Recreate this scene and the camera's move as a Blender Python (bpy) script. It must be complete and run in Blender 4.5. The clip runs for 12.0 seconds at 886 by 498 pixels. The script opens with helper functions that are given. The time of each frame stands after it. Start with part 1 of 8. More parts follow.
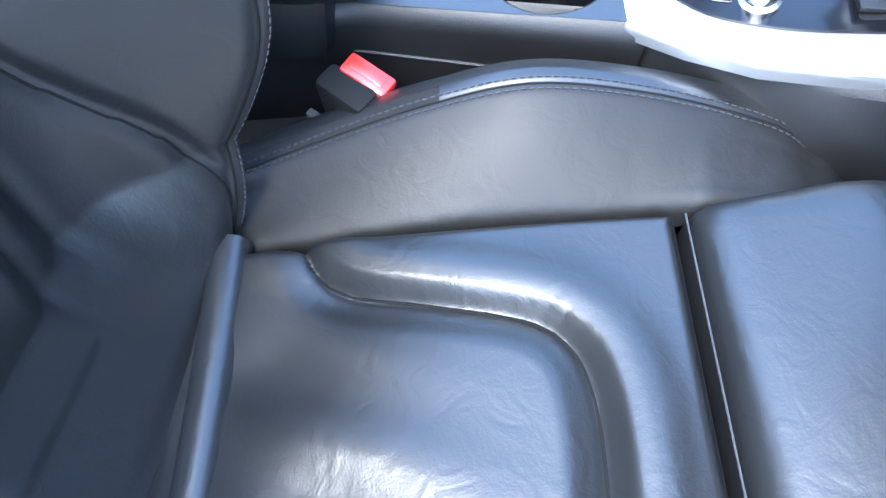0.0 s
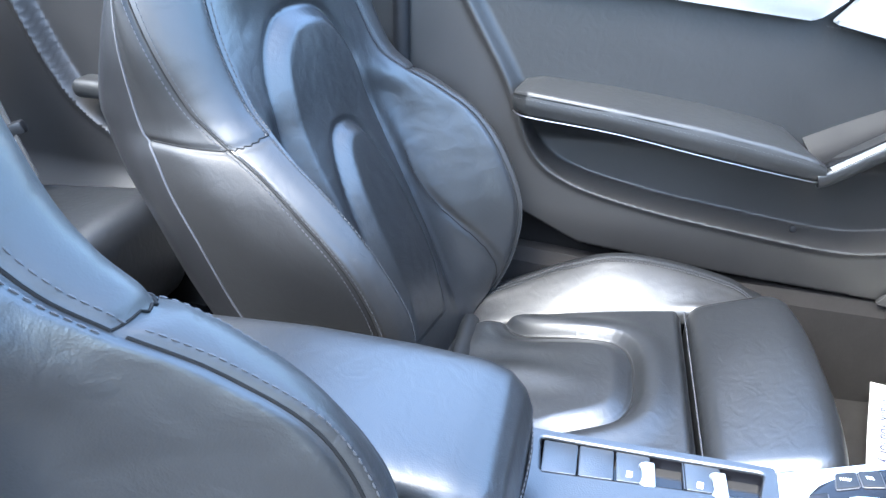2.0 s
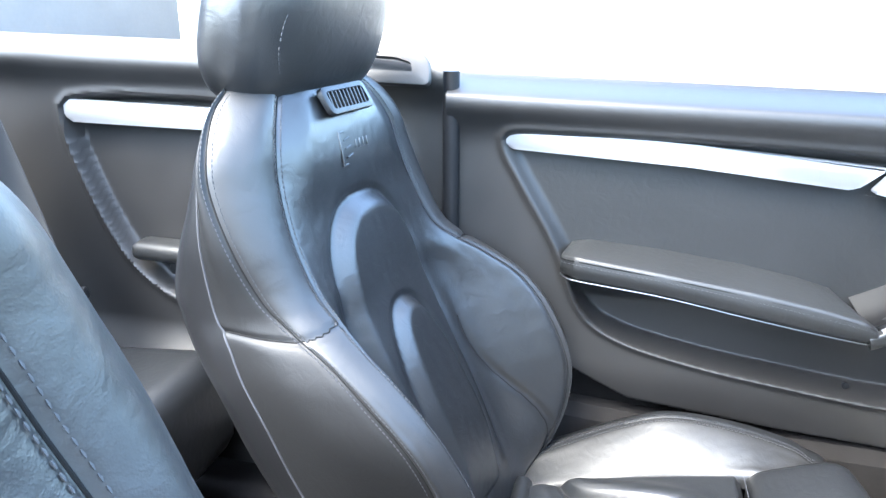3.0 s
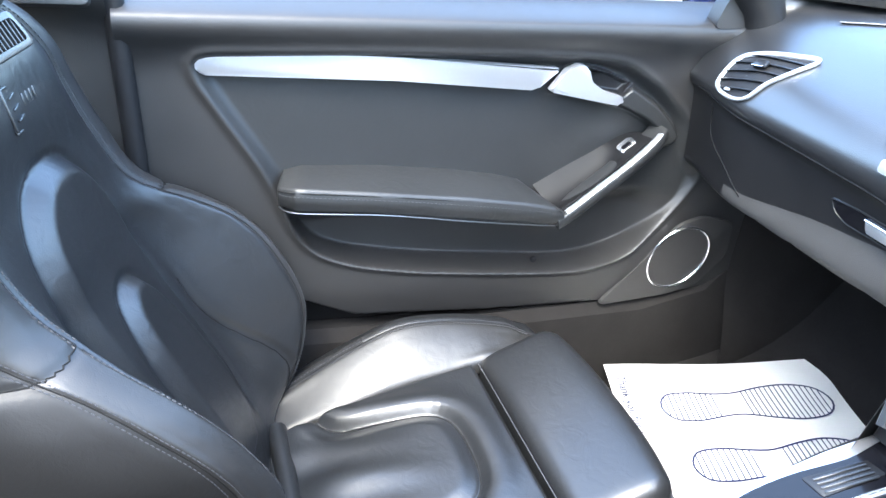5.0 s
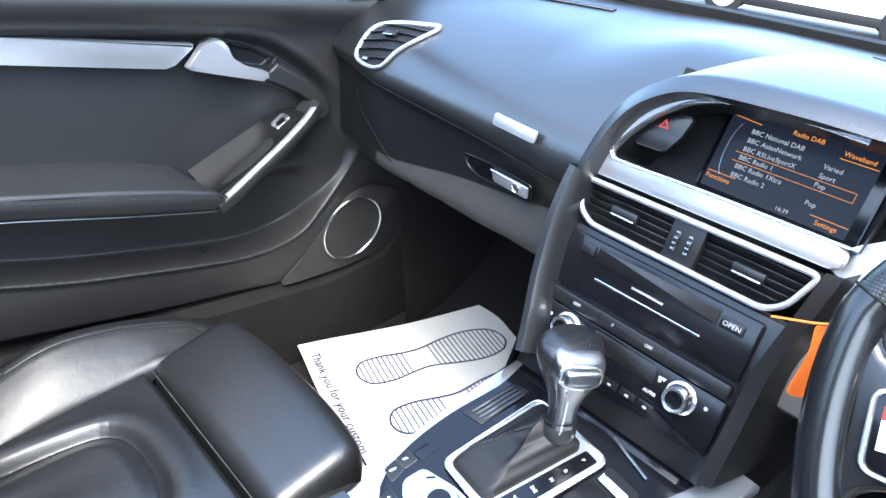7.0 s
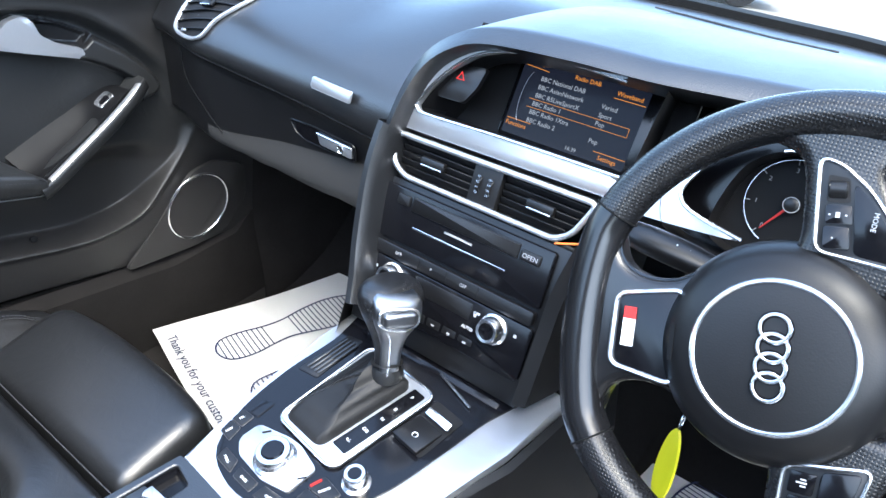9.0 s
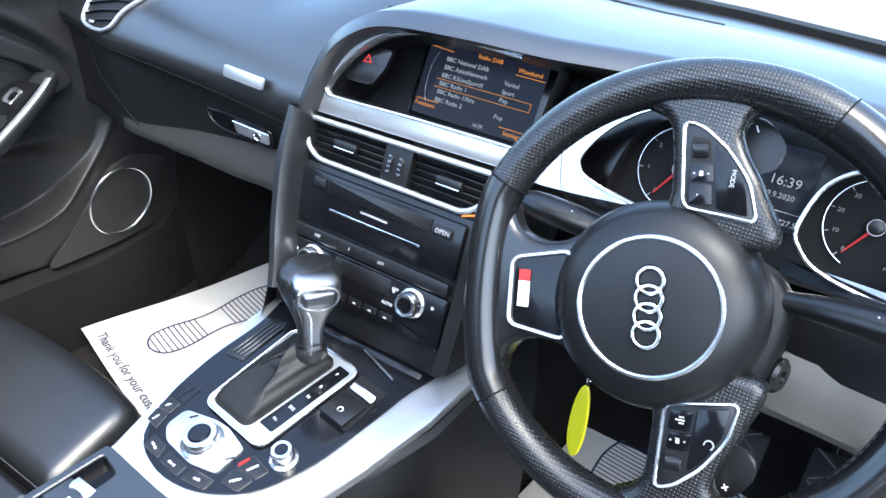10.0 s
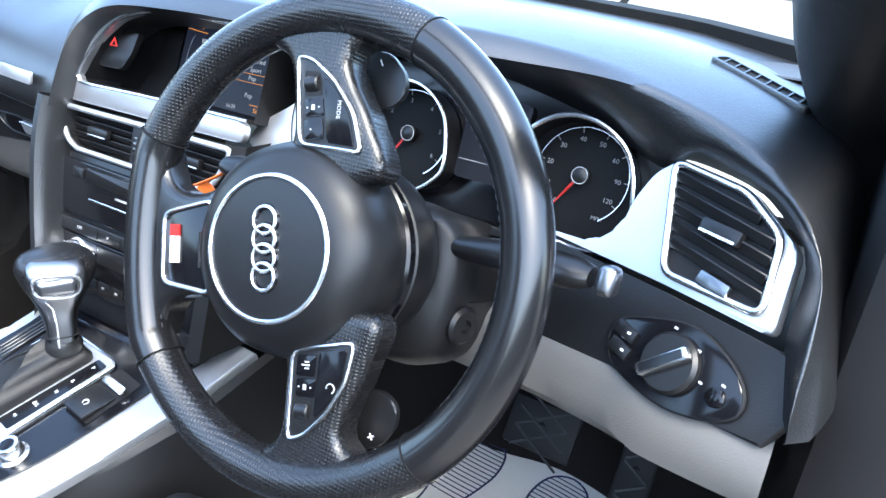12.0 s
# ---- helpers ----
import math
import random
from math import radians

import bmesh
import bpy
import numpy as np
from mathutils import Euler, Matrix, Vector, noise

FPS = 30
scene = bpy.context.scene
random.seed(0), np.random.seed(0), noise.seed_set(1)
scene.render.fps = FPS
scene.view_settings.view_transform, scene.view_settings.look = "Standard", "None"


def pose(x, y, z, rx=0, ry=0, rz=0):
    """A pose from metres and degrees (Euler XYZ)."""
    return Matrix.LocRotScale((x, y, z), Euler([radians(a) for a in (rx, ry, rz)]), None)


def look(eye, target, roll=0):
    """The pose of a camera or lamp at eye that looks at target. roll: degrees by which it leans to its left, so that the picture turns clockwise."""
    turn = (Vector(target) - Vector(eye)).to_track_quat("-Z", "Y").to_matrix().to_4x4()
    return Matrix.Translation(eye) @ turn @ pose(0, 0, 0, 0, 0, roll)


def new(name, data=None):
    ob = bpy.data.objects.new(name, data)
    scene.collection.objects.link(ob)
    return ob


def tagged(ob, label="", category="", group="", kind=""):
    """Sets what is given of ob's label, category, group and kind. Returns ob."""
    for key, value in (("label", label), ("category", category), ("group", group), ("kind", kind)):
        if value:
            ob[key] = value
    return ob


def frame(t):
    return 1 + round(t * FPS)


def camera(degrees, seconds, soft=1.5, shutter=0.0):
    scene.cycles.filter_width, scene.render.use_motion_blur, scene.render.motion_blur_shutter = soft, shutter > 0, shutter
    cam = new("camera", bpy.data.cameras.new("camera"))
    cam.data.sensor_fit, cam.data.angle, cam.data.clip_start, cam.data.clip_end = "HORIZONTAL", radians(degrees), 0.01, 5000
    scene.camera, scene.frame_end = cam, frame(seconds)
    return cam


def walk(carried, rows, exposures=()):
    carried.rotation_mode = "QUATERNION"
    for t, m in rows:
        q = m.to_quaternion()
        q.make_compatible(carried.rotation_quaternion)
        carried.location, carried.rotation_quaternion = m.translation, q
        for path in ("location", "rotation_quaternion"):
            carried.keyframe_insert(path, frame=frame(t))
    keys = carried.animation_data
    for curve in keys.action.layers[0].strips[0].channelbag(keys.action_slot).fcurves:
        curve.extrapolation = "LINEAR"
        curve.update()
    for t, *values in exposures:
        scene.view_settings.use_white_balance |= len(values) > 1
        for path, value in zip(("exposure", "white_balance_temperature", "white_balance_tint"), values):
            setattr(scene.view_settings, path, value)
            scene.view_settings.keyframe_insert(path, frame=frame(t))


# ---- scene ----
cam = camera(63.3, 12.0)
PATH = [
    (0, (0.484, 0.207, 0.873), (-0.536, 0.377, -0.839), 10.7),
    (0.5, (0.458, 0.187, 0.885), (-0.716, 0.274, -0.731), 9.8),
    (1, (0.429, 0.187, 0.909), (-0.983, 0.078, -0.503), 5.0),
    (1.5, (0.397, 0.186, 0.952), (-1.154, -0.027, -0.294), 2.3),
    (2, (0.399, 0.193, 0.961), (-1.328, -0.156, 0.014), 2.9),
    (2.5, (0.4, 0.177, 1.005), (-1.396, -0.286, 0.257), 2.6),
    (2.7, (0.4, 0.159, 1.025), (-1.415, -0.335, 0.347), 2.0),
    (4.3, (0.325, 0.006, 1.116), (-1.389, 0.188, 0.101), -0.5),
    (4.5, (0.317, -0.016, 1.112), (-1.401, 0.294, 0.136), 2.2),
    (5, (0.287, -0.039, 1.097), (-1.362, 0.585, 0.152), 5.5),
    (5.5, (0.275, -0.035, 1.087), (-1.256, 0.846, 0.151), 7.9),
    (6, (0.275, -0.008, 1.082), (-1.109, 1.112, 0.17), 9.3),
    (6.5, (0.287, 0.017, 1.084), (-1.009, 1.248, 0.186), 9.3),
    (7, (0.312, 0.036, 1.082), (-0.937, 1.322, 0.194), 8.8),
    (7.2, (0.317, 0.032, 1.076), (-0.898, 1.356, 0.197), 10.0),
    (8.8, (0.391, 0.054, 1.08), (-0.639, 1.521, 0.193), 8.4),
    (9, (0.4, 0.062, 1.085), (-0.605, 1.535, 0.18), 8.3),
    (9.5, (0.417, 0.071, 1.085), (-0.522, 1.578, 0.165), 8.2),
    (10, (0.444, 0.059, 1.092), (-0.426, 1.606, 0.171), 7.6),
    (10.5, (0.481, 0.052, 1.116), (-0.332, 1.627, 0.189), 6.4),
    (11, (0.549, 0.106, 1.106), (-0.219, 1.696, 0.167), 9.9),
    (11.5, (0.609, 0.156, 1.073), (-0.23, 1.712, 0.138), 8.1),
    (12, (0.669, 0.185, 1.051), (-0.184, 1.792, 0.22), 5.4),
]
EXPOSURE = [(0.0, 4.32, 5480, 3), (1.5, 4.66, 5650, 3), (2.5, 4.95, 6150, 2), (4.5, 4.76, 6250, 2), (5.5, 4.40, 6150, 3), (9.0, 3.48, 6200, 3), (11.0, 3.62, 6200, 3), (12.0, 3.76, 6200, 3)]
walk(cam, [(t, look(eye, target, roll)) for t, eye, target, roll in PATH], EXPOSURE)

# ---- world, sun, exposure ----
world = bpy.data.worlds.new("sky")
scene.world = world
world.use_nodes = True
wn = world.node_tree.nodes
sky = wn.new("ShaderNodeTexSky")
sky.sky_type = "NISHITA"
sky.sun_disc = False
sky.sun_elevation = radians(57)
sky.sun_rotation = radians(130)
sky.air_density, sky.dust_density, sky.ozone_density = 1.0, 3.0, 2.2
wn["Background"].inputs["Strength"].default_value = 0.15
world.node_tree.links.new(sky.outputs["Color"], wn["Background"].inputs["Color"])
sun_data = bpy.data.lights.new("sun", "SUN")
sun_data.energy, sun_data.angle, sun_data.color = 0.25, radians(24), (1.0, 0.95, 0.88)
sun = new("sun", sun_data)
sun.matrix_world = look((4.0, -3.0, 8.9), (0, 0.4, 0.5))


# ---- materials ----
def mat_node(m, kind):
    return m.node_tree.nodes.new(kind)


def material(name, base, rough=0.5, metal=0.0, vary=0.25, grain=0.0, grain_scale=900.0, blot=18.0, spec=0.5, rough_vary=0.1,
             cells=False, coat=0.0, stretch=(1, 1, 1)):
    """A surface with two scales of variation: broad blotches in tone and gloss, fine grain in relief."""
    m = bpy.data.materials.new(name)
    m.use_nodes = True
    nt = m.node_tree
    bsdf = nt.nodes["Principled BSDF"]
    bsdf.inputs["Metallic"].default_value = metal
    bsdf.inputs["Specular IOR Level"].default_value = spec
    bsdf.inputs["Coat Weight"].default_value = coat
    bsdf.inputs["Coat Roughness"].default_value = 0.08
    co = mat_node(m, "ShaderNodeTexCoord")
    mp = mat_node(m, "ShaderNodeMapping")
    mp.inputs["Scale"].default_value = stretch
    nt.links.new(co.outputs["Object"], mp.inputs["Vector"])
    broad = mat_node(m, "ShaderNodeTexNoise")
    broad.inputs["Scale"].default_value = blot
    broad.inputs["Detail"].default_value = 5
    nt.links.new(mp.outputs["Vector"], broad.inputs["Vector"])
    fine = mat_node(m, "ShaderNodeTexNoise")
    fine.inputs["Scale"].default_value = grain_scale * 0.35
    fine.inputs["Detail"].default_value = 3
    nt.links.new(mp.outputs["Vector"], fine.inputs["Vector"])
    mix = mat_node(m, "ShaderNodeMix")
    mix.data_type = "RGBA"
    a = [max(0.0, c * (1 - vary)) for c in base]
    b = [min(1.0, c * (1 + vary)) for c in base]
    mix.inputs[6].default_value, mix.inputs[7].default_value = (*a, 1), (*b, 1)
    add = mat_node(m, "ShaderNodeMath")
    add.operation = "MULTIPLY_ADD"
    add.inputs[1].default_value = 0.35
    nt.links.new(fine.outputs["Fac"], add.inputs[0])
    half = mat_node(m, "ShaderNodeMath")
    half.operation = "MULTIPLY"
    half.inputs[1].default_value = 0.65
    nt.links.new(broad.outputs["Fac"], half.inputs[0])
    nt.links.new(half.outputs[0], add.inputs[2])
    nt.links.new(add.outputs[0], mix.inputs[0])
    nt.links.new(mix.outputs[2], bsdf.inputs["Base Color"])
    rr = mat_node(m, "ShaderNodeMapRange")
    rr.inputs["To Min"].default_value = max(0.02, rough - rough_vary)
    rr.inputs["To Max"].default_value = min(1.0, rough + rough_vary)
    nt.links.new(add.outputs[0], rr.inputs["Value"])
    nt.links.new(rr.outputs[0], bsdf.inputs["Roughness"])
    if grain:
        if cells:
            tex = mat_node(m, "ShaderNodeTexVoronoi")
            tex.inputs["Scale"].default_value = grain_scale
            src = tex.outputs["Distance"]
        else:
            tex = mat_node(m, "ShaderNodeTexNoise")
            tex.inputs["Scale"].default_value = grain_scale
            tex.inputs["Detail"].default_value = 2
            src = tex.outputs["Fac"]
        nt.links.new(mp.outputs["Vector"], tex.inputs["Vector"])
        bump = mat_node(m, "ShaderNodeBump")
        bump.inputs["Strength"].default_value = grain
        bump.inputs["Distance"].default_value = 0.0003
        nt.links.new(src, bump.inputs["Height"])
        nt.links.new(bump.outputs[0], bsdf.inputs["Normal"])
    return m


def leather(name, base, rough):
    """Black hide: fine pebbled grain, soft creases, gloss that changes with wear."""
    m = material(name, base, rough, vary=0.3, grain=0.0, blot=9, rough_vary=0.09, spec=0.65)
    nt = m.node_tree
    bsdf = nt.nodes["Principled BSDF"]
    co = mat_node(m, "ShaderNodeTexCoord")
    cell = mat_node(m, "ShaderNodeTexVoronoi")
    cell.inputs["Scale"].default_value = 700
    crease = mat_node(m, "ShaderNodeTexNoise")
    crease.inputs["Scale"].default_value = 38
    crease.inputs["Detail"].default_value = 4
    crease.inputs["Distortion"].default_value = 1.5
    for tex in (cell, crease):
        nt.links.new(co.outputs["Object"], tex.inputs["Vector"])
    one = mat_node(m, "ShaderNodeBump")
    one.inputs["Strength"].default_value, one.inputs["Distance"].default_value = 0.15, 0.0004
    nt.links.new(cell.outputs["Distance"], one.inputs["Height"])
    two = mat_node(m, "ShaderNodeBump")
    two.inputs["Strength"].default_value, two.inputs["Distance"].default_value = 0.20, 0.003
    nt.links.new(crease.outputs["Fac"], two.inputs["Height"])
    nt.links.new(one.outputs[0], two.inputs["Normal"])
    nt.links.new(two.outputs[0], bsdf.inputs["Normal"])
    return m


def glowing(name, colour, strength):
    m = bpy.data.materials.new(name)
    m.use_nodes = True
    bsdf = m.node_tree.nodes["Principled BSDF"]
    bsdf.inputs["Base Color"].default_value = (0.01, 0.01, 0.01, 1)
    bsdf.inputs["Roughness"].default_value = 0.15
    bsdf.inputs["Specular IOR Level"].default_value = 0.05
    bsdf.inputs["Emission Color"].default_value = (*colour, 1)
    bsdf.inputs["Emission Strength"].default_value = strength
    return m


def glass(name, tint):
    """A thin pane: clear, with a mirror gloss that grows at a slant."""
    m = bpy.data.materials.new(name)
    m.use_nodes = True
    nt = m.node_tree
    nt.nodes.remove(nt.nodes["Principled BSDF"])
    clear, gloss, mix, slant = (mat_node(m, k) for k in ("ShaderNodeBsdfTransparent", "ShaderNodeBsdfGlossy", "ShaderNodeMixShader", "ShaderNodeLayerWeight"))
    power = mat_node(m, "ShaderNodeMath")
    power.operation = "POWER"
    power.inputs[1].default_value = 5.0
    clear.inputs["Color"].default_value = (*tint, 1)
    gloss.inputs["Roughness"].default_value = 0.02
    nt.links.new(slant.outputs["Facing"], power.inputs[0])
    nt.links.new(power.outputs[0], mix.inputs[0])
    nt.links.new(clear.outputs[0], mix.inputs[1])
    nt.links.new(gloss.outputs[0], mix.inputs[2])
    nt.links.new(mix.outputs[0], nt.nodes["Material Output"].inputs["Surface"])
    return m


M_LEATHER = leather("black_leather", (0.008, 0.0084, 0.009), 0.35)
M_LEATHER_WORN = leather("worn_leather", (0.0125, 0.0122, 0.0120), 0.43)
M_LEATHER_WORN.node_tree.nodes["Principled BSDF"].inputs["Specular IOR Level"].default_value = 0.46
# darker, duller hide: shade on the backrest sides is put into the material
M_LEATHER_SIDE = leather("side_leather", (0.0075, 0.0074, 0.0074), 0.52)
M_LEATHER_SIDE.node_tree.nodes["Principled BSDF"].inputs["Specular IOR Level"].default_value = 0.28
M_LEATHER_SOFT = leather("door_leather", (0.0095, 0.0099, 0.0102), 0.48)
M_LEATHER_SOFT.node_tree.nodes["Principled BSDF"].inputs["Specular IOR Level"].default_value = 0.42
M_CLOTH = material("seat_cloth", (0.010, 0.010, 0.0105), 0.85, spec=0.15, grain=0.6, grain_scale=900, vary=0.2)
M_SEAM = material("seam", (0.004, 0.004, 0.004), 0.8, vary=0.1, spec=0.15)
M_THREAD = material("grey_thread", (0.022, 0.023, 0.026), 0.7, vary=0.2)
M_PIPING_DARK = material("dark_piping", (0.03, 0.03, 0.033), 0.6, vary=0.2)
M_PIPING = material("light_piping", (0.055, 0.055, 0.06), 0.5, vary=0.2)
M_DASH = material("soft_dash", (0.0068, 0.0072, 0.008), 0.34, spec=0.9, grain=0.5, grain_scale=650, cells=True)
M_PLASTIC = material("black_plastic", (0.006, 0.006, 0.0064), 0.44, spec=0.3, grain=0.3, grain_scale=800, cells=True)
M_DOOR = material("door_plastic", (0.0135, 0.0130, 0.0128), 0.46, spec=0.4, grain=0.4, grain_scale=700, cells=True)
M_GLOSS = material("gloss_black", (0.004, 0.004, 0.005), 0.16, rough_vary=0.04, vary=0.1, spec=0.3)
M_SATIN_BLACK = material("satin_black", (0.0065, 0.0065, 0.007), 0.34, vary=0.15, spec=0.35)
M_SILVER = material("brushed_silver", (0.58, 0.59, 0.61), 0.33, metal=0.85, vary=0.05, grain=0.15, grain_scale=500, stretch=(1, 14, 14))
M_CHROME = material("satin_chrome", (0.85, 0.86, 0.88), 0.25, metal=1.0, vary=0.03, rough_vary=0.04)
M_SATIN_METAL = material("satin_metal", (0.22, 0.225, 0.235), 0.32, metal=1.0, vary=0.06, rough_vary=0.05)
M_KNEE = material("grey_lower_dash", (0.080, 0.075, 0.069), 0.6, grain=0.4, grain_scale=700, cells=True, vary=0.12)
# lid plastic with the paper mat's bounce light put into its colour
M_LID_BOUNCE = material("bounce_lit_lid", (0.028, 0.0265, 0.0245), 0.6, grain=0.4, grain_scale=700, cells=True, vary=0.12)
M_CARPET = material("black_carpet", (0.010, 0.0092, 0.0088), 0.95, spec=0.08, vary=0.5, grain=1.0, grain_scale=450, rough_vary=0.04)
M_PAPER = material("paper_mat", (0.80, 0.79, 0.75), 0.7, vary=0.05, grain=0.25, grain_scale=120, blot=7)
M_INK = material("blue_ink", (0.008, 0.014, 0.06), 0.7, vary=0.25)
M_BELT = material("belt_webbing", (0.03, 0.029, 0.028), 0.75, grain=0.8, grain_scale=600, stretch=(1, 1, 3))
M_RUBBER = material("black_rubber", (0.006, 0.006, 0.0066), 0.6, spec=0.2)
M_RED = material("red_plastic", (0.50, 0.016, 0.012), 0.3, vary=0.1)
M_ORANGE = material("orange_plastic", (0.85, 0.17, 0.02), 0.5, vary=0.1)
M_YELLOW = material("yellow_plastic", (0.80, 0.70, 0.02), 0.4, vary=0.08)
M_SKYBLUE = material("sky_blue_print", (0.05, 0.30, 0.60), 0.5, vary=0.1)
M_WHITE_PRINT = material("white_print", (0.75, 0.75, 0.75), 0.5, vary=0.05)
M_GREY_PRINT = material("grey_print", (0.35, 0.35, 0.36), 0.5, vary=0.05)
M_BADGE_WHITE = material("badge_white", (0.82, 0.82, 0.80), 0.25, vary=0.05)
M_MESH = material("speaker_mesh", (0.015, 0.014, 0.0135), 0.55, grain=1.0, grain_scale=420, cells=True)
M_PAINT = material("dark_blue_paint", (0.012, 0.018, 0.06), 0.12, vary=0.1, coat=1.0, rough_vary=0.03)
M_SCREEN = glowing("screen_glass", (0.004, 0.005, 0.010), 0.25)
M_LIT_WHITE = glowing("lit_white", (0.75, 0.80, 0.95), 0.055)
M_LIT_ORANGE = glowing("lit_orange", (1.0, 0.36, 0.06), 0.085)
M_LIT_RED = glowing("lit_red", (1.0, 0.05, 0.05), 0.12)
M_GLASS = glass("clear_glass", (0.96, 0.98, 0.98))
M_NEEDLE = material("red_needle", (0.35, 0.012, 0.01), 0.5)
M_DIAL = material("dial_black", (0.004, 0.004, 0.0044), 0.55, spec=0.12, vary=0.1)
M_FIGURE = material("dial_figures", (0.20, 0.20, 0.20), 0.6, vary=0.05)


def perforated(name, base, rough, pitch, lie=None):
    """Leather punched with rows of fine holes; lie: the lean, in degrees, of the plane that they are punched across."""
    m = material(name, base, rough, vary=0.2)
    nt = m.node_tree
    bsdf = nt.nodes["Principled BSDF"]
    co = mat_node(m, "ShaderNodeTexCoord")
    dots = mat_node(m, "ShaderNodeTexVoronoi")
    dots.inputs["Scale"].default_value = 1 / pitch
    dots.inputs["Randomness"].default_value = 0.0
    if lie is None:
        nt.links.new(co.outputs["Object"], dots.inputs["Vector"])
    else:
        turned = mat_node(m, "ShaderNodeMapping")
        turned.inputs["Rotation"].default_value = (-radians(lie), 0, 0)
        dots.voronoi_dimensions = "2D"
        nt.links.new(co.outputs["Object"], turned.inputs["Vector"])
        nt.links.new(turned.outputs[0], dots.inputs["Vector"])
    edge = mat_node(m, "ShaderNodeMapRange")
    edge.inputs["From Min"].default_value, edge.inputs["From Max"].default_value = 0.22, 0.36
    nt.links.new(dots.outputs["Distance"], edge.inputs["Value"])
    bump = mat_node(m, "ShaderNodeBump")
    bump.inputs["Strength"].default_value, bump.inputs["Distance"].default_value = 0.55, 0.0004
    nt.links.new(edge.outputs[0], bump.inputs["Height"])
    nt.links.new(bump.outputs[0], bsdf.inputs["Normal"])
    return m


M_PERF = perforated("perforated_leather", (0.007, 0.007, 0.0075), 0.30, 0.0026)
M_PERF_WHEEL = perforated("perforated_wheel_leather", (0.007, 0.007, 0.0075), 0.27, 0.0026, 68.9)
M_WHEEL = material("wheel_leather", (0.007, 0.007, 0.0075), 0.21, grain=0.08, grain_scale=850, cells=True, vary=0.2, blot=22, rough_vary=0.05)
M_AIRBAG = material("airbag_skin", (0.0062, 0.0062, 0.0066), 0.38, spec=0.32, grain=0.15, grain_scale=750, cells=True, vary=0.15)
M_TARMAC = material("pale_concrete", (0.17, 0.16, 0.14), 0.9, vary=0.3, grain=0.6, grain_scale=60, blot=1.2)
M_CARRED = material("red_paint", (0.5, 0.02, 0.02), 0.2, coat=1.0, vary=0.05)
M_CARWHITE = material("white_paint", (0.78, 0.78, 0.77), 0.2, coat=1.0, vary=0.04)
M_WALLPALE = material("pale_render", (0.55, 0.52, 0.46), 0.85, vary=0.15, grain=0.4, grain_scale=40, blot=1.5)
M_WALLDARK = material("dark_blocker", (0.10, 0.095, 0.09), 0.85, vary=0.3, grain=0.4, grain_scale=40, blot=1.5)



# ---- mesh helpers ----
from mathutils import geometry


def smooth_path(pts, n, closed=False):
    """Catmull-Rom through a few control points, n points out, evenly spread."""
    p = np.array(pts, float)
    k = len(p)
    if closed:
        idx = lambda i: p[i % k]
        spans = k
    else:
        idx = lambda i: p[min(max(i, 0), k - 1)] if 0 <= i < k else (2 * p[0] - p[1] if i < 0 else 2 * p[-1] - p[-2])
        spans = k - 1
    out = []
    for i in range(spans):
        a, b, c, d = idx(i - 1), idx(i), idx(i + 1), idx(i + 2)
        for t in np.arange(0, 1, 0.05):
            out.append(0.5 * (2 * b + (c - a) * t + (2 * a - 5 * b + 4 * c - d) * t * t + (3 * b - a - 3 * c + d) * t ** 3))
    out.append(p[0] if closed else p[-1])
    out = np.array(out)
    run = np.r_[0, np.cumsum(np.linalg.norm(np.diff(out, axis=0), axis=1))]
    want = np.linspace(0, run[-1], n + 1 if closed else n)
    res = np.stack([np.interp(want, run, out[:, j]) for j in range(p.shape[1])], 1)
    return res[:-1] if closed else res


def finish(bm, angle=38):
    bmesh.ops.recalc_face_normals(bm, faces=bm.faces)
    me = bpy.data.meshes.new("mesh")
    bm.to_mesh(me)
    bm.free()
    me.polygons.foreach_set("use_smooth", [True] * len(me.polygons))
    me.set_sharp_from_angle(angle=radians(angle))
    return me


def part(name, bm, mat, parent=None, label="", angle=38):
    me = finish(bm, angle) if isinstance(bm, bmesh.types.BMesh) else bm
    me.name = name
    me.materials.append(mat)
    ob = new(name, me)
    ob.parent = parent
    if label:
        tagged(ob, label)
    return ob


def thing(name, label, category, group="", kind="", at=(0, 0, 0)):
    ob = new(name)
    ob.location = at
    return tagged(ob, label, category, group, kind)


def basis(origin, ux, uy):
    ux, uy = Vector(ux).normalized(), Vector(uy).normalized()
    uz = ux.cross(uy).normalized()
    uy = uz.cross(ux)
    m = Matrix((ux, uy, uz)).transposed().to_4x4()
    m.translation = Vector(origin)
    return m


def g_grid(pts, closed_u=False, closed_v=False):
    """A sheet through a table of points, rows by columns."""
    bm = bmesh.new()
    vs = [[bm.verts.new(p) for p in row] for row in pts]
    nu, nv = len(vs), len(vs[0])
    for i in range(nu if closed_u else nu - 1):
        for j in range(nv if closed_v else nv - 1):
            bm.faces.new((vs[i][j], vs[(i + 1) % nu][j], vs[(i + 1) % nu][(j + 1) % nv], vs[i][(j + 1) % nv]))
    return bm


def g_loft(sections, caps=True):
    """A closed body through closed sections."""
    bm = bmesh.new()
    rings = [[bm.verts.new(p) for p in s] for s in sections]
    n = len(rings[0])
    for a, b in zip(rings, rings[1:]):
        for j in range(n):
            bm.faces.new((a[j], b[j], b[(j + 1) % n], a[(j + 1) % n]))
    if caps:
        bm.faces.new(rings[0])
        bm.faces.new(rings[-1])
    return bm


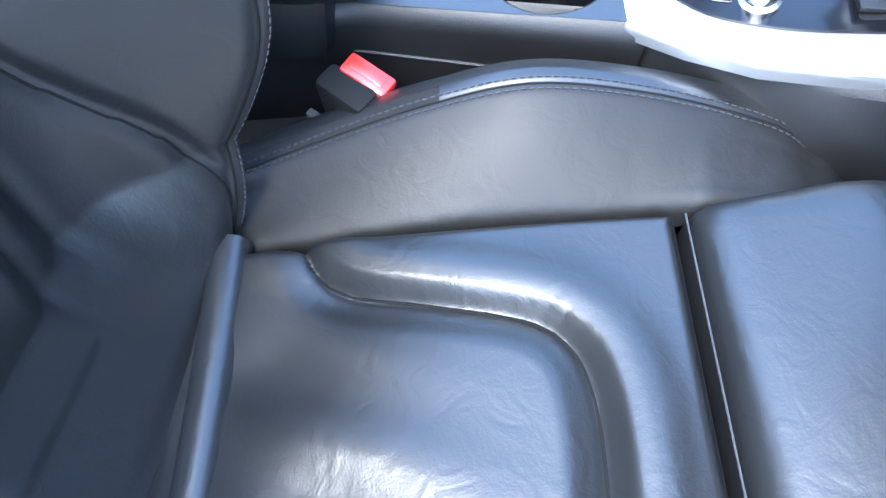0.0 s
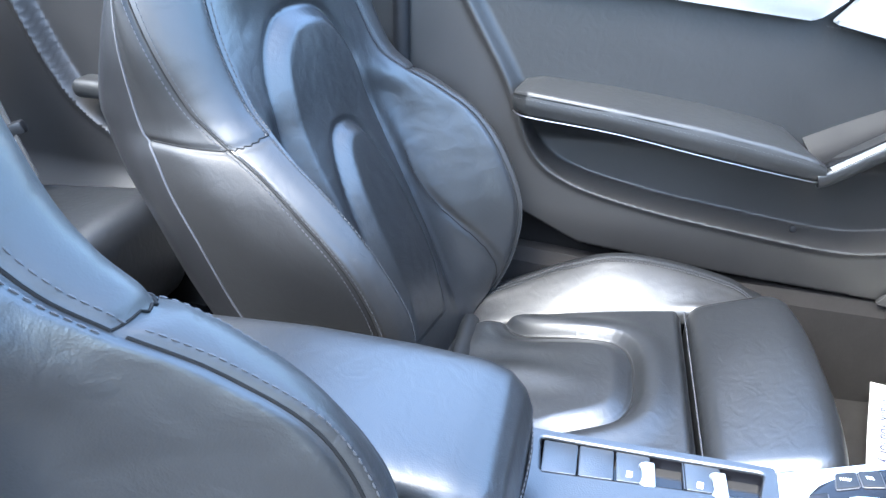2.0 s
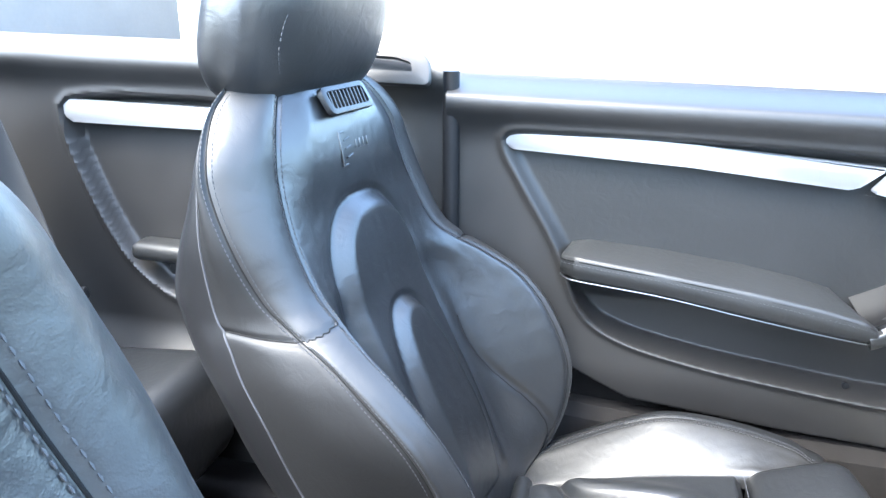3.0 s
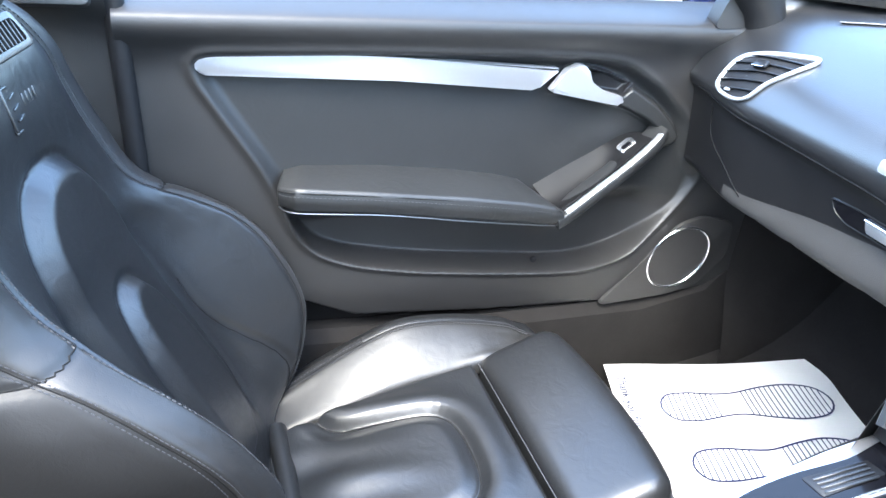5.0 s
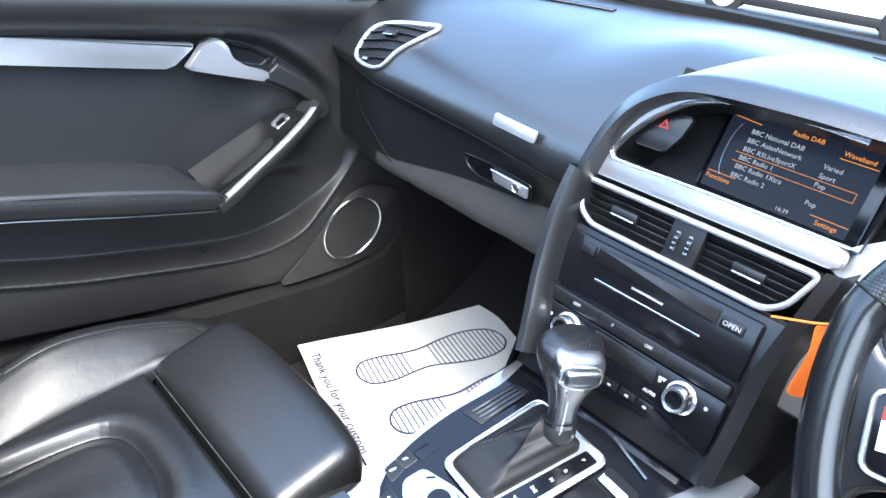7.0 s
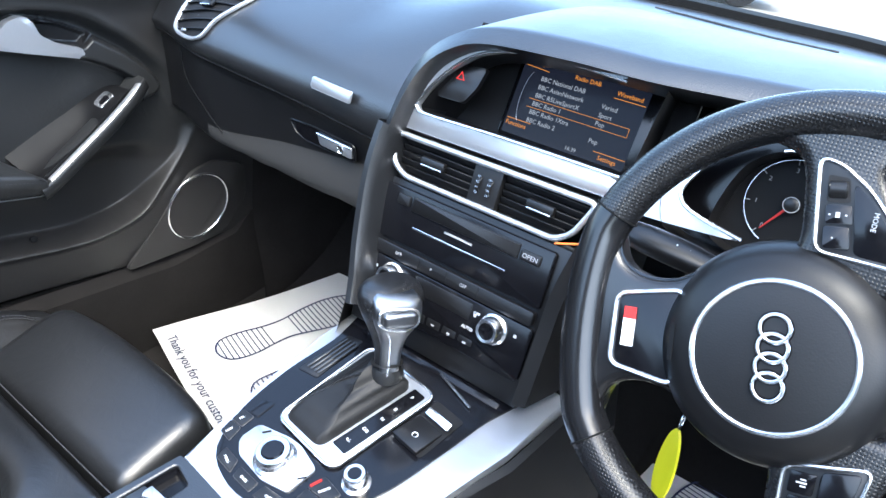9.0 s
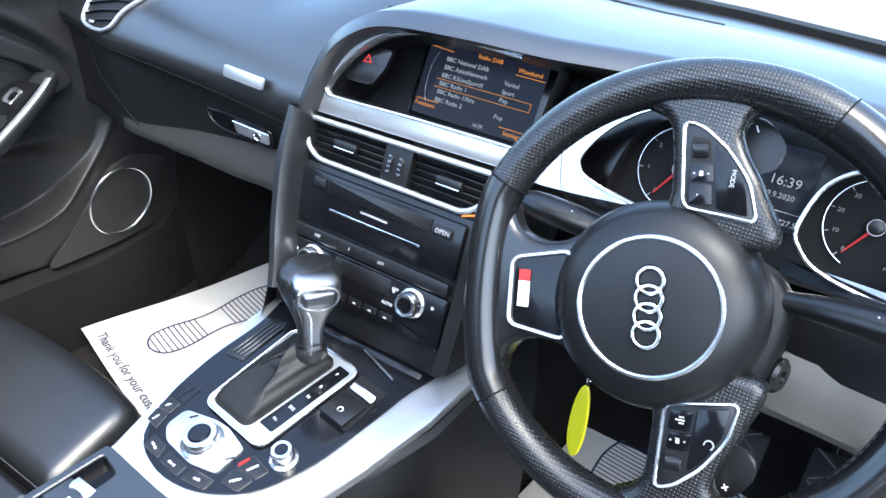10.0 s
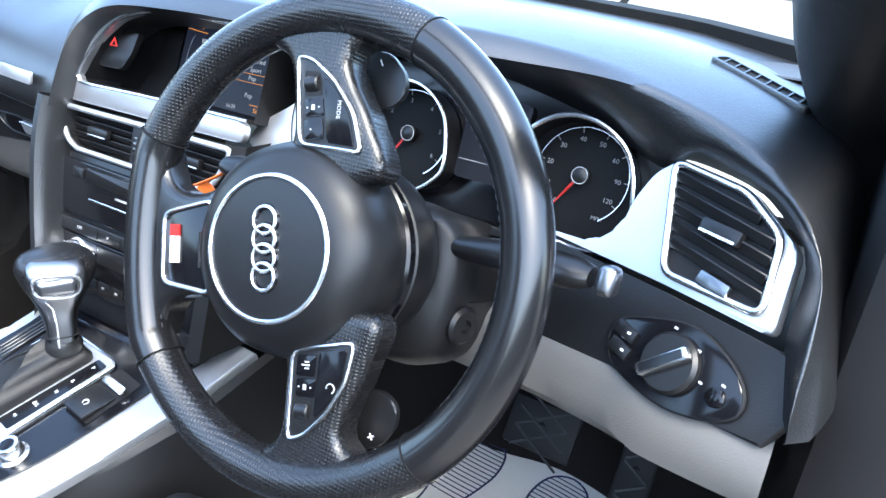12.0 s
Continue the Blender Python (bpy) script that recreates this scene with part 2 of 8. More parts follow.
def g_tube(pts, r, seg=8, closed=False, flat=1.0, up=None):
    """A round (or flattened) rod along a path. r: one radius or one for each point."""
    p = [Vector(q) for q in pts]
    n = len(p)
    rs = [r] * n if isinstance(r, (int, float)) else list(r)
    tang = []
    for i in range(n):
        a = p[(i - 1) % n] if closed or i else p[0]
        b = p[(i + 1) % n] if closed or i < n - 1 else p[-1]
        tang.append((b - a).normalized())
    ref = Vector(up) if up else (Vector((0, 0, 1)) if abs(tang[0].z) < 0.9 else Vector((1, 0, 0)))
    rings = []
    for i in range(n):
        s = tang[i].cross(ref)
        if s.length < 1e-4:
            s = tang[i].cross(Vector((1, 0, 0)))
        s.normalize()
        u = s.cross(tang[i]).normalized()
        if not up:
            ref = u
        rings.append([p[i] + s * (math.cos(a) * rs[i]) + u * (math.sin(a) * rs[i] * flat) for a in (math.tau * k / seg for k in range(seg))])
    if closed:
        return g_grid(rings, True, True)
    return g_loft(rings)


def g_lathe(profile, m, seg=32):
    """A turned body: radius and height pairs round the z axis of m."""
    bm = bmesh.new()
    rows = []
    for r, h in profile:
        if r < 1e-6:
            rows.append([bm.verts.new(m @ Vector((0, 0, h)))])
        else:
            rows.append([bm.verts.new(m @ Vector((r * math.cos(a), r * math.sin(a), h))) for a in (math.tau * k / seg for k in range(seg))])
    for a, b in zip(rows, rows[1:]):
        for k in range(seg):
            quad = [a[k % len(a)], a[(k + 1) % len(a)], b[(k + 1) % len(b)], b[k % len(b)]]
            quad = [v for i, v in enumerate(quad) if v not in quad[:i]]
            if len(quad) > 2:
                bm.faces.new(quad)
    return bm


def g_plate(outline, m, thick, bevel=0.0, segs=2, hole=None):
    """An outline in the x, y of m, standing thick above it along z, its upper edge rounded."""
    bm = bmesh.new()
    top = [bm.verts.new(m @ Vector((x, y, thick))) for x, y in outline]
    low = [bm.verts.new(m @ Vector((x, y, 0))) for x, y in outline]
    n = len(top)
    sides = []
    if hole is None:
        face = bm.faces.new(top)
        bm.faces.new(low[::-1])
    else:
        ht = [bm.verts.new(m @ Vector((x, y, thick))) for x, y in hole]
        hl = [bm.verts.new(m @ Vector((x, y, 0))) for x, y in hole]
        for j in range(n):
            k = (j + 1) % n
            bm.faces.new((top[j], top[k], ht[k], ht[j]))
            bm.faces.new((low[j], hl[j], hl[k], low[k]))
            bm.faces.new((ht[j], ht[k], hl[k], hl[j]))
    for j in range(n):
        k = (j + 1) % n
        bm.faces.new((top[j], low[j], low[k], top[k]))
    if bevel:
        rims = [e for e in bm.edges if (e.verts[0] in top and e.verts[1] in top)]
        if hole is not None:
            rims = [e for e in rims if len([f for f in e.link_faces]) == 2 and any(v in low for f in e.link_faces for v in f.verts)]
        bmesh.ops.bevel(bm, geom=rims, offset=bevel, segments=segs, affect="EDGES", profile=0.5)
    return bm


def g_box(m, sx, sy, sz, bevel=0.0, segs=2):
    """A box of that size, centred on m, with rounded edges."""
    bm = bmesh.new()
    bmesh.ops.create_cube(bm, size=1, matrix=m @ Matrix.Diagonal((sx, sy, sz, 1)))
    if bevel:
        bmesh.ops.bevel(bm, geom=bm.edges[:], offset=bevel, segments=segs, affect="EDGES", profile=0.5)
    return bm


def merge(*bms):
    """Several bodies as one mesh of one part."""
    out = bmesh.new()
    for b in bms:
        me = bpy.data.meshes.new("tmp")
        b.to_mesh(me)
        b.free()
        out.from_mesh(me)
        bpy.data.meshes.remove(me)
    return out


def rrect(w, h, r, n=5, cx=0.0, cy=0.0):
    """A rectangle with round corners, anticlockwise."""
    out = []
    for sx, sy, a0 in ((1, 1, 0), (-1, 1, 90), (-1, -1, 180), (1, -1, 270)):
        for k in range(n + 1):
            a = radians(a0 + 90 * k / n)
            out.append((cx + sx * (w / 2 - r) + r * math.cos(a), cy + sy * (h / 2 - r) + r * math.sin(a)))
    return out


def round_poly(pts, r, n=4):
    """A polygon with its corners rounded by r."""
    p = [Vector(q) for q in pts]
    out = []
    for i in range(len(p)):
        a, b, c = p[i - 1], p[i], p[(i + 1) % len(p)]
        d1, d2 = (a - b), (c - b)
        rr = min(r, d1.length * 0.45, d2.length * 0.45)
        s, e = b + d1.normalized() * rr, b + d2.normalized() * rr
        for k in range(n + 1):
            t = k / n
            q = s * (1 - t) ** 2 + b * 2 * t * (1 - t) + e * t * t
            out.append((q.x, q.y))
    return out


def offset_poly(pts, d):
    """The outline moved outwards by d (anticlockwise outlines)."""
    out = []
    n = len(pts)
    for i in range(n):
        a, b, c = Vector(pts[i - 1]), Vector(pts[i]), Vector(pts[(i + 1) % n])
        t = ((b - a).normalized() + (c - b).normalized())
        t = t.normalized() if t.length > 1e-6 else (c - b).normalized()
        out.append((b.x + t.y * d, b.y - t.x * d))
    return out


def on(m, pts, h=0.0):
    return [m @ Vector((x, y, h)) for x, y in pts]


def text_bm(body, size, m, depth=0.0003, align="LEFT"):
    cu = bpy.data.curves.new("t", "FONT")
    cu.body, cu.size, cu.extrude, cu.align_x, cu.align_y = body, size, depth, align, "CENTER"
    cu.resolution_u = 2
    ob = bpy.data.objects.new("t", cu)
    scene.collection.objects.link(ob)
    dg = bpy.context.evaluated_depsgraph_get()
    me = bpy.data.meshes.new_from_object(ob.evaluated_get(dg))
    bm = bmesh.new()
    bm.from_mesh(me)
    bmesh.ops.transform(bm, matrix=m, verts=bm.verts)
    bpy.data.objects.remove(ob)
    bpy.data.curves.remove(cu)
    bpy.data.meshes.remove(me)
    return bm


def seg_dist(px, py, poly, closed=False):
    """Distance of points from a polyline."""
    p = np.array(poly, float)
    a, b = (p, np.roll(p, -1, 0)) if closed else (p[:-1], p[1:])
    best = np.full(np.shape(px), 9.0)
    for (ax, ay), (bx, by) in zip(a, b):
        dx, dy = bx - ax, by - ay
        t = np.clip(((px - ax) * dx + (py - ay) * dy) / (dx * dx + dy * dy + 1e-12), 0, 1)
        best = np.minimum(best, np.hypot(px - ax - t * dx, py - ay - t * dy))
    return best


def inside(px, py, poly):
    p = np.array(poly, float)
    hit = np.zeros(np.shape(px), bool)
    for (ax, ay), (bx, by) in zip(p, np.roll(p, -1, 0)):
        cross = ((ay > py) != (by > py)) & (px < (bx - ax) * (py - ay) / (by - ay + 1e-12) + ax)
        hit ^= cross
    return hit


def sstep(x, a, b):
    t = np.clip((x - a) / (b - a), 0, 1)
    return t * t * (3 - 2 * t)


def dashes(path, length, gap, r, lift=0.0):
    """A row of stitches along a path of points."""
    p = np.array([tuple(q) for q in path], float)
    run = np.r_[0, np.cumsum(np.linalg.norm(np.diff(p, axis=0), axis=1))]
    bms, s = [], 0.0
    verts, faces = [], []
    while s + length < run[-1]:
        a = Vector([np.interp(s, run, p[:, j]) for j in range(3)])
        b = Vector([np.interp(s + length, run, p[:, j]) for j in range(3)])
        t = (b - a).normalized()
        side = t.orthogonal().normalized()
        up = t.cross(side)
        k = len(verts)
        for c, w in ((a, 0.5), ((a + b) / 2, 1.0), (b, 0.5)):
            for q in range(4):
                ang = math.tau * q / 4
                verts.append(c + (side * math.cos(ang) + up * math.sin(ang)) * r * w)
        for ring in (0, 4):
            for q in range(4):
                faces.append((k + ring + q, k + ring + (q + 1) % 4, k + ring + 4 + (q + 1) % 4, k + ring + 4 + q))
        faces += [(k + 3, k + 2, k + 1, k), (k + 8, k + 9, k + 10, k + 11)]
        s += length + gap
    me = bpy.data.meshes.new("stitching")
    me.from_pydata([tuple(v) for v in verts], [], faces)
    bm = bmesh.new()
    bm.from_mesh(me)
    bpy.data.meshes.remove(me)
    return bm


def split_path(ctrl, cuts, counts):
    """A smooth line through control points, sampled piece by piece so that columns fall on the cuts."""
    p = np.array(ctrl, float)
    k = len(p)
    ext = np.vstack([2 * p[0] - p[1], p, 2 * p[-1] - p[-2]])
    dense, marks = [], [0]
    for i in range(k - 1):
        a, b, c, d = ext[i], ext[i + 1], ext[i + 2], ext[i + 3]
        for t in np.arange(0, 1, 0.05):
            dense.append(0.5 * (2 * b + (c - a) * t + (2 * a - 5 * b + 4 * c - d) * t * t + (3 * b - a - 3 * c + d) * t ** 3))
        marks.append(len(dense))
    dense = np.array(dense + [p[-1]])
    run = np.r_[0, np.cumsum(np.linalg.norm(np.diff(dense, axis=0), axis=1))]
    stops = [0] + [marks[c] for c in cuts] + [len(dense) - 1]
    want = []
    for a, b, n in zip(stops, stops[1:], counts):
        want += list(np.linspace(run[a], run[b], n + 1)[:-1])
    want = np.array(want + [run[-1]])
    return np.stack([np.interp(want, run, dense[:, j]) for j in range(p.shape[1])], 1)


def line_on(rows, col, off):
    """A line along one column of a sheet, moved sideways on it by off metres."""
    out = []
    for row in rows:
        q = np.array([tuple(v) for v in row], float)
        run = np.r_[0, np.cumsum(np.linalg.norm(np.diff(q, axis=0), axis=1))]
        out.append(Vector([np.interp(run[col] + off, run, q[:, j]) for j in range(3)]))
    return out


def lifted(line, rows, col, h):
    """That line, raised h off the sheet."""
    p = np.array([[tuple(v) for v in row] for row in rows], float)
    nrm = np.cross(np.gradient(p, axis=0), np.gradient(p, axis=1))[:, col]
    nrm /= np.linalg.norm(nrm, axis=1, keepdims=True) + 1e-12
    return [Vector(q) + Vector(v) * h for q, v in zip(line, nrm)]


def chord(poly, y):
    return [x0 + (x1 - x0) * (y - y0) / (y1 - y0) for (x0, y0), (x1, y1) in zip(poly, poly[1:] + poly[:1]) if (y0 - y) * (y1 - y) < 0]


def split_sheet(pos, region, names, mats, parent, labels):
    """A sheet of points cut into panels: faces go to the part that their middle lies in; the shading runs on over the cuts."""
    p = np.array([[tuple(q) for q in row] for row in pos], float)
    nrm = np.cross(np.gradient(p, axis=0), np.gradient(p, axis=1))
    nrm /= np.linalg.norm(nrm, axis=2, keepdims=True) + 1e-12
    nu, nv = region.shape
    index = np.arange(nu * nv).reshape(nu, nv)
    quads = np.stack([index[:-1, :-1], index[1:, :-1], index[1:, 1:], index[:-1, 1:]], -1)
    flat_p, flat_n = p.reshape(-1, 3), nrm.reshape(-1, 3)
    for code, name in names.items():
        mine = quads[region[:-1, :-1] == code]
        if not len(mine):
            continue
        used, local = np.unique(mine, return_inverse=True)
        me = bpy.data.meshes.new(name)
        me.from_pydata(flat_p[used].tolist(), [], local.reshape(mine.shape).tolist())
        me.polygons.foreach_set("use_smooth", [True] * len(me.polygons))
        me.normals_split_custom_set_from_vertices(flat_n[used].tolist())
        part(name, me, mats[code], parent, labels.get(code, ""))


# ---- floor, ground, body ----
fl = []
for x in np.linspace(-0.74, 0.74, 40):
    row = []
    for y, z in smooth_path([(-1.3, 0.30), (-0.9, 0.16), (-0.5, 0.14), (0.1, 0.14), (0.5, 0.145), (0.8, 0.16), (1.05, 0.20), (1.22, 0.30), (1.36, 0.46), (1.42, 0.62)], 60):
        tunnel = 0.20 * math.exp(-(x / 0.12) ** 4)
        row.append((x, y, z + tunnel + 0.002 * noise.noise((x * 30, y * 30, 0))))
    fl.append(row)
tagged(part("floor", g_grid(fl), M_CARPET), "black carpeted car floor with a raised tunnel", "floor", kind="structure")

# ---- dashboard ----
dash = thing("dashboard", "dark soft-touch dashboard with silver trim and a screen hood", "dashboard")
F_STACK = basis((0, 0.672, 0.70), (1, 0, 0), (0, 0.25, 1))
F_CON = basis((0, 0.39, 0.50), (1, 0, 0), (0, 1, 0.27))
F_CUP = basis((0, 0.275, 0.482), (1, 0, 0), (0, 1, 0.16))
F_WHEEL = basis((0.357, 0.528, 0.837), (1, 0, 0), (0, 0.36, 0.933))
F_RIGHT = basis((0.62, 0.69, 0.85), (0.886, -0.464, 0), (0.209, 0.40, 0.892))


def stack(x, z):
    """From x and height to the stack's own plane."""
    return (x, (z - 0.70) * 1.031)


def con(x, y):
    return (x, (y - 0.39) * 1.036)


# the brow: from the console up round the screen, over the instruments and down at the driver's door
BROW = [(-0.106, 0.612, 0.618), (-0.113, 0.622, 0.645), (-0.126, 0.638, 0.705), (-0.133, 0.656, 0.780), (-0.127, 0.676, 0.850), (-0.108, 0.690, 0.903), (-0.075, 0.698, 0.935), (-0.028, 0.703, 0.952), (0.07, 0.706, 0.958), (0.16, 0.712, 0.958), (0.25, 0.722, 0.962), (0.35, 0.728, 0.966), (0.45, 0.738, 0.960), (0.53, 0.738, 0.949), (0.60, 0.718, 0.934), (0.65, 0.690, 0.915), (0.682, 0.655, 0.884), (0.693, 0.628, 0.835), (0.694, 0.608, 0.775)]
brow = smooth_path(BROW, 120)
WS_BASE = [(-0.72, 0.86, 0.955), (-0.66, 0.95, 0.958), (-0.5, 1.07, 0.962), (-0.25, 1.14, 0.966), (0, 1.16, 0.968), (0.25, 1.14, 0.966), (0.5, 1.07, 0.962), (0.66, 0.95, 0.958), (0.72, 0.86, 0.955)]


def ws_base(x):
    xs, ys, zs = zip(*WS_BASE)
    return Vector((x, float(np.interp(x, xs, ys)), float(np.interp(x, xs, zs))))


# passenger fascia and top: sections across x
from mathutils.bvhtree import BVHTree
rows = []
for x in np.linspace(-0.735, -0.118, 50):
    k = sstep(x, -0.735, -0.55)
    back = 0.035 * (1 - k)
    near = sstep(x, -0.32, -0.12)
    w = ws_base(x)
    fold = float(np.interp(x, [-0.70, -0.60, -0.45, -0.32, -0.22, -0.12], [0.801, 0.797, 0.791, 0.785, 0.777, 0.769]))
    low_z = float(np.interp(x, [-0.60, -0.52, -0.40, -0.15], [0.676, 0.682, 0.705, 0.733]))
    ctrl = [(0.90 + back, 0.640), (0.78 + back, 0.648), (0.762 + back, 0.664), (0.761 + back, low_z), (0.748 + back, fold - 0.018), (0.738 + back, fold), (0.731 + back, fold + 0.014), (0.733 + back, 0.822), (0.762 + back, 0.862), (0.822 + back * 0.5, 0.897 + 0.02 * near), (0.90, 0.928 + 0.028 * near), (1.0, 0.948 + 0.016 * near), (w.y + 0.03, w.z)]
    if w.y < 1.03:
        ctrl = [(min(y, w.y + 0.03 - 0.01 * (12 - max(i, 7))), z) for i, (y, z) in enumerate(ctrl)]
    rows.append([(x, y, z) for y, z in split_path(ctrl, (3, 5), (16, 10, 40))])
reg = np.ones((50, 67), int)
reg[:, :26] = 2
# the lid's lower part takes the lighter grey: painted bounce, same plastic
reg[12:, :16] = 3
split_sheet(rows, reg, {1: "upper_fascia", 2: "glovebox_face", 3: "glovebox_bounce"}, {1: M_DASH, 2: M_PLASTIC, 3: M_LID_BOUNCE}, dash, {1: "soft-touch upper dashboard", 2: "dark glovebox lid", 3: "lower glovebox lid with bounce light from the mat painted in as grey"})
part("crease_line", g_tube([Vector(row[26]) + Vector((0, -0.0006, 0)) for row in rows[2:]], 0.0016, 6), M_SEAM, dash)
FASCIA = BVHTree.FromPolygons([q for row in rows for q in row], [(i * 67 + j, (i + 1) * 67 + j, (i + 1) * 67 + j + 1, i * 67 + j + 1) for i in range(49) for j in range(66)])


def on_fascia(p, lift):
    """The nearest point of the passenger's dashboard, raised by lift."""
    q, n_, _, _ = FASCIA.find_nearest(Vector(p))
    return q + (n_ if n_.y < 0 or n_.z > 0.2 else -n_) * lift


part("glovebox_gap", g_tube([on_fascia(p, 0.0003) for p in smooth_path([(-0.668, 0.77, 0.785), (-0.654, 0.777, 0.734), (-0.590, 0.764, 0.705), (-0.540, 0.763, 0.674)], 24)], 0.0014, 6), M_SEAM, dash)
# the top runs on at the same height under the screen hood
edge_row = [q for q in rows[-1] if q[2] > 0.86 and q[1] > 0.805]
rows = [[(x, y, z) for _, y, z in edge_row] for x in np.linspace(-0.1185, 0.03, 12)]
part("top_join", g_grid(rows), M_DASH, dash)
# the brow's rolled lip
end_edge = smooth_path([(0.40, 0.815, 0.905), (0.47, 0.800, 0.902), (0.53, 0.772, 0.890), (0.560, 0.755, 0.886), (0.577, 0.748, 0.899), (0.632, 0.714, 0.898), (0.660, 0.692, 0.884), (0.676, 0.676, 0.868), (0.678, 0.650, 0.822), (0.688, 0.626, 0.785)], 60)
lip = []
for i in range(120):
    p = Vector(brow[i])
    a = Vector(brow[max(i - 1, 0)])
    b = Vector(brow[min(i + 1, 119)])
    t = (b - a).normalized()
    inn = Vector((0.1, 0.86, -0.25))
    n_ = t.cross(inn).normalized()
    inward = n_.cross(t).normalized() * -1
    if inward.y < 0:
        inward = -inward
    flat_ = float(sstep(i, 70, 92))
    ctrl = [(0.052, 0.004 - 0.006 * flat_), (0.020, 0.008 - 0.007 * flat_), (0.004, 0.005 - 0.006 * flat_), (0.0, -0.002 - 0.003 * flat_), (0.006, -0.011 - 0.005 * flat_), (0.03, -0.014 - 0.012 * flat_), (0.085, -0.016 - 0.014 * flat_)]
    if n_.z < 0 and i > 40:
        n_ = -n_
    hood = [p + inward * d + n_ * h for d, h in smooth_path(ctrl, 20)]
    # towards the driver's door the hood is no overhang: it rolls down to the silver trim
    e = Vector(end_edge[int(np.clip((i - 78) / 41 * 59, 0, 59))])
    roll = [tuple(p.lerp(e, t) + Vector((0.003, -0.013, 0.004)) * math.sin(math.pi * t)) for t in np.linspace(0, 1, 11)]
    k_ = float(sstep(i, 74, 92))
    lip.append([tuple(q) for q in hood[:9]] + [tuple(q.lerp(Vector(r), k_)) for q, r in zip(hood[9:], roll)])
part("brow", g_grid(lip[:22]), M_DASH, dash, "rolled black hood edge round the screen and dials")
# top over the screen and the instruments, turning down at the driver's door
rows = []
for i in range(20, 120):
    b = Vector(brow[i])
    w = ws_base(min(b.x, 0.70))
    w.y = max(w.y, b.y + 0.06) + 0.03
    down = float(sstep(i, 105, 119))
    w = w.lerp(Vector((0.742, 0.92, 0.80)), down)
    row = []
    for t in np.linspace(0, 1, 30):
        p = b.lerp(w, t)
        p.x = b.x + (w.x - b.x) * t ** (1 - 0.62 * down)
        p.z += 0.012 * math.sin(math.pi * min(1, t * 1.4)) * (0.2 + 0.8 * float(sstep(b.x, -0.11, 0.03))) * (1 - 0.6 * down)
        flush = float(np.interp(p.y, [0.80, 0.822, 0.90, 1.0, 1.17], [0.885, 0.905, 0.953, 0.963, 0.967]))
        p.z += max(0.0, flush - p.z) * (1 - float(sstep(p.x, -0.03, 0.10))) * float(sstep(p.y - b.y, 0.015, 0.09))
        row.append(tuple(p))
    rows.append(row)
DASH_TOP = [Vector(q) for row in rows for q in row]
rows = [lip[i][:8:-1] + row[1:] for i, row in zip(range(20, 120), rows)]
part("dash_top", g_grid(rows), M_DASH, dash, "sunlit dash top", angle=80)


# ---- seats ----
def curve_at(x, table):
    xs, ys = zip(*table)
    return np.interp(x, xs, ys)


def smooth_table(table, n=60):
    """A smooth profile through a few values."""
    return [tuple(r) for r in smooth_path(table, n)]


RIDGE = smooth_table([(-0.05, -0.01), (0.0, 0.015), (0.08, 0.058), (0.158, 0.098), (0.231, 0.126), (0.315, 0.128), (0.395, 0.118), (0.44, 0.105), (0.470, 0.070), (0.488, 0.0)])
BACK_MID = smooth_table([(-0.02, 0.0), (0.10, -0.048), (0.245, -0.118), (0.356, -0.172), (0.42, -0.196), (0.51, -0.220), (0.60, -0.240), (0.64, -0.256), (0.665, -0.274), (0.685, -0.297), (0.70, -0.33)])


def cushion_z(y):
    return 0.004 + 0.285 * y + 0.012 * np.sin(np.clip(y, 0, 0.35) / 0.35 * math.pi)


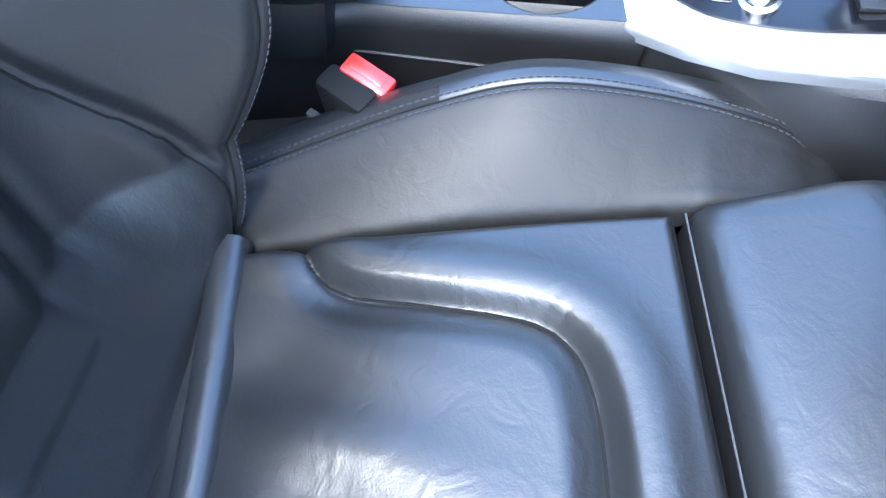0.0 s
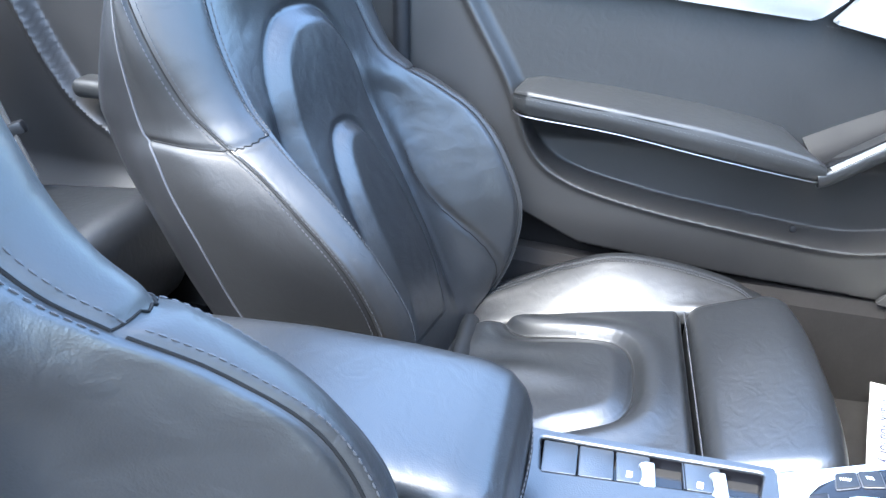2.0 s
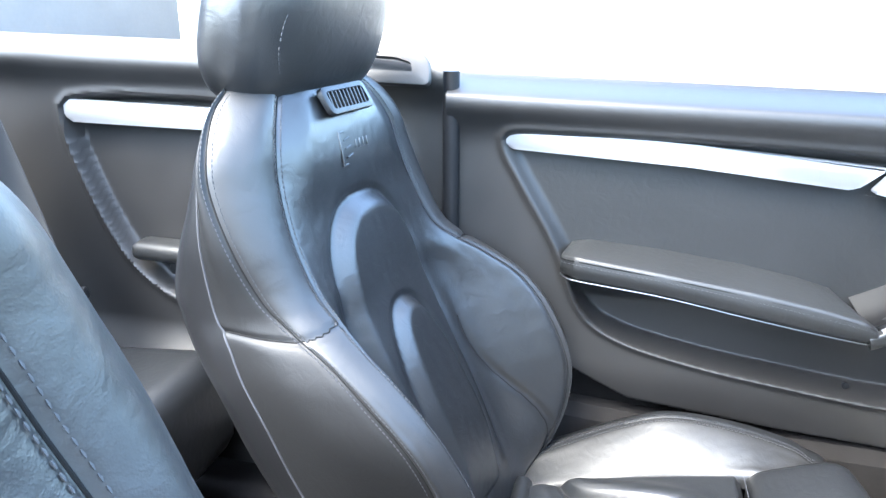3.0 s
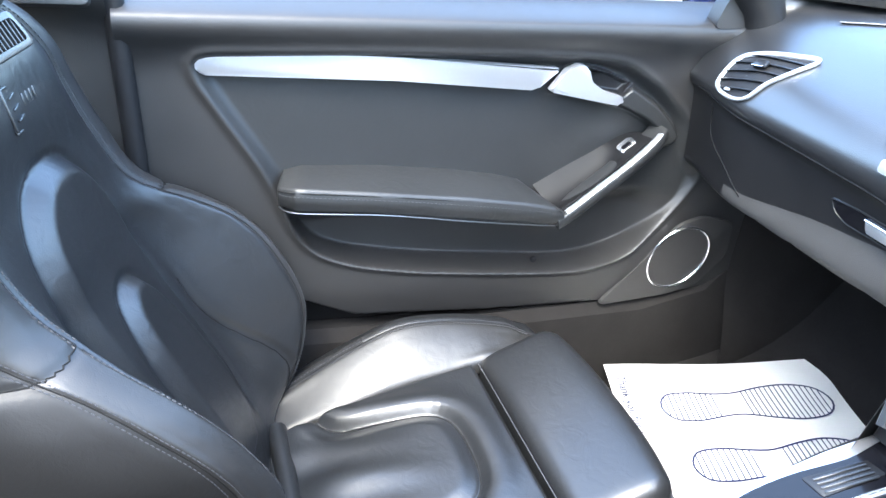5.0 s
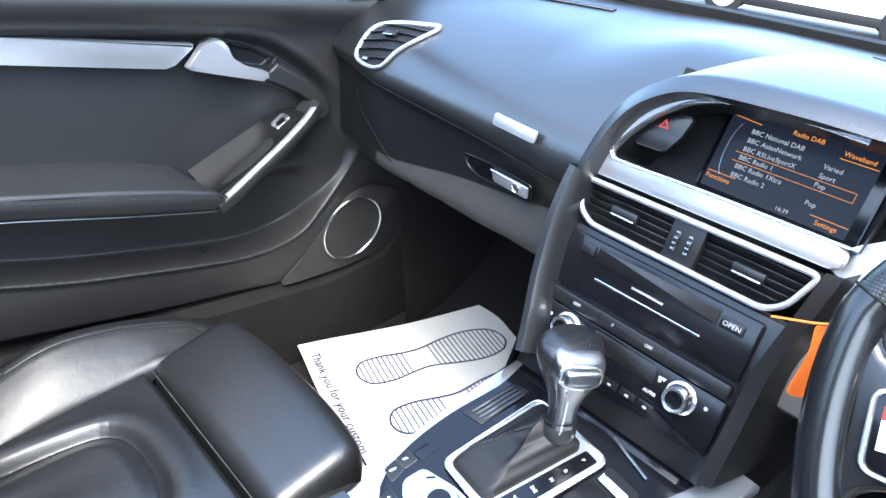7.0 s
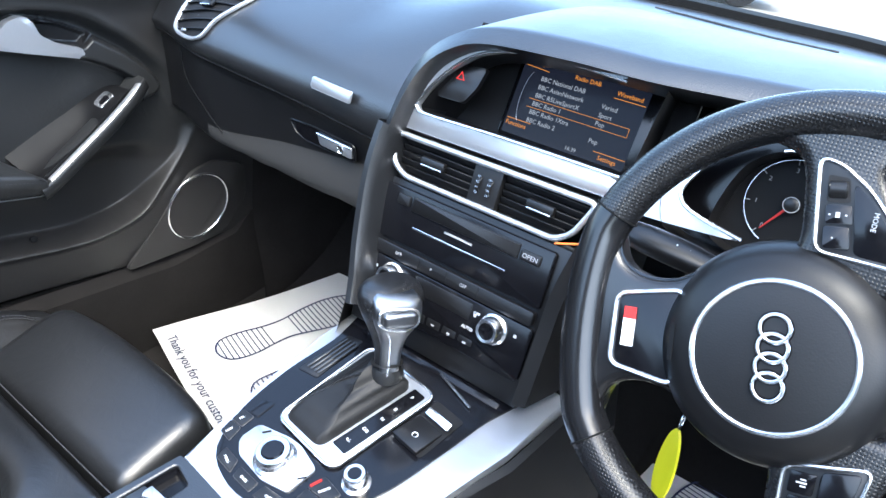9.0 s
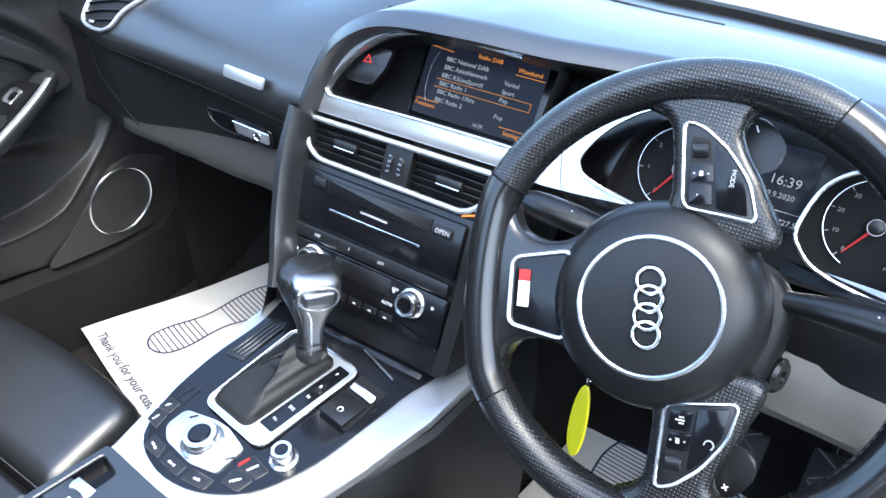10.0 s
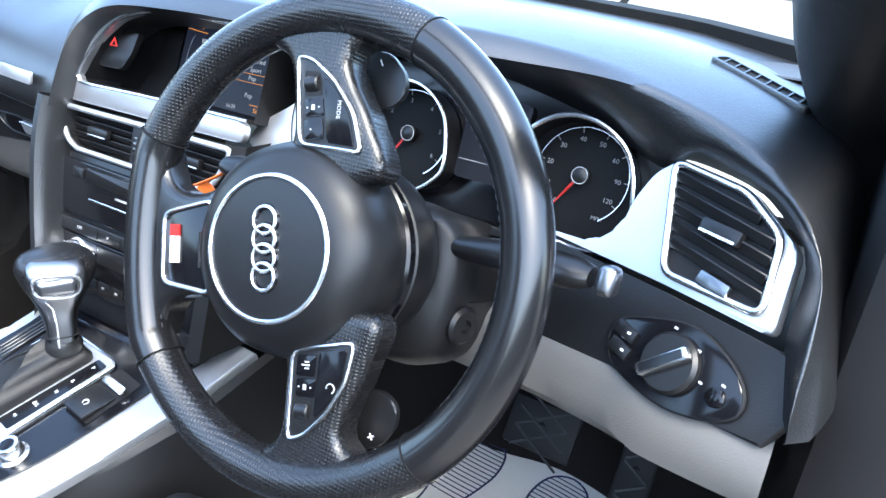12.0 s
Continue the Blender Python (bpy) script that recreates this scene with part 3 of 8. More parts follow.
def seat_bolster(seat, s, hide):
    """One raised side of the cushion: a worn inner face, a double-stitched seam along the crest, a cloth strip and a glossy outer roll."""
    rows = []
    na, nb, nc = 26, 7, 20
    for y in np.linspace(-0.05, 0.486, 90):
        base = cushion_z(min(y, 0.36)) - 0.012
        top = float(curve_at(y, RIDGE))
        taper = math.sqrt(max(0.0, 1 - max(0.0, (y - 0.40) / 0.088) ** 2))
        low = base + (top - base) * 0.2 * float(sstep(y, 0.30, 0.44))
        rise = max(top - low, 0.004)
        w = 0.246 + 0.018 * math.sin(max(0, min(1, y / 0.45)) * math.pi)
        w = 0.19 + (w - 0.19) * (0.6 + 0.4 * taper)
        ctrl = [(0.176, low - 0.02), (0.180, low), (0.196, low + rise * 0.28), (0.222, low + rise * 0.64), (w - 0.016, low + rise * 0.90), (w - 0.004, low + rise * 0.985), (w + 0.010, low + rise * 1.0), (w + 0.024, low + rise * 0.90), (w + 0.033, low + rise * 0.55), (w + 0.034, low - 0.03), (w + 0.018, -0.13)]
        line = split_path(ctrl, (5, 6), (na, nb, nc))
        out = []
        for k, (x, z) in enumerate(line):
            amp = min(1.0, max(0.0, (na - 2 - k) / 8)) * min(1.0, k / 4)
            f = amp * (0.0016 * noise.noise((y * 16 + 7 * s, x * 60, z * 14)) + 0.0010 * noise.noise((y * 50, x * 90, z * 60)))
            groove = -0.0016 * math.exp(-((k - na) / 0.8) ** 2)
            out.append((s * (x + f * 0.7), y, z + f * 0.7 + groove))
        rows.append(out)
    reg = np.ones((90, na + nb + nc + 1), int)
    reg[:, na:] = 2
    reg[:int(90 * 0.40), na:na + nb] = 3
    split_sheet(rows, reg, {1: "bolster", 2: "bolster_side", 3: "bolster_strip"}, {1: hide, 2: M_LEATHER, 3: M_CLOTH}, seat, {1: "creased leather seat bolster", 3: "matte cloth strip behind the seam"})
    mid = rows[3:86]
    seam = lifted(line_on(mid, na, 0.0), mid, na, 0.0)
    part("bolster_seam", g_tube(seam, 0.0011, 6), M_SEAM, seat)
    for off in (-0.0050, 0.0050):
        row_ = [v + Vector((0, 0, 0.0006)) for v in line_on(mid, na, off)]
        part("bolster_stitching", dashes(row_, 0.0044, 0.0018, 0.0009), M_THREAD, seat)


def seat_cushion(seat, hide):
    # middle: a sheet with the U-shaped insert sewn in
    xs, ys = np.linspace(-0.178, 0.178, 150), np.linspace(-0.045, 0.339, 160)
    X, Y = np.meshgrid(xs, ys, indexing="ij")
    u_half = [(0.19, 0.060), (0.148, 0.080), (0.127, 0.108), (0.112, 0.165), (0.094, 0.230), (0.072, 0.256), (0.04, 0.266), (0.0, 0.268)]
    u_all = u_half + [(-x, y) for x, y in u_half[::-1][1:]]
    u_line = smooth_path(u_all, 60)
    ins = inside(X, Y, list(map(tuple, u_line)) + [(-0.19, -0.2), (0.19, -0.2)])
    d = seg_dist(X, Y, u_line)
    Z = cushion_z(Y)
    Z = Z + np.where(ins, -0.006 + 0.010 * sstep(d, 0.0, 0.03), -0.006 * (1 - sstep(d, 0, 0.014)) + 0.008 * np.exp(-((d - 0.026) / 0.022) ** 2) * sstep(d, 0, 0.014))
    Z -= 0.004 * np.exp(-(d / 0.0042) ** 2)
    # pulled folds that run back from the insert's front
    fold = (np.sin(X * 42 + 2.5 * np.sin(Y * 14)) + 0.5 * np.sin(X * 95 - 30 * Y)) * np.exp(-((Y - 0.09) / 0.08) ** 2) * 0.0042
    Z += np.where(ins, fold, fold * 0.3)
    edge = np.minimum(0.178 - np.abs(X), 0.339 - Y)
    Z -= 0.020 * (1 - sstep(edge, 0.0, 0.018)) ** 2
    Z -= 0.03 * (1 - sstep(Y, -0.045, 0.01)) ** 2
    pos = [[(X[i, j], Y[i, j], Z[i, j]) for j in range(len(ys))] for i in range(len(xs))]
    split_sheet(pos, np.where(ins, 1, 2), {1: "seat_insert", 2: "seat_surround"}, {1: M_LEATHER, 2: M_LEATHER}, seat,
                {1: "smooth sunken leather seat insert with pulled folds"})
    def top_at(x, y):
        fi, fj = np.interp(x, xs, np.arange(len(xs))), np.interp(y, ys, np.arange(len(ys)))
        i, j = min(int(fi), len(xs) - 2), min(int(fj), len(ys) - 2)
        a, b = fi - i, fj - j
        return float(Z[i, j] * (1 - a) * (1 - b) + Z[i + 1, j] * a * (1 - b) + Z[i, j + 1] * (1 - a) * b + Z[i + 1, j + 1] * a * b)
    part("insert_seam", g_tube([(x, y, top_at(x, y) - 0.0002) for x, y in u_line if abs(x) < 0.176], 0.0013, 6), M_SEAM, seat)
    # rolled edge at the rear of the cushion
    roll = [(x, 0.012 + 0.004 * math.cos(x * 8), 0.010) for x in np.linspace(-0.18, 0.18, 18)]
    part("rear_roll", g_tube(roll, 0.016, 12), M_LEATHER, seat)
    # piping before the thigh support
    part("piping", g_tube([(x, 0.3425, cushion_z(0.339) - 0.006) for x in np.linspace(-0.172, 0.172, 14)], 0.0008, 6), M_PIPING_DARK, seat, "thin grey piping")
    # thigh support, a block of its own
    secs = []
    prof = smooth_path([(0.350, -0.03), (0.347, 0.075), (0.352, 0.102), (0.372, 0.116), (0.43, 0.138), (0.468, 0.146), (0.492, 0.138), (0.503, 0.105), (0.498, 0.06), (0.486, 0.0), (0.47, -0.03)], 44)
    for k, x in enumerate(np.linspace(-1, 1, 33)):
        half = 0.186
        a = abs(x)
        shrink = 0.018 * (1 - math.sqrt(max(0.0, 1 - max(0, (a - 0.86) / 0.14) ** 2)))
        sec = []
        for y, z in prof:
            yy = 0.43 + (y - 0.43) * (1 - shrink * 6)
            sec.append((x * half * (1 - 0.02 * sstep(z, 0.13, 0.0)), yy - 0.018 * a ** 3 * sstep(y, 0.40, 0.50), z - shrink * 1.2 + 0.004 * (1 - a * a)))
        secs.append(sec)
    part("thigh_support", g_loft(secs), M_LEATHER, seat, "extendable leather thigh support", angle=60)
    front_seam = [(x, 0.5035 - 0.018 * abs(x / 0.186) ** 3, 0.108 + 0.003 * (1 - (x / 0.186) ** 2)) for x in np.linspace(-0.180, 0.180, 20)]
    part("front_seam", g_tube(front_seam, 0.0016, 6), M_SEAM, seat)
    for s in (-1, 1):
        seat_bolster(seat, s, hide)


# three sewn lines of the backrest, by height: the panel seam, the outer seam and the piping at the rear edge
BACK_Z = (-0.02, 0.05, 0.12, 0.20, 0.28, 0.34, 0.38, 0.41, 0.44, 0.50, 0.56, 0.60, 0.64, 0.665, 0.685)
INNER_X = (0.160, 0.172, 0.184, 0.192, 0.199, 0.200, 0.188, 0.170, 0.157, 0.150, 0.141, 0.131, 0.106, 0.080, 0.050)
INNER_Y = (-0.030, 0.008, 0.028, 0.026, -0.012, -0.058, -0.111, -0.157, -0.192, -0.222, -0.241, -0.249, -0.263, -0.277, -0.296)
OUTER_X = (0.176, 0.192, 0.210, 0.224, 0.238, 0.235, 0.224, 0.211, 0.210, 0.214, 0.208, 0.196, 0.167, 0.133, 0.084)
OUTER_Y = (-0.050, -0.012, 0.002, -0.004, -0.034, -0.089, -0.140, -0.194, -0.226, -0.255, -0.280, -0.290, -0.301, -0.306, -0.314)
PIPE_X = (0.182, 0.197, 0.210, 0.219, 0.226, 0.224, 0.218, 0.210, 0.208, 0.207, 0.198, 0.188, 0.157, 0.120, 0.068)
PIPE_Y = (-0.110, -0.118, -0.147, -0.185, -0.215, -0.245, -0.263, -0.282, -0.290, -0.298, -0.302, -0.304, -0.307, -0.310, -0.318)
BACK_LINES = {key: smooth_path(list(zip(BACK_Z, xs, ys)), 160) for key, xs, ys in (("inner", INNER_X, INNER_Y), ("outer", OUTER_X, OUTER_Y), ("piping", PIPE_X, PIPE_Y))}
NA, NB, NC = 70, 18, 16
SHOULDER_Z = 0.408


def back_line(key, z):
    t = BACK_LINES[key]
    return float(np.interp(z, t[:, 0], t[:, 1])), float(np.interp(z, t[:, 0], t[:, 2]))


def back_half(z):
    """Half a section of the backrest, from the middle out to the piping."""
    mid = float(curve_at(z, BACK_MID)) - 0.004
    (xi, yi), (xo, yo), (xp, yp) = back_line("inner", z), back_line("outer", z), back_line("piping", z)
    wing = float(sstep(z, 0.44, 0.37))
    ctrl = [(0.0, mid)]
    for f, gw, gs in ((0.28, 0.0, 0.02), (0.52, 0.0, 0.10), (0.72, 0.14, 0.30), (0.88, 0.60, 0.62)):
        g = gw * wing + gs * (1 - wing)
        ctrl.append((f * xi, mid + (yi - mid) * g))
    dx, dy = xo - xi, yo - yi
    size = math.hypot(dx, dy)
    nx, ny = -dy / size, dx / size
    if ny < 0 and nx < 0:
        nx, ny = -nx, -ny
    b = 0.010 * wing + 0.016 * (1 - wing) * float(sstep(0.70 - z, 0.0, 0.08))
    ctrl += [(xi, yi), (xi + dx * 0.35 + nx * b, yi + dy * 0.35 + ny * b), (xi + dx * 0.72 + nx * b * 0.8, yi + dy * 0.72 + ny * b * 0.8), (xo, yo)]
    ctrl += [(max(xo, xp) + 0.004, yo + (yp - yo) * 0.5), (xp, yp)]
    return split_path(ctrl, (5, 8), (NA, NB, NC))


def seat_back(seat):
    zs = np.concatenate([np.linspace(-0.02, 0.39, 110), np.linspace(0.393, 0.43, 20), np.linspace(0.434, 0.61, 46), np.linspace(0.613, 0.685, 30)])
    half = np.array([back_half(z) for z in zs])
    sec = np.concatenate([half[:, :0:-1] * [-1, 1], half], 1)
    n = sec.shape[1]
    c0 = n // 2
    X, Yv = sec[:, :, 0].copy(), sec[:, :, 1].copy()
    Z = np.repeat(zs[:, None], n, 1)
    col = np.abs(np.arange(n) - c0)[None].repeat(len(zs), 0)
    run = np.concatenate([np.zeros((len(zs), 1)), np.cumsum(np.hypot(*np.moveaxis(np.diff(half, axis=1), 2, 0)), 1)], 1)
    arc = np.take_along_axis(run, col, 1)
    d_in, d_out = np.abs(arc - run[:, NA][:, None]), np.abs(arc - run[:, NA + NB][:, None])
    front = col < NA
    u1_half = [(0.096, -0.03), (0.102, 0.12), (0.106, 0.27), (0.104, 0.38), (0.092, 0.455), (0.055, 0.505), (0, 0.519)]
    u1 = smooth_path([(-x, z) for x, z in u1_half] + u1_half[::-1][1:], 110)
    u2_half = [(0.062, 0.06), (0.066, 0.18), (0.060, 0.28), (0.036, 0.348), (0, 0.366)]
    u2 = smooth_path([(-x, z) for x, z in u2_half] + u2_half[::-1][1:], 80)
    in1, in2 = inside(X, Z, u1) & front, inside(X, Z, u2) & front
    d1, d2 = seg_dist(X, Z, u1), seg_dist(X, Z, u2)
    fade = sstep(Z, 0.02, 0.14)
    out = np.where(in1, 0.016 * sstep(d1, 0, 0.026), 0.0) * sstep(Z, 0.0, 0.20) + np.where(in2, 0.012 * sstep(d2, 0, 0.022), 0.0) * fade
    out -= (0.0035 * np.exp(-(d1 / 0.006) ** 2) * fade + 0.0028 * np.exp(-(d2 / 0.005) ** 2) * fade) * front
    # the upper panel is a plump pad; seams pull the hide in
    out += np.where(front & ~in1, 0.008 * sstep(Z, 0.50, 0.58) * sstep(d_in, 0.0, 0.05) * sstep(0.69 - Z, 0.0, 0.05), 0.0)
    pull = np.maximum(0.0034 * np.exp(-(d_in / 0.0042) ** 2), 0.0026 * np.exp(-(d_out / 0.0040) ** 2))
    cross = SHOULDER_Z - 0.010 * sstep(arc - run[:, NA][:, None], 0.0, 0.08)
    out -= np.maximum(pull, np.where(col >= NA, 0.0030 * np.exp(-((Z - cross) / 0.0040) ** 2), 0.0))
    # the wing panel runs down its inner slope to a crease beside the middle panel
    foot_k = 1.0 - 0.34 * sstep(zs, 0.03, 0.27)
    foot = (foot_k * sec[:, c0 + NA, 0])[:, None] * np.ones_like(X)
    out -= np.where(front, 0.0050 * np.exp(-((np.abs(X) - foot) / 0.0050) ** 2) * sstep(0.34 - Z, 0.0, 0.10), 0.0)
    wear = [[0.0006 * noise.noise((X[i, j] * 22 + 3, zs[i] * 16, 0.4)) + 0.0003 * noise.noise((X[i, j] * 70, zs[i] * 60, 2.0)) for j in range(n)] for i in range(len(zs))]
    out += np.array(wear) * (col < NA + NB)
    p = np.stack([X, Yv, Z], 2)
    nrm = np.cross(np.gradient(p, axis=0), np.gradient(p, axis=1))
    nrm /= np.linalg.norm(nrm, axis=2, keepdims=True) + 1e-12
    if nrm[len(zs) // 2, c0, 1] < 0:
        nrm = -nrm
    p = p + nrm * out[:, :, None]
    pos = [[tuple(q) for q in row] for row in p]
    reg = np.where(in1, 1, 2)
    upper = Z >= cross
    reg = np.where(col >= NA, np.where(upper, 3, 4), reg)
    reg = np.where(col >= NA + NB, 6, reg)
    reg = np.where(in2, 5, reg)
    left = np.arange(n)[None].repeat(len(zs), 0) < c0
    reg = np.where((reg == 3) & left, 7, np.where((reg == 4) & left, 8, np.where((reg == 6) & left, 9, reg)))
    names = {1: "back_panel", 2: "back_surround", 3: "shoulder", 4: "back_wing", 5: "lumbar_panel", 6: "back_side", 7: "shoulder", 8: "back_wing", 9: "back_side"}
    mats = {1: M_LEATHER, 2: M_LEATHER, 3: M_LEATHER_WORN, 4: M_LEATHER_WORN, 5: M_LEATHER, 6: M_LEATHER_SIDE, 7: M_LEATHER_WORN, 8: M_LEATHER_WORN, 9: M_LEATHER_SIDE}
    split_sheet(pos, reg, names, mats, seat, {})
    # hard shell behind, and a cap over the top
    shell = []
    across = [0.0, 0.004, 0.015, 0.04, 0.09, 0.16, 0.25, 0.36, 0.5, 0.64, 0.75, 0.84, 0.91, 0.96, 0.985, 0.996, 1.0]
    for i in list(range(0, len(zs), 6)) + [len(zs) - 1]:
        a, b = Vector(pos[i][0]), Vector(pos[i][-1])
        thick = 0.075 * float(sstep(0.62 - zs[i], 0.0, 0.25))
        shell.append([tuple(a.lerp(b, t) + Vector((0, -0.045 * math.sin(math.pi * t) ** 0.6 - thick * min(1.0, 9 * min(t, 1 - t)) ** 0.4, 0))) for t in across])
    part("back_shell", g_grid(shell), M_PLASTIC, seat)
    last = pos[-1]
    cap = [[tuple(Vector(last[j]).lerp(Vector((last[j][0] * 0.9, last[c0][1] - 0.055, 0.692)), t)) for j in range(0, n, 4)] for t in np.linspace(0, 1, 5)]
    part("top_cap", g_grid(cap), M_LEATHER, seat)
    k0 = int(np.searchsorted(zs, SHOULDER_Z))
    for s in (-1, 1):
        inner, outer = c0 + s * NA, c0 + s * (NA + NB)

        def sewn(name, rows, c, offs, r=0.0010):
            up = [Vector((0, 0.0004, 0))] * len(rows)
            part(name + "_seam", g_tube([v + u for v, u in zip(line_on(rows, c, 0.0), up)], r, 6), M_SEAM, seat)
            for off in offs:
                line = [v + Vector((s * 0.0004, 0.0008, 0.0002)) for v in line_on(rows, c, s * off)]
                part(name + "_stitching", dashes(line, 0.0042, 0.0020, 0.0008), M_THREAD, seat)
        sewn("panel", pos[k0:-6:2], inner, (-0.0062, 0.0062))
        sewn("wing", pos[8:k0:2], inner, (0.0062,))
        sewn("edge", pos[8:-8:2], outer, (-0.0062, 0.0062))
        track = [Vector(pos[int(np.searchsorted(zs, cross[k0, j]))][j]) + Vector((s * 0.0003, 0.0003, 0)) for j in (range(inner, n - 1) if s > 0 else range(inner, 0, -1))]
        crease = []
        side_ = slice(c0, n) if s > 0 else slice(c0, None, -1)
        for x_f, z_f in [(float(np.interp(z, zs, foot_k)), z) for z in np.linspace(0.03, 0.29, 40)]:
            i = int(np.searchsorted(zs, z_f))
            q = p[i, side_][:NA + 1]
            crease.append(Vector([np.interp(x_f * sec[i, c0 + NA, 0], np.abs(q[:, 0]), q[:, j]) for j in range(3)]) + Vector((0, 0.0004, 0)))
        part("wing_crease", g_tube(crease, 0.0008, 6), M_SEAM, seat)
        part("shoulder_seam", g_tube(track, 0.0009, 6), M_SEAM, seat)
        edge = [Vector(pos[i][n - 1 if s > 0 else 0]) + Vector((s * 0.0006, 0.0, 0)) for i in range(0, len(zs) - 2, 2)]
        part("back_piping", g_tube(edge, 0.0013, 6), M_PIPING_DARK, seat, "thin grey piping along the backrest edge")


def headrest(seat):
    m = pose(0, -0.298, 0.730, -14, 0, 0)
    secs = []
    for k, t in enumerate(np.linspace(-1, 1, 25)):
        a = abs(t)
        r = max(0.02, (1 - a ** 3.2)) ** 0.5
        sec = []
        for q in range(40):
            ang = math.tau * q / 40
            c, s = math.cos(ang), math.sin(ang)
            y = 0.062 * math.copysign(abs(c) ** 0.7, c) * (0.25 + 0.75 * r)
            z = 0.105 * math.copysign(abs(s) ** 0.6, s) * (0.35 + 0.65 * r)
            if z < 0:
                y *= 1 + 0.15 * s
            sec.append(m @ Vector((t * 0.145, y, z)))
        secs.append(sec)
    part("headrest", g_loft(secs), M_LEATHER, seat, "rounded black leather headrest", angle=70)
    ring = [m @ Vector((0.118 * math.cos(a), 0.047 * (1 + 0.1 * math.cos(2 * a)), 0.083 * math.sin(a))) for a in np.linspace(0, math.tau, 60)]
    part("headrest_stitching", dashes(ring, 0.0042, 0.0022, 0.0008), M_THREAD, seat)
    for s in (-1, 1):
        part("headrest_post", g_tube([(s * 0.055, -0.312, 0.66), (s * 0.055, -0.305, 0.74)], 0.006, 12), M_CHROME, seat)


def neck_vent(seat):
    m = basis((0.0, -0.243, 0.640), (-1, 0, 0), (0, -0.52, 0.85))
    vent = part("neck_vent", g_plate(rrect(0.100, 0.038, 0.009), m, 0.007, 0.002, hole=rrect(0.084, 0.024, 0.006)), M_SATIN_BLACK, seat, "grey plastic neck-warmer vent")
    part("vent_back", g_plate(rrect(0.088, 0.028, 0.006), m, 0.001), M_RUBBER, vent)
    for k in range(10):
        part("vent_slat", g_box(m @ pose(-0.0375 + k * 0.0083, 0, 0.004, 0, 0, -14), 0.0022, 0.024, 0.004), M_PLASTIC, vent)
    # raised emblem on the upper back: plain shapes
    e = basis((0.0, -0.232, 0.580), (-1, 0, 0), (0, -0.26, 0.965)) @ pose(0, 0, 0.0012)
    bars = [g_box(e @ pose(-0.030, 0, 0, 0, 0, -6), 0.003, 0.044, 0.003, 0.001), g_box(e @ pose(-0.022, 0.021, 0), 0.014, 0.003, 0.003, 0.001), g_box(e @ pose(-0.028, -0.021, 0), 0.012, 0.003, 0.003, 0.001)]
    for dy in (-0.011, 0, 0.011):
        bars.append(g_box(e @ pose(-0.014, dy, 0, 0, 0, 12), 0.014, 0.003, 0.003, 0.001))
    for k in range(4):
        bars.append(g_box(e @ pose(0.006 + 0.009 * k, 0.002, 0, 0, 0, -8), 0.003, 0.012, 0.0025, 0.001))
    part("embossed_emblem", merge(*bars), M_LEATHER, seat)


def seat_base(seat, floor):
    part("seat_frame", g_box(pose(0, 0.20, (floor + -0.03) / 2 - 0.02, 8, 0, 0), 0.42, 0.42, abs(floor) - 0.10, 0.02), M_PLASTIC, seat)
    for s in (-1, 1):
        part("seat_rail", g_box(pose(s * 0.19, 0.20, floor + 0.012), 0.05, 0.56, 0.024, 0.004), M_RUBBER, seat)
    part("side_cover", g_plate(round_poly([(-0.10, -0.07), (0.40, -0.07), (0.42, 0.02), (0.10, 0.02), (-0.12, 0.06)], 0.02), basis((-0.282, 0.0, -0.04), (0, 1, 0), (0, 0, 1)), 0.02, 0.006), M_PLASTIC, seat)


TWIST = 0.20


def build_seat(name, label, at, floor, shift, lean, hide):
    seat = thing(name, label, "car seat", "front seats", at=at)
    seat_cushion(seat, hide)
    below = set(seat.children_recursive)
    seat_back(seat)
    headrest(seat)
    neck_vent(seat)
    for ob in set(seat.children_recursive) - below:
        for v in ob.data.vertices:
            z = v.co.z
            v.co.y += lean * ((min(z, 0.43) - 0.24) if z > 0.10 else -1.4 * max(z, 0.0)) - TWIST * v.co.x
            v.co.x += shift
    seat_base(seat, floor)
    return seat


FLOOR = 0.15
PA_SEAT, DR_SEAT = (-0.418, 0.032, 0.275), (0.375, 0.078, 0.37)
passenger_seat = build_seat("passenger_seat", "black leather sport seat with deep side bolsters beside the door", PA_SEAT, FLOOR - PA_SEAT[2], -0.070, 0.0, M_LEATHER_WORN)
driver_seat = build_seat("driver_seat", "creased black leather sport seat, set higher, beside the console", DR_SEAT, FLOOR - DR_SEAT[2], -0.025, 0.29, M_LEATHER_SIDE)
part("seat_riser", g_box(pose(0, 0.20, FLOOR - DR_SEAT[2] + 0.05), 0.40, 0.50, 0.10, 0.01), M_PLASTIC, driver_seat)


# ---- centre stack ----
part("stack_panel", g_plate([stack(-0.125, 0.58), stack(0.128, 0.58), stack(0.130, 0.70), stack(0.138, 0.764), stack(-0.128, 0.764), stack(-0.125, 0.70)], F_STACK @ pose(0, 0, -0.02), 0.018, 0.002), M_SATIN_BLACK, dash, "black centre stack")


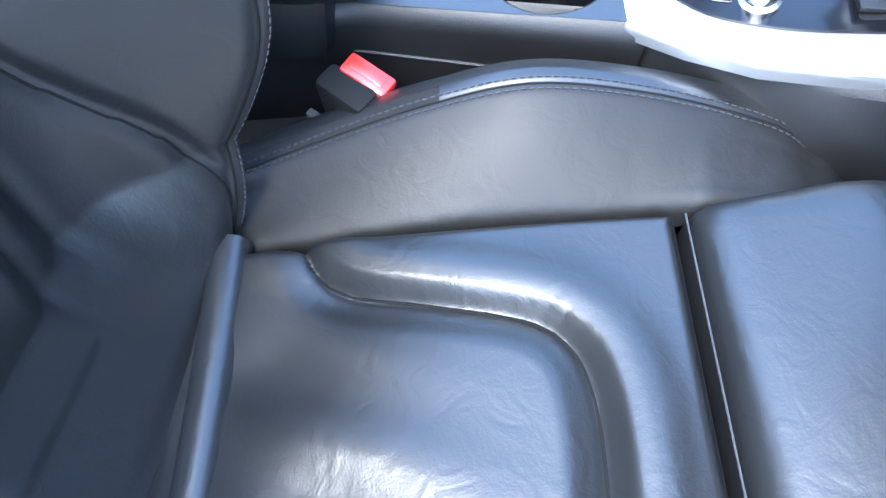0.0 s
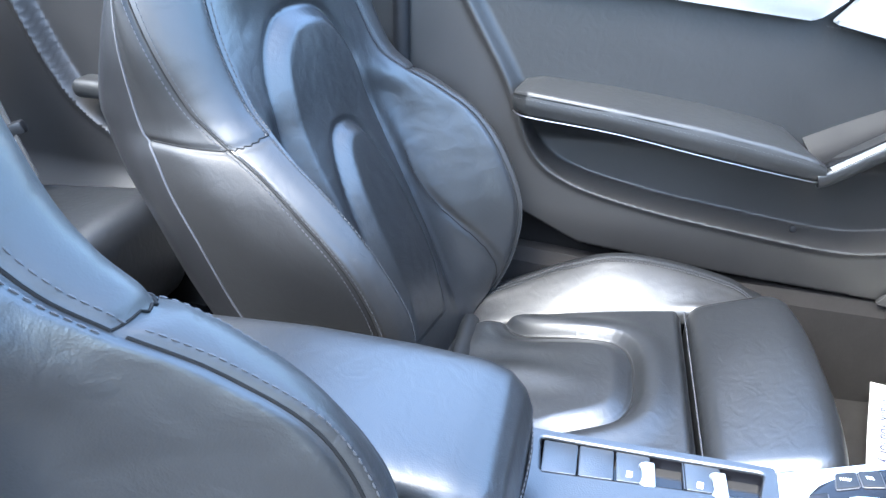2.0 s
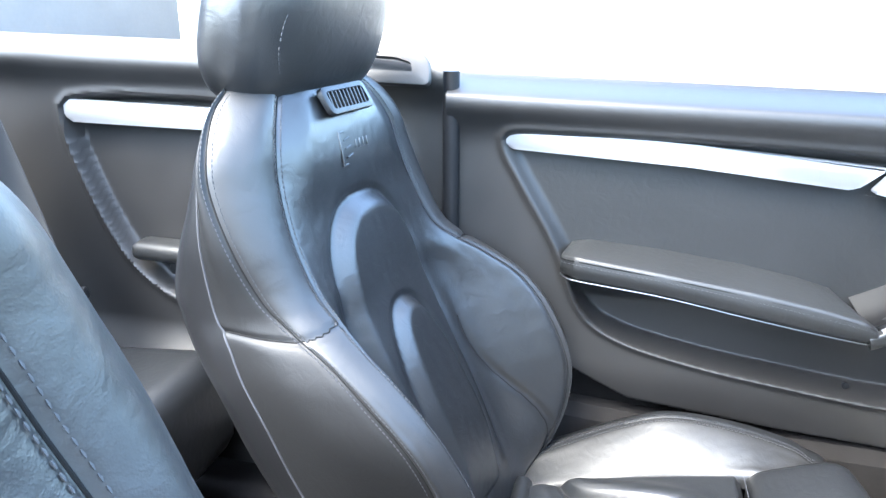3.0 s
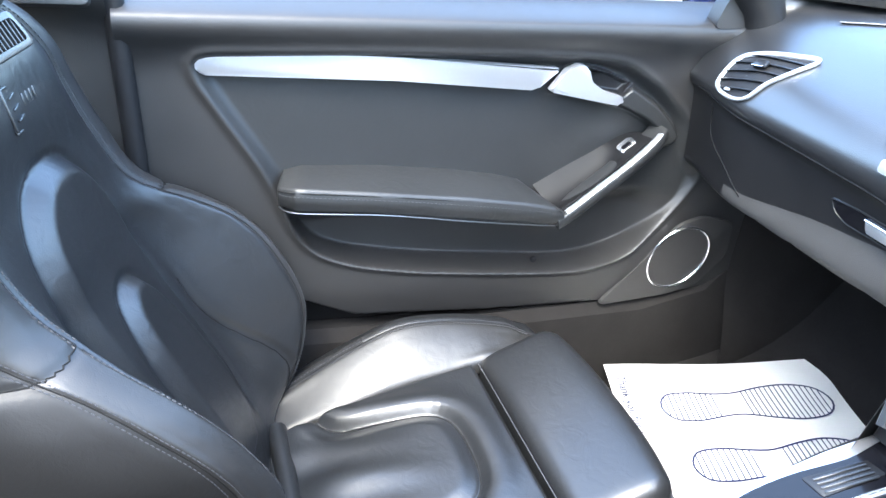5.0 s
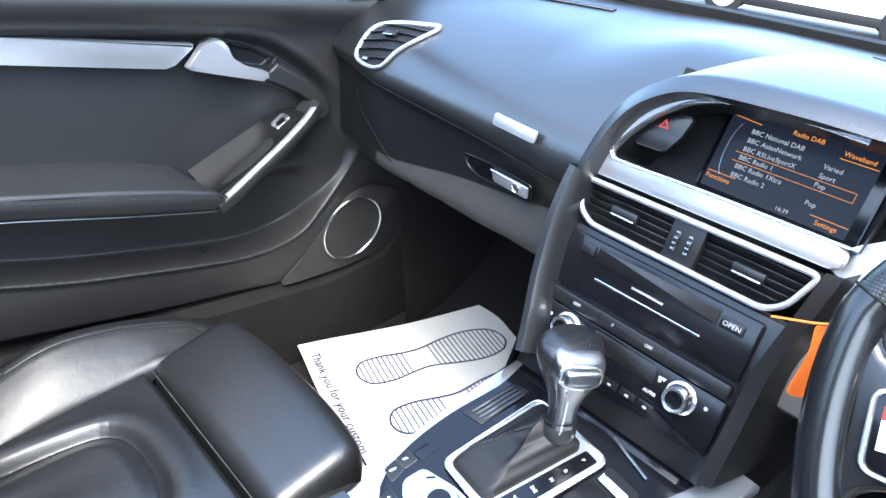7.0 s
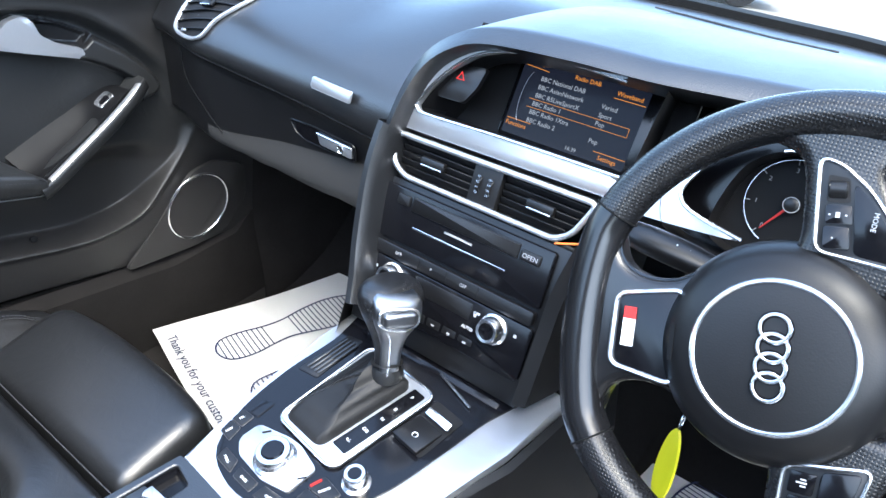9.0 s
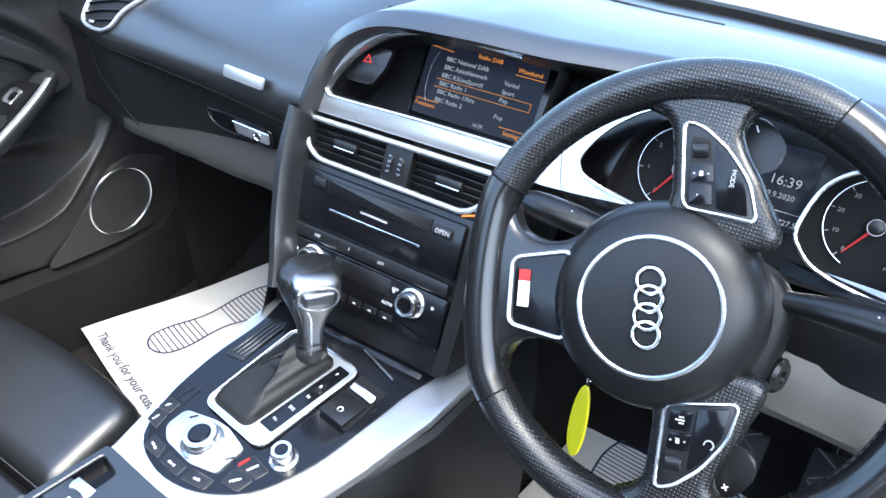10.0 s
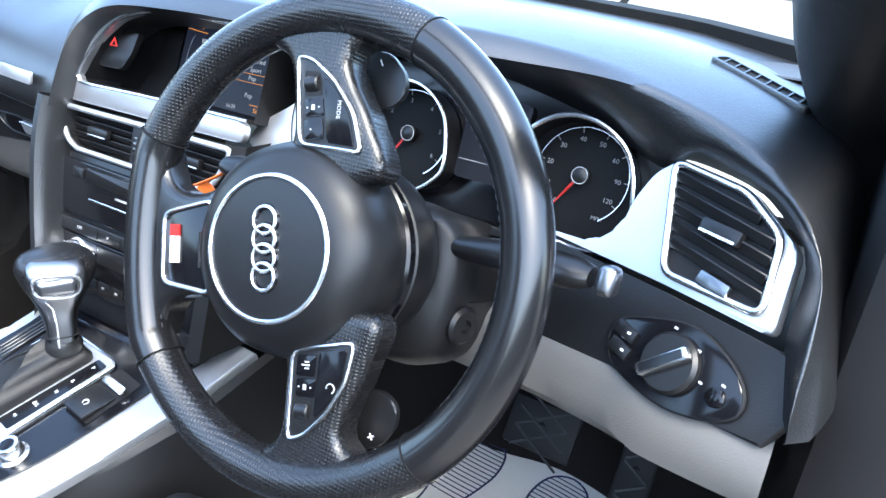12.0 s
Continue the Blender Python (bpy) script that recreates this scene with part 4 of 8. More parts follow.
# silver surround of the screen: band below, rising to the passenger side
band = [stack(-0.134, 0.822), stack(0.155, 0.827), stack(0.155, 0.848), stack(0.02, 0.846), stack(-0.085, 0.843), stack(-0.108, 0.846), stack(-0.098, 0.868), stack(-0.075, 0.897), stack(-0.045, 0.920), stack(-0.01, 0.932), stack(-0.015, 0.939), stack(-0.057, 0.926), stack(-0.094, 0.897), stack(-0.116, 0.866)]
band = round_poly(band, 0.012, 4)
part("silver_trim", g_plate(band, F_STACK @ pose(0, 0, -0.006), 0.008, 0.002), M_SILVER, dash, "satin silver trim under and beside the screen")
part("chrome_edge", g_tube(on(F_STACK, [tuple(q) for q in smooth_path([stack(0.155, 0.850), stack(0.02, 0.848), stack(-0.085, 0.8445), stack(-0.107, 0.848), stack(-0.097, 0.869), stack(-0.074, 0.898), stack(-0.044, 0.921), stack(0.0, 0.934), stack(0.06, 0.938), stack(0.13, 0.936)], 60)], 0.003), 0.0018, 8), M_CHROME, dash)
# recess behind the band, sloping back to the screen
rec = [stack(-0.108, 0.846), stack(0.16, 0.848), stack(0.17, 0.94), stack(0.0, 0.94), stack(-0.045, 0.922), stack(-0.075, 0.898)]
F_SCR = basis((0.051, 0.791, 0.875), (1, 0, 0), (0, 0.38, 1))
rows = []
for (a, b) in zip(rec, rec[1:] + rec[:1]):
    for t in np.linspace(0, 1, 6)[:-1]:
        q = Vector(a).lerp(Vector(b), t)
        p = F_STACK @ Vector((q.x, q.y, -0.004))
        deep = Vector((0.03 + (p.x - 0.03) * 0.92, p.y + 0.085, p.z + 0.004 - 0.030 * float(sstep(0.90 - p.z, 0.0, 0.04))))
        rows.append([tuple(p), tuple(p.lerp(deep, 0.5)), tuple(deep)])
part("screen_recess", g_grid(rows, closed_u=True), M_RUBBER, dash)
part("screen_back", g_plate([(-0.16, -0.055), (0.13, -0.055), (0.13, 0.07), (-0.16, 0.07)], F_SCR @ pose(0, 0, -0.012), 0.004), M_RUBBER, dash)
display = part("display", g_plate(rrect(0.176, 0.104, 0.006), F_SCR @ pose(0.004, 0.000, -0.006), 0.006, 0.002), M_GLOSS, dash, "seven-inch display with a radio menu")
F_TXT = F_SCR @ pose(0, 0, 0.0010)
part("screen_glass", g_plate(rrect(0.158, 0.092, 0.002), F_SCR @ pose(0, 0, 0.0001), 0.0004), M_SCREEN, display)


def scr_text(body, x, y, size, mat, align="LEFT"):
    part("menu_text", text_bm(body, size, F_TXT @ pose(x, y, 0), 0.00005, align), mat, display)


def scr_line(x0, y0, x1, y1, mat, w=0.0007):
    c = F_TXT @ Vector(((x0 + x1) / 2, (y0 + y1) / 2, 0))
    part("menu_line", g_box(Matrix.Translation(c) @ F_TXT.to_3x3().to_4x4() @ pose(0, 0, 0, 0, 0, math.degrees(math.atan2(y1 - y0, x1 - x0))), math.hypot(x1 - x0, y1 - y0), w, 0.0001), mat, display)


scr_text("Memory", -0.076, 0.041, 0.0072, M_LIT_ORANGE)
scr_text("Radio DAB", -0.012, 0.036, 0.0072, M_LIT_ORANGE)
scr_text("Waveband", 0.042, 0.032, 0.0072, M_LIT_ORANGE)
scr_text("Functions", -0.077, -0.034, 0.0072, M_LIT_ORANGE)
scr_text("Settings", 0.047, -0.040, 0.0072, M_LIT_ORANGE)
for k, (left, right) in enumerate((("BBC National DAB", ""), ("BBC AsianNetwork", "Varied"), ("BBC R5LiveSportX", "Sport"), ("BBC Radio 1", "Pop"), ("BBC Radio 1Xtra", ""), ("BBC Radio 2", "Pop"))):
    scr_text(left, -0.052, 0.024 - k * 0.0098, 0.0074, M_LIT_WHITE)
    if right:
        scr_text(right, 0.030, 0.024 - k * 0.0098, 0.0074, M_LIT_WHITE)
scr_text("16:39", 0.006, -0.041, 0.0065, M_LIT_WHITE)
scr_line(-0.077, 0.0355, -0.045, 0.0335, M_LIT_ORANGE)
scr_line(0.040, 0.0265, 0.078, 0.0265, M_LIT_ORANGE)
scr_line(-0.077, -0.0285, -0.045, -0.0285, M_LIT_ORANGE)
scr_line(0.040, -0.0345, 0.078, -0.0345, M_LIT_ORANGE)
for y in (-0.0005, -0.0102):
    scr_line(-0.058, y, 0.070, y, M_LIT_ORANGE, 0.0005)
scr_line(0.070, -0.0005, 0.070, -0.0102, M_LIT_ORANGE, 0.0005)
part("menu_line", g_tube([F_TXT @ Vector((-0.060 - 0.010 * math.cos(a), 0.045 * math.sin(a) * 0.7, 0)) for a in np.linspace(-1.2, 1.2, 14)], 0.0003, 4), M_GREY_PRINT, display)
# hazard switch and storage shelf beside the display
hz = part("hazard_switch", g_plate(round_poly([(-0.022, -0.020), (0.014, -0.020), (0.026, 0.0), (0.032, 0.024), (0.004, 0.022), (-0.014, 0.004)], 0.004), basis((-0.072, 0.740, 0.880), (1, 0.1, 0), (0, 0.35, 1)), 0.008, 0.002), M_SATIN_BLACK, dash, "black hazard switch with a red triangle")
tri_m = basis((-0.064, 0.7365, 0.889), (1, 0.1, 0), (0, 0.35, 1)) @ pose(0, 0, 0.0105)
part("triangle", g_tube([tri_m @ Vector((0.0055 * math.cos(a), 0.0055 * math.sin(a), 0)) for a in (math.pi / 2, math.pi * 7 / 6, math.pi * 11 / 6)], 0.0010, 6, closed=True), M_LIT_RED, hz)

# ---- centre vents ----
F_V = F_STACK @ pose(0.012, stack(0, 0.793)[1], 0.0)
VENT = round_poly([(-0.136, 0.022), (-0.128, -0.012), (-0.108, -0.024), (0.098, -0.024), (0.116, -0.012), (0.132, 0.026)], 0.010, 5)


def vent_slats(parent, m, x0, x1, ys, mat, lean=0.0):
    for y in ys:
        part("slat", g_box(m @ pose((x0 + x1) / 2, y, -0.006, 35, 0, 0), x1 - x0, 0.0085, 0.0016, 0.0005, 1), mat, parent)


vent = part("centre_vent", g_plate(VENT, F_V @ pose(0, 0, -0.03), 0.008), M_RUBBER, dash, "twin black air vents with a chrome frame")
part("vent_frame", g_tube(on(F_V, VENT, 0.004), 0.0034, 10, closed=True), M_SILVER, vent)
part("vent_wall", g_grid([[tuple(F_V @ Vector((x, y, 0))), tuple(F_V @ Vector((x, y, -0.028)))] for x, y in VENT], closed_u=True), M_PLASTIC, vent)
for y, a, b in ((0.016, -0.130, 0.125), (0.008, -0.129, 0.121), (0.0, -0.127, 0.117), (-0.008, -0.124, 0.112), (-0.016, -0.116, 0.104)):
    vent_slats(vent, F_V, a, -0.020, [y], M_PLASTIC)
    vent_slats(vent, F_V, 0.020, b, [y], M_PLASTIC)
part("vent_divider", g_plate([(-0.019, -0.024), (0.019, -0.024), (0.019, 0.024), (-0.019, 0.024)], F_V @ pose(0, 0, -0.008), 0.010, 0.002), M_PLASTIC, vent)
for x in (-0.008, 0.007):
    wheel = part("vent_roller", g_lathe([(0.012, -0.0028), (0.0128, -0.002), (0.0128, 0.002), (0.012, 0.0028)], F_V @ pose(x, 0, -0.007, 0, 90, 0), 24), M_SATIN_BLACK, vent)
    for k in range(4):
        part("roller_rib", g_box(F_V @ pose(x, -0.009 + 0.006 * k, 0.0058 - 0.0009 * abs(k - 1.5)), 0.0045, 0.0022, 0.001), M_CHROME, wheel)
for x in (-0.074, 0.072):
    tab = part("vent_tab", g_box(F_V @ pose(x, 0.001, 0.001), 0.034, 0.011, 0.008, 0.002), M_SATIN_BLACK, vent)
    part("tab_edge", g_box(F_V @ pose(x, -0.0035, 0.0045), 0.030, 0.0022, 0.0018, 0.0006), M_CHROME, tab)


# ---- radio and climate panels ----
def panel(name, x0, x1, z0, z1, mat, h, r=0.003, label="", parent=None):
    (a, b), (c, d) = stack(x0, z0), stack(x1, z1)
    return part(name, g_plate(rrect(c - a, d - b, r, 4, (a + c) / 2, (b + d) / 2), F_STACK @ pose(0, 0, -0.002), h, min(0.0015, h * 0.5)), mat, parent or dash, label)


radio = panel("radio", -0.120, 0.120, 0.694, 0.757, M_GLOSS, 0.006, 0.004, "gloss black radio panel with a disc slot")
panel("disc_flap", -0.072, 0.078, 0.735, 0.752, M_SATIN_BLACK, 0.008, 0.001, parent=radio)
panel("eject_key", -0.095, -0.076, 0.738, 0.750, M_SATIN_BLACK, 0.0085, 0.002, parent=radio)
panel("open_key", 0.080, 0.106, 0.736, 0.748, M_SATIN_BLACK, 0.0085, 0.002, parent=radio)
panel("chrome_line", -0.065, 0.068, 0.7155, 0.7185, M_CHROME, 0.0065, 0.0005, parent=radio)
part("key_text", text_bm("OPEN", 0.0075, F_STACK @ pose(0.093, stack(0, 0.742)[1], 0.0068), 0.0001, "CENTER"), M_GREY_PRINT, radio)
panel("name_bar", -0.020, 0.020, 0.7265, 0.7300, M_GREY_PRINT, 0.0064, 0.0003, "small grey lettering", radio)
keys = panel("switch_strip", -0.116, 0.118, 0.674, 0.690, M_SATIN_BLACK, 0.008, 0.004, "row of flat switches")
for x in (-0.04, 0.0, 0.045):
    part("gap", g_box(F_STACK @ pose(x, stack(0, 0.682)[1], 0.0062), 0.0008, 0.014, 0.0006), M_RUBBER, keys)
for x, s in ((-0.072, "OFF"), (-0.022, "P"), (0.025, "OFF")):
    part("key_text", text_bm(s, 0.0055, F_STACK @ pose(x, stack(0, 0.682)[1], 0.0063), 0.0001, "CENTER"), M_GREY_PRINT, keys)
climate = panel("climate_panel", -0.120, 0.122, 0.610, 0.672, M_GLOSS, 0.006, 0.006, "black climate panel with two chrome-ringed knobs")
panel("climate_display", -0.040, 0.044, 0.648, 0.668, M_SATIN_BLACK, 0.0066, 0.002, parent=climate)
for x in (-0.073, 0.077):
    m = F_STACK @ pose(x, stack(0, 0.653)[1], 0.002)
    k = part("climate_knob", g_lathe([(0.0175, 0), (0.0175, 0.004), (0.015, 0.006), (0.014, 0.017), (0.0125, 0.0195), (0.0095, 0.019)], m, 36), M_CHROME, climate, "ridged chrome climate knob")
    part("knob_cap", g_lathe([(0.0098, 0.0188), (0.006, 0.0178), (0, 0.0176)], m, 24), M_GLOSS, k)
    for s in (-1, 1):
        part("heat_mark", g_box(F_STACK @ pose(x + s * 0.027, stack(0, 0.653 + 0.004)[1], 0.0042), 0.0035, 0.0035, 0.0003), M_GREY_PRINT, climate)
for k, x in enumerate((-0.045, -0.022, 0.001, 0.024, 0.047)):
    panel("climate_key", x - 0.010, x + 0.010, 0.617 + 0.001 * k, 0.629, M_SATIN_BLACK, 0.0068, 0.002, parent=climate)
    part("key_mark", g_box(F_STACK @ pose(x, stack(0, 0.623)[1], 0.005), 0.0045, 0.0022, 0.0003), M_GREY_PRINT, climate)
part("key_text", text_bm("AUTO", 0.0055, F_STACK @ pose(0.045, stack(0, 0.640)[1], 0.0045), 0.0001, "CENTER"), M_WHITE_PRINT, climate)
part("key_text", text_bm("OFF", 0.0050, F_STACK @ pose(0.052, stack(0, 0.660)[1], 0.0052), 0.0001, "CENTER"), M_WHITE_PRINT, climate)
part("key_text", text_bm("AC", 0.0050, F_STACK @ pose(-0.046, stack(0, 0.650)[1], 0.0045), 0.0001, "CENTER"), M_WHITE_PRINT, climate)


# ---- centre console ----
console = thing("centre_console", "black centre console with silver surround, cup holders and selector", "console")
# side walls under the panels
rows = []
for y, w0, w1, z in ((-0.35, -0.12, 0.03, 0.44), (0.05, -0.13, 0.0, 0.445), (0.184, -0.152, -0.010, 0.463), (0.30, -0.137, 0.012, 0.482), (0.392, -0.128, 0.030, 0.497), (0.44, -0.130, 0.068, 0.508), (0.52, -0.138, 0.128, 0.531), (0.60, -0.142, 0.158, 0.553), (0.70, -0.14, 0.172, 0.580), (0.80, -0.14, 0.178, 0.60)):
    sec = [(w0 - 0.035, y, 0.16), (w0 - 0.018, y, z - 0.10), (w0 - 0.004, y, z - 0.012), (w0 + 0.003, y, z - 0.005), (w0 + 0.010, y, z - 0.10), (w1 - 0.010, y, z - 0.10), (w1 - 0.003, y, z - 0.005), (w1 + 0.004, y, z - 0.012), (w1 + 0.018, y, z - 0.10), (w1 + 0.035, y, 0.16)]
    rows.append(sec)
part("console_body", g_loft(rows), M_PLASTIC, console, "dark plastic console body", angle=30)
# rolled driver-side edge that runs from the cup panel down the console's flank
def cup(x, y):
    return (x, (y - 0.275) * 1.0127)


flank = []
for y in np.linspace(-0.10, 0.405, 30):
    x, z = 0.014 + (y - 0.184) * 0.195 if y > 0.184 else 0.014 + 0.02 * sstep(0.184 - y, 0.0, 0.2), 0.482 + 0.16 * (y - 0.275)
    flank.append([(x + dx, y, z + dz) for dx, dz in smooth_path([(-0.004, -0.0006), (0.0, -0.0006), (0.0028, -0.0018), (0.0042, -0.0055), (0.005, -0.02), (0.006, -0.06), (0.009, -0.14), (0.016, -0.30)], 24)])
part("console_flank", g_grid(flank), M_PLASTIC, console, "dark console side with a rolled edge", angle=60)
part("flank_seam", g_tube([(0.0205 + (y - 0.184) * 0.195, y, 0.482 + 0.16 * (y - 0.275) - 0.046 - 0.04 * (y - 0.2)) for y in np.linspace(0.05, 0.40, 12)], 0.0012, 6), M_PIPING_DARK, console)


# cup holder panel with two wells and a switch row cut through it
def arc(cx, cy, r, a0, a1, n):
    return [(cx + r * math.cos(a), cy + r * math.sin(a)) for a in np.linspace(a0, a1, n)]


def sunk_panel(name, outer, holes, m, depths, mat, well_mat, parent, label):
    """A flat panel with holes that have rounded lips, walls and floors."""
    bm = bmesh.new()
    loops = [outer] + [offset_poly(h, 0.0028) for h in holes]
    for loop in loops:
        vs = [bm.verts.new(m @ Vector((x, y, 0))) for x, y in loop]
        for a, b in zip(vs, vs[1:] + vs[:1]):
            bm.edges.new((a, b))
    bmesh.ops.triangle_fill(bm, use_beauty=True, use_dissolve=False, edges=bm.edges[:])
    panel = part(name, bm, mat, parent, label, angle=20)
    for h, deep in zip(holes, depths):
        rings = [(0.0028, 0.0), (0.0018, -0.0002), (0.0008, -0.0009), (0.0002, -0.002), (0.0, -0.0035)]
        part("well_lip", g_grid([[tuple(m @ Vector((x, y, dz))) for x, y in offset_poly(h, d)] for d, dz in rings], closed_v=True), mat, panel, angle=70)
        bm = g_grid([[tuple(m @ Vector((x, y, dz))) for x, y in offset_poly(h, d)] for d, dz in ((0.0, -0.0035), (-0.0006, -deep * 0.5), (-0.0015, -deep))], closed_v=True)
        floor_ = bmesh.new()
        vs = [floor_.verts.new(m @ Vector((x, y, -deep))) for x, y in offset_poly(h, -0.0015)]
        for a, b in zip(vs, vs[1:] + vs[:1]):
            floor_.edges.new((a, b))
        bmesh.ops.triangle_fill(floor_, use_beauty=True, use_dissolve=False, edges=floor_.edges[:])
        part("cup_well", merge(bm, floor_), well_mat, panel, angle=30)
    return panel


c1, c2 = (-0.026, 0.226, 0.0355), (-0.012, 0.334, 0.047)
dumb = arc(*c1, math.atan2(0.0268, 0.024), math.atan2(0.0339, -0.012) - math.tau, 40)
dumb += [(-0.038, y) for y in np.linspace(0.265, 0.290, 4)]
dumb += arc(*c2, math.atan2(-0.0397, -0.026) + math.tau - math.tau, math.atan2(-0.0464, 0.010) - math.tau, 54)
dumb += [(-0.002, y) for y in np.linspace(0.282, 0.258, 4)]
dumb = [cup(x, y) for x, y in dumb][::-1]
row_ = round_poly([cup(-0.150, 0.190), cup(-0.104, 0.194), cup(-0.090, 0.378), cup(-0.121, 0.386), cup(-0.133, 0.30)], 0.005, 4)
edge_ = round_poly([cup(-0.162, 0.178), cup(0.012, 0.178), cup(0.0505, 0.392), cup(-0.128, 0.396)], 0.003, 2)
cup_panel = sunk_panel("cup_panel", edge_, [dumb, row_], F_CUP, [0.070, 0.014], M_DASH, M_GLOSS, console, "soft black cup holder panel with deep wells")
for x, y, a in ((-0.046, 0.250, 25), (-0.044, 0.304, -25), (-0.055, 0.207, 60), (0.030, 0.352, 60)):
    part("cup_spring", g_box(F_CUP @ pose(*cup(x, y), -0.016, 0, 0, a), 0.007, 0.011, 0.022, 0.003), M_SATIN_BLACK, console)
for x, y in ((-0.018, 0.214), (0.005, 0.318)):
    part("cup_pad", g_lathe([(0.0, 0.001), (0.013, 0.001), (0.014, 0.0)], F_CUP @ pose(*cup(x, y), -0.0695), 24), M_GREY_PRINT, console)


def row_tile(name, y0, y1, mat, h=-0.002):
    quad = [cup(-0.148 + 0.145 * (y0 - 0.19), y0), cup(-0.1055 + 0.075 * (y0 - 0.19), y0), cup(-0.1055 + 0.075 * (y1 - 0.19), y1), cup(-0.148 + 0.145 * (y1 - 0.19), y1)]
    return part(name, g_plate(round_poly(quad, 0.002, 3), F_CUP @ pose(0, 0, -0.008 + h), 0.008, 0.001), mat, console)


row_tile("blank_tile", 0.1935, 0.226, M_DASH)
row_tile("blank_tile", 0.2275, 0.259, M_DASH)
for y0 in (0.261, 0.3205):
    tile = row_tile("blind_switch", y0, y0 + 0.030, M_DASH)
    mid_x = -0.119 + 0.115 * (y0 + 0.026 - 0.20)
    part("switch_rim", g_plate(round_poly([cup(mid_x - 0.015, y0 + 0.024), cup(mid_x - 0.012, y0 + 0.020), cup(mid_x - 0.006, y0 + 0.023), cup(mid_x + 0.006, y0 + 0.023), cup(mid_x + 0.012, y0 + 0.020), cup(mid_x + 0.015, y0 + 0.024), cup(mid_x + 0.015, y0 + 0.034), cup(mid_x - 0.015, y0 + 0.034)], 0.0015, 3), F_CUP @ pose(0, 0, -0.0035), 0.004, 0.0012), M_SILVER, tile, "bright silver tab")
    part("switch_mark", g_box(F_CUP @ pose(*cup(mid_x, y0 + 0.012), -0.0019, 0, 0, -8), 0.007, 0.005, 0.0004), M_WHITE_PRINT, tile)
row_tile("blank_tile", 0.3190, 0.3200, M_DASH)

# silver surround with the black control panel in it
silver = [con(-0.124, 0.396), con(-0.04, 0.390), con(0.054, 0.386), con(0.085, 0.425), con(0.112, 0.470), con(0.130, 0.522), con(0.152, 0.60), con(0.168, 0.70), con(0.13, 0.70), con(-0.13, 0.70), con(-0.134, 0.60), con(-0.133, 0.48)]
part("silver_surround", g_plate(silver, F_CON @ pose(0, 0, -0.012), 0.013, 0.004), M_SILVER, console, "satin silver console surround")
black = smooth_path([con(-0.115, 0.607), con(-0.124, 0.540), con(-0.122, 0.475), con(-0.104, 0.425), con(-0.065, 0.405), con(-0.025, 0.403), (0.015, 0.026), con(0.054, 0.444), con(0.080, 0.492), con(0.095, 0.55), con(0.108, 0.61), con(0.122, 0.69), con(0.0, 0.695), con(-0.11, 0.69)], 70, closed=True)
part("control_panel", g_plate(black, F_CON @ pose(0, 0, -0.004), 0.0075, 0.0015), M_GLOSS, console, "gloss black control panel")
# selector gate
GATE = round_poly([con(-0.078, 0.488), con(0.020, 0.476), con(0.046, 0.612), con(-0.066, 0.624)], 0.014, 6)
gate = part("selector_gate", g_plate(GATE, F_CON @ pose(0, 0, 0.003), 0.004, 0.001), M_SILVER, console, "silver selector gate with lettered positions")
part("gate_frame", g_tube(on(F_CON, GATE, 0.0075), 0.0018, 8, closed=True), M_CHROME, gate)
SCALE = round_poly([con(-0.004, 0.500), con(0.017, 0.497), con(0.038, 0.603), con(0.020, 0.606)], 0.003)
part("gate_scale", g_plate(SCALE, F_CON @ pose(0, 0, 0.0066), 0.0012), M_GLOSS, gate)
for (x, y), s in ((con(0.026, 0.594), "P"), (con(0.022, 0.571), "R"), (con(0.019, 0.553), "N"), (con(0.014, 0.532), "D/S"), (con(0.008, 0.512), "+/-")):
    part("gate_letter", text_bm(s, 0.0058, F_CON @ pose(x, y, 0.0080, 0, 0, -12), 0.0001, "CENTER"), M_WHITE_PRINT, gate)
# gaiter: from the gate up to the lever
foot = round_poly([con(-0.073, 0.493), con(-0.010, 0.486), con(0.016, 0.606), con(-0.061, 0.618)], 0.012, 6)
neck = Vector((-0.010, 0.584, 0.598))
secs = []
c0 = Vector((-0.030, 0.552, 0.0))
for t in np.linspace(0, 1, 16):
    sec = []
    for k, (x, y) in enumerate(foot):
        p = F_CON @ Vector((x, y, 0.006))
        ang = math.tau * k / len(foot)
        q = neck + Vector((0.018 * math.cos(ang + 0.785), 0.020 * math.sin(ang + 0.785), -0.004 * math.sin(ang)))
        s = t ** 1.6
        v = p.lerp(q, s)
        v.z = p.z + (q.z - p.z) * t ** 0.9
        crease = 0.0026 * math.sin(t * 20 + 2 * math.cos(ang)) * math.sin(math.pi * t)
        v += (v - Vector((neck.x, neck.y, v.z))).normalized() * crease
        sec.append(v)
    secs.append(sec)
part("gaiter", g_loft(secs), M_LEATHER_SIDE, console, "creased leather selector gaiter", angle=70)
seam = [Vector(s[len(foot) // 8]) + Vector((0.0008, -0.0008, 0.001)) for s in secs]
part("gaiter_stitching", dashes(smooth_path([tuple(v) for v in seam], 30), 0.004, 0.002, 0.0007), M_THREAD, console)
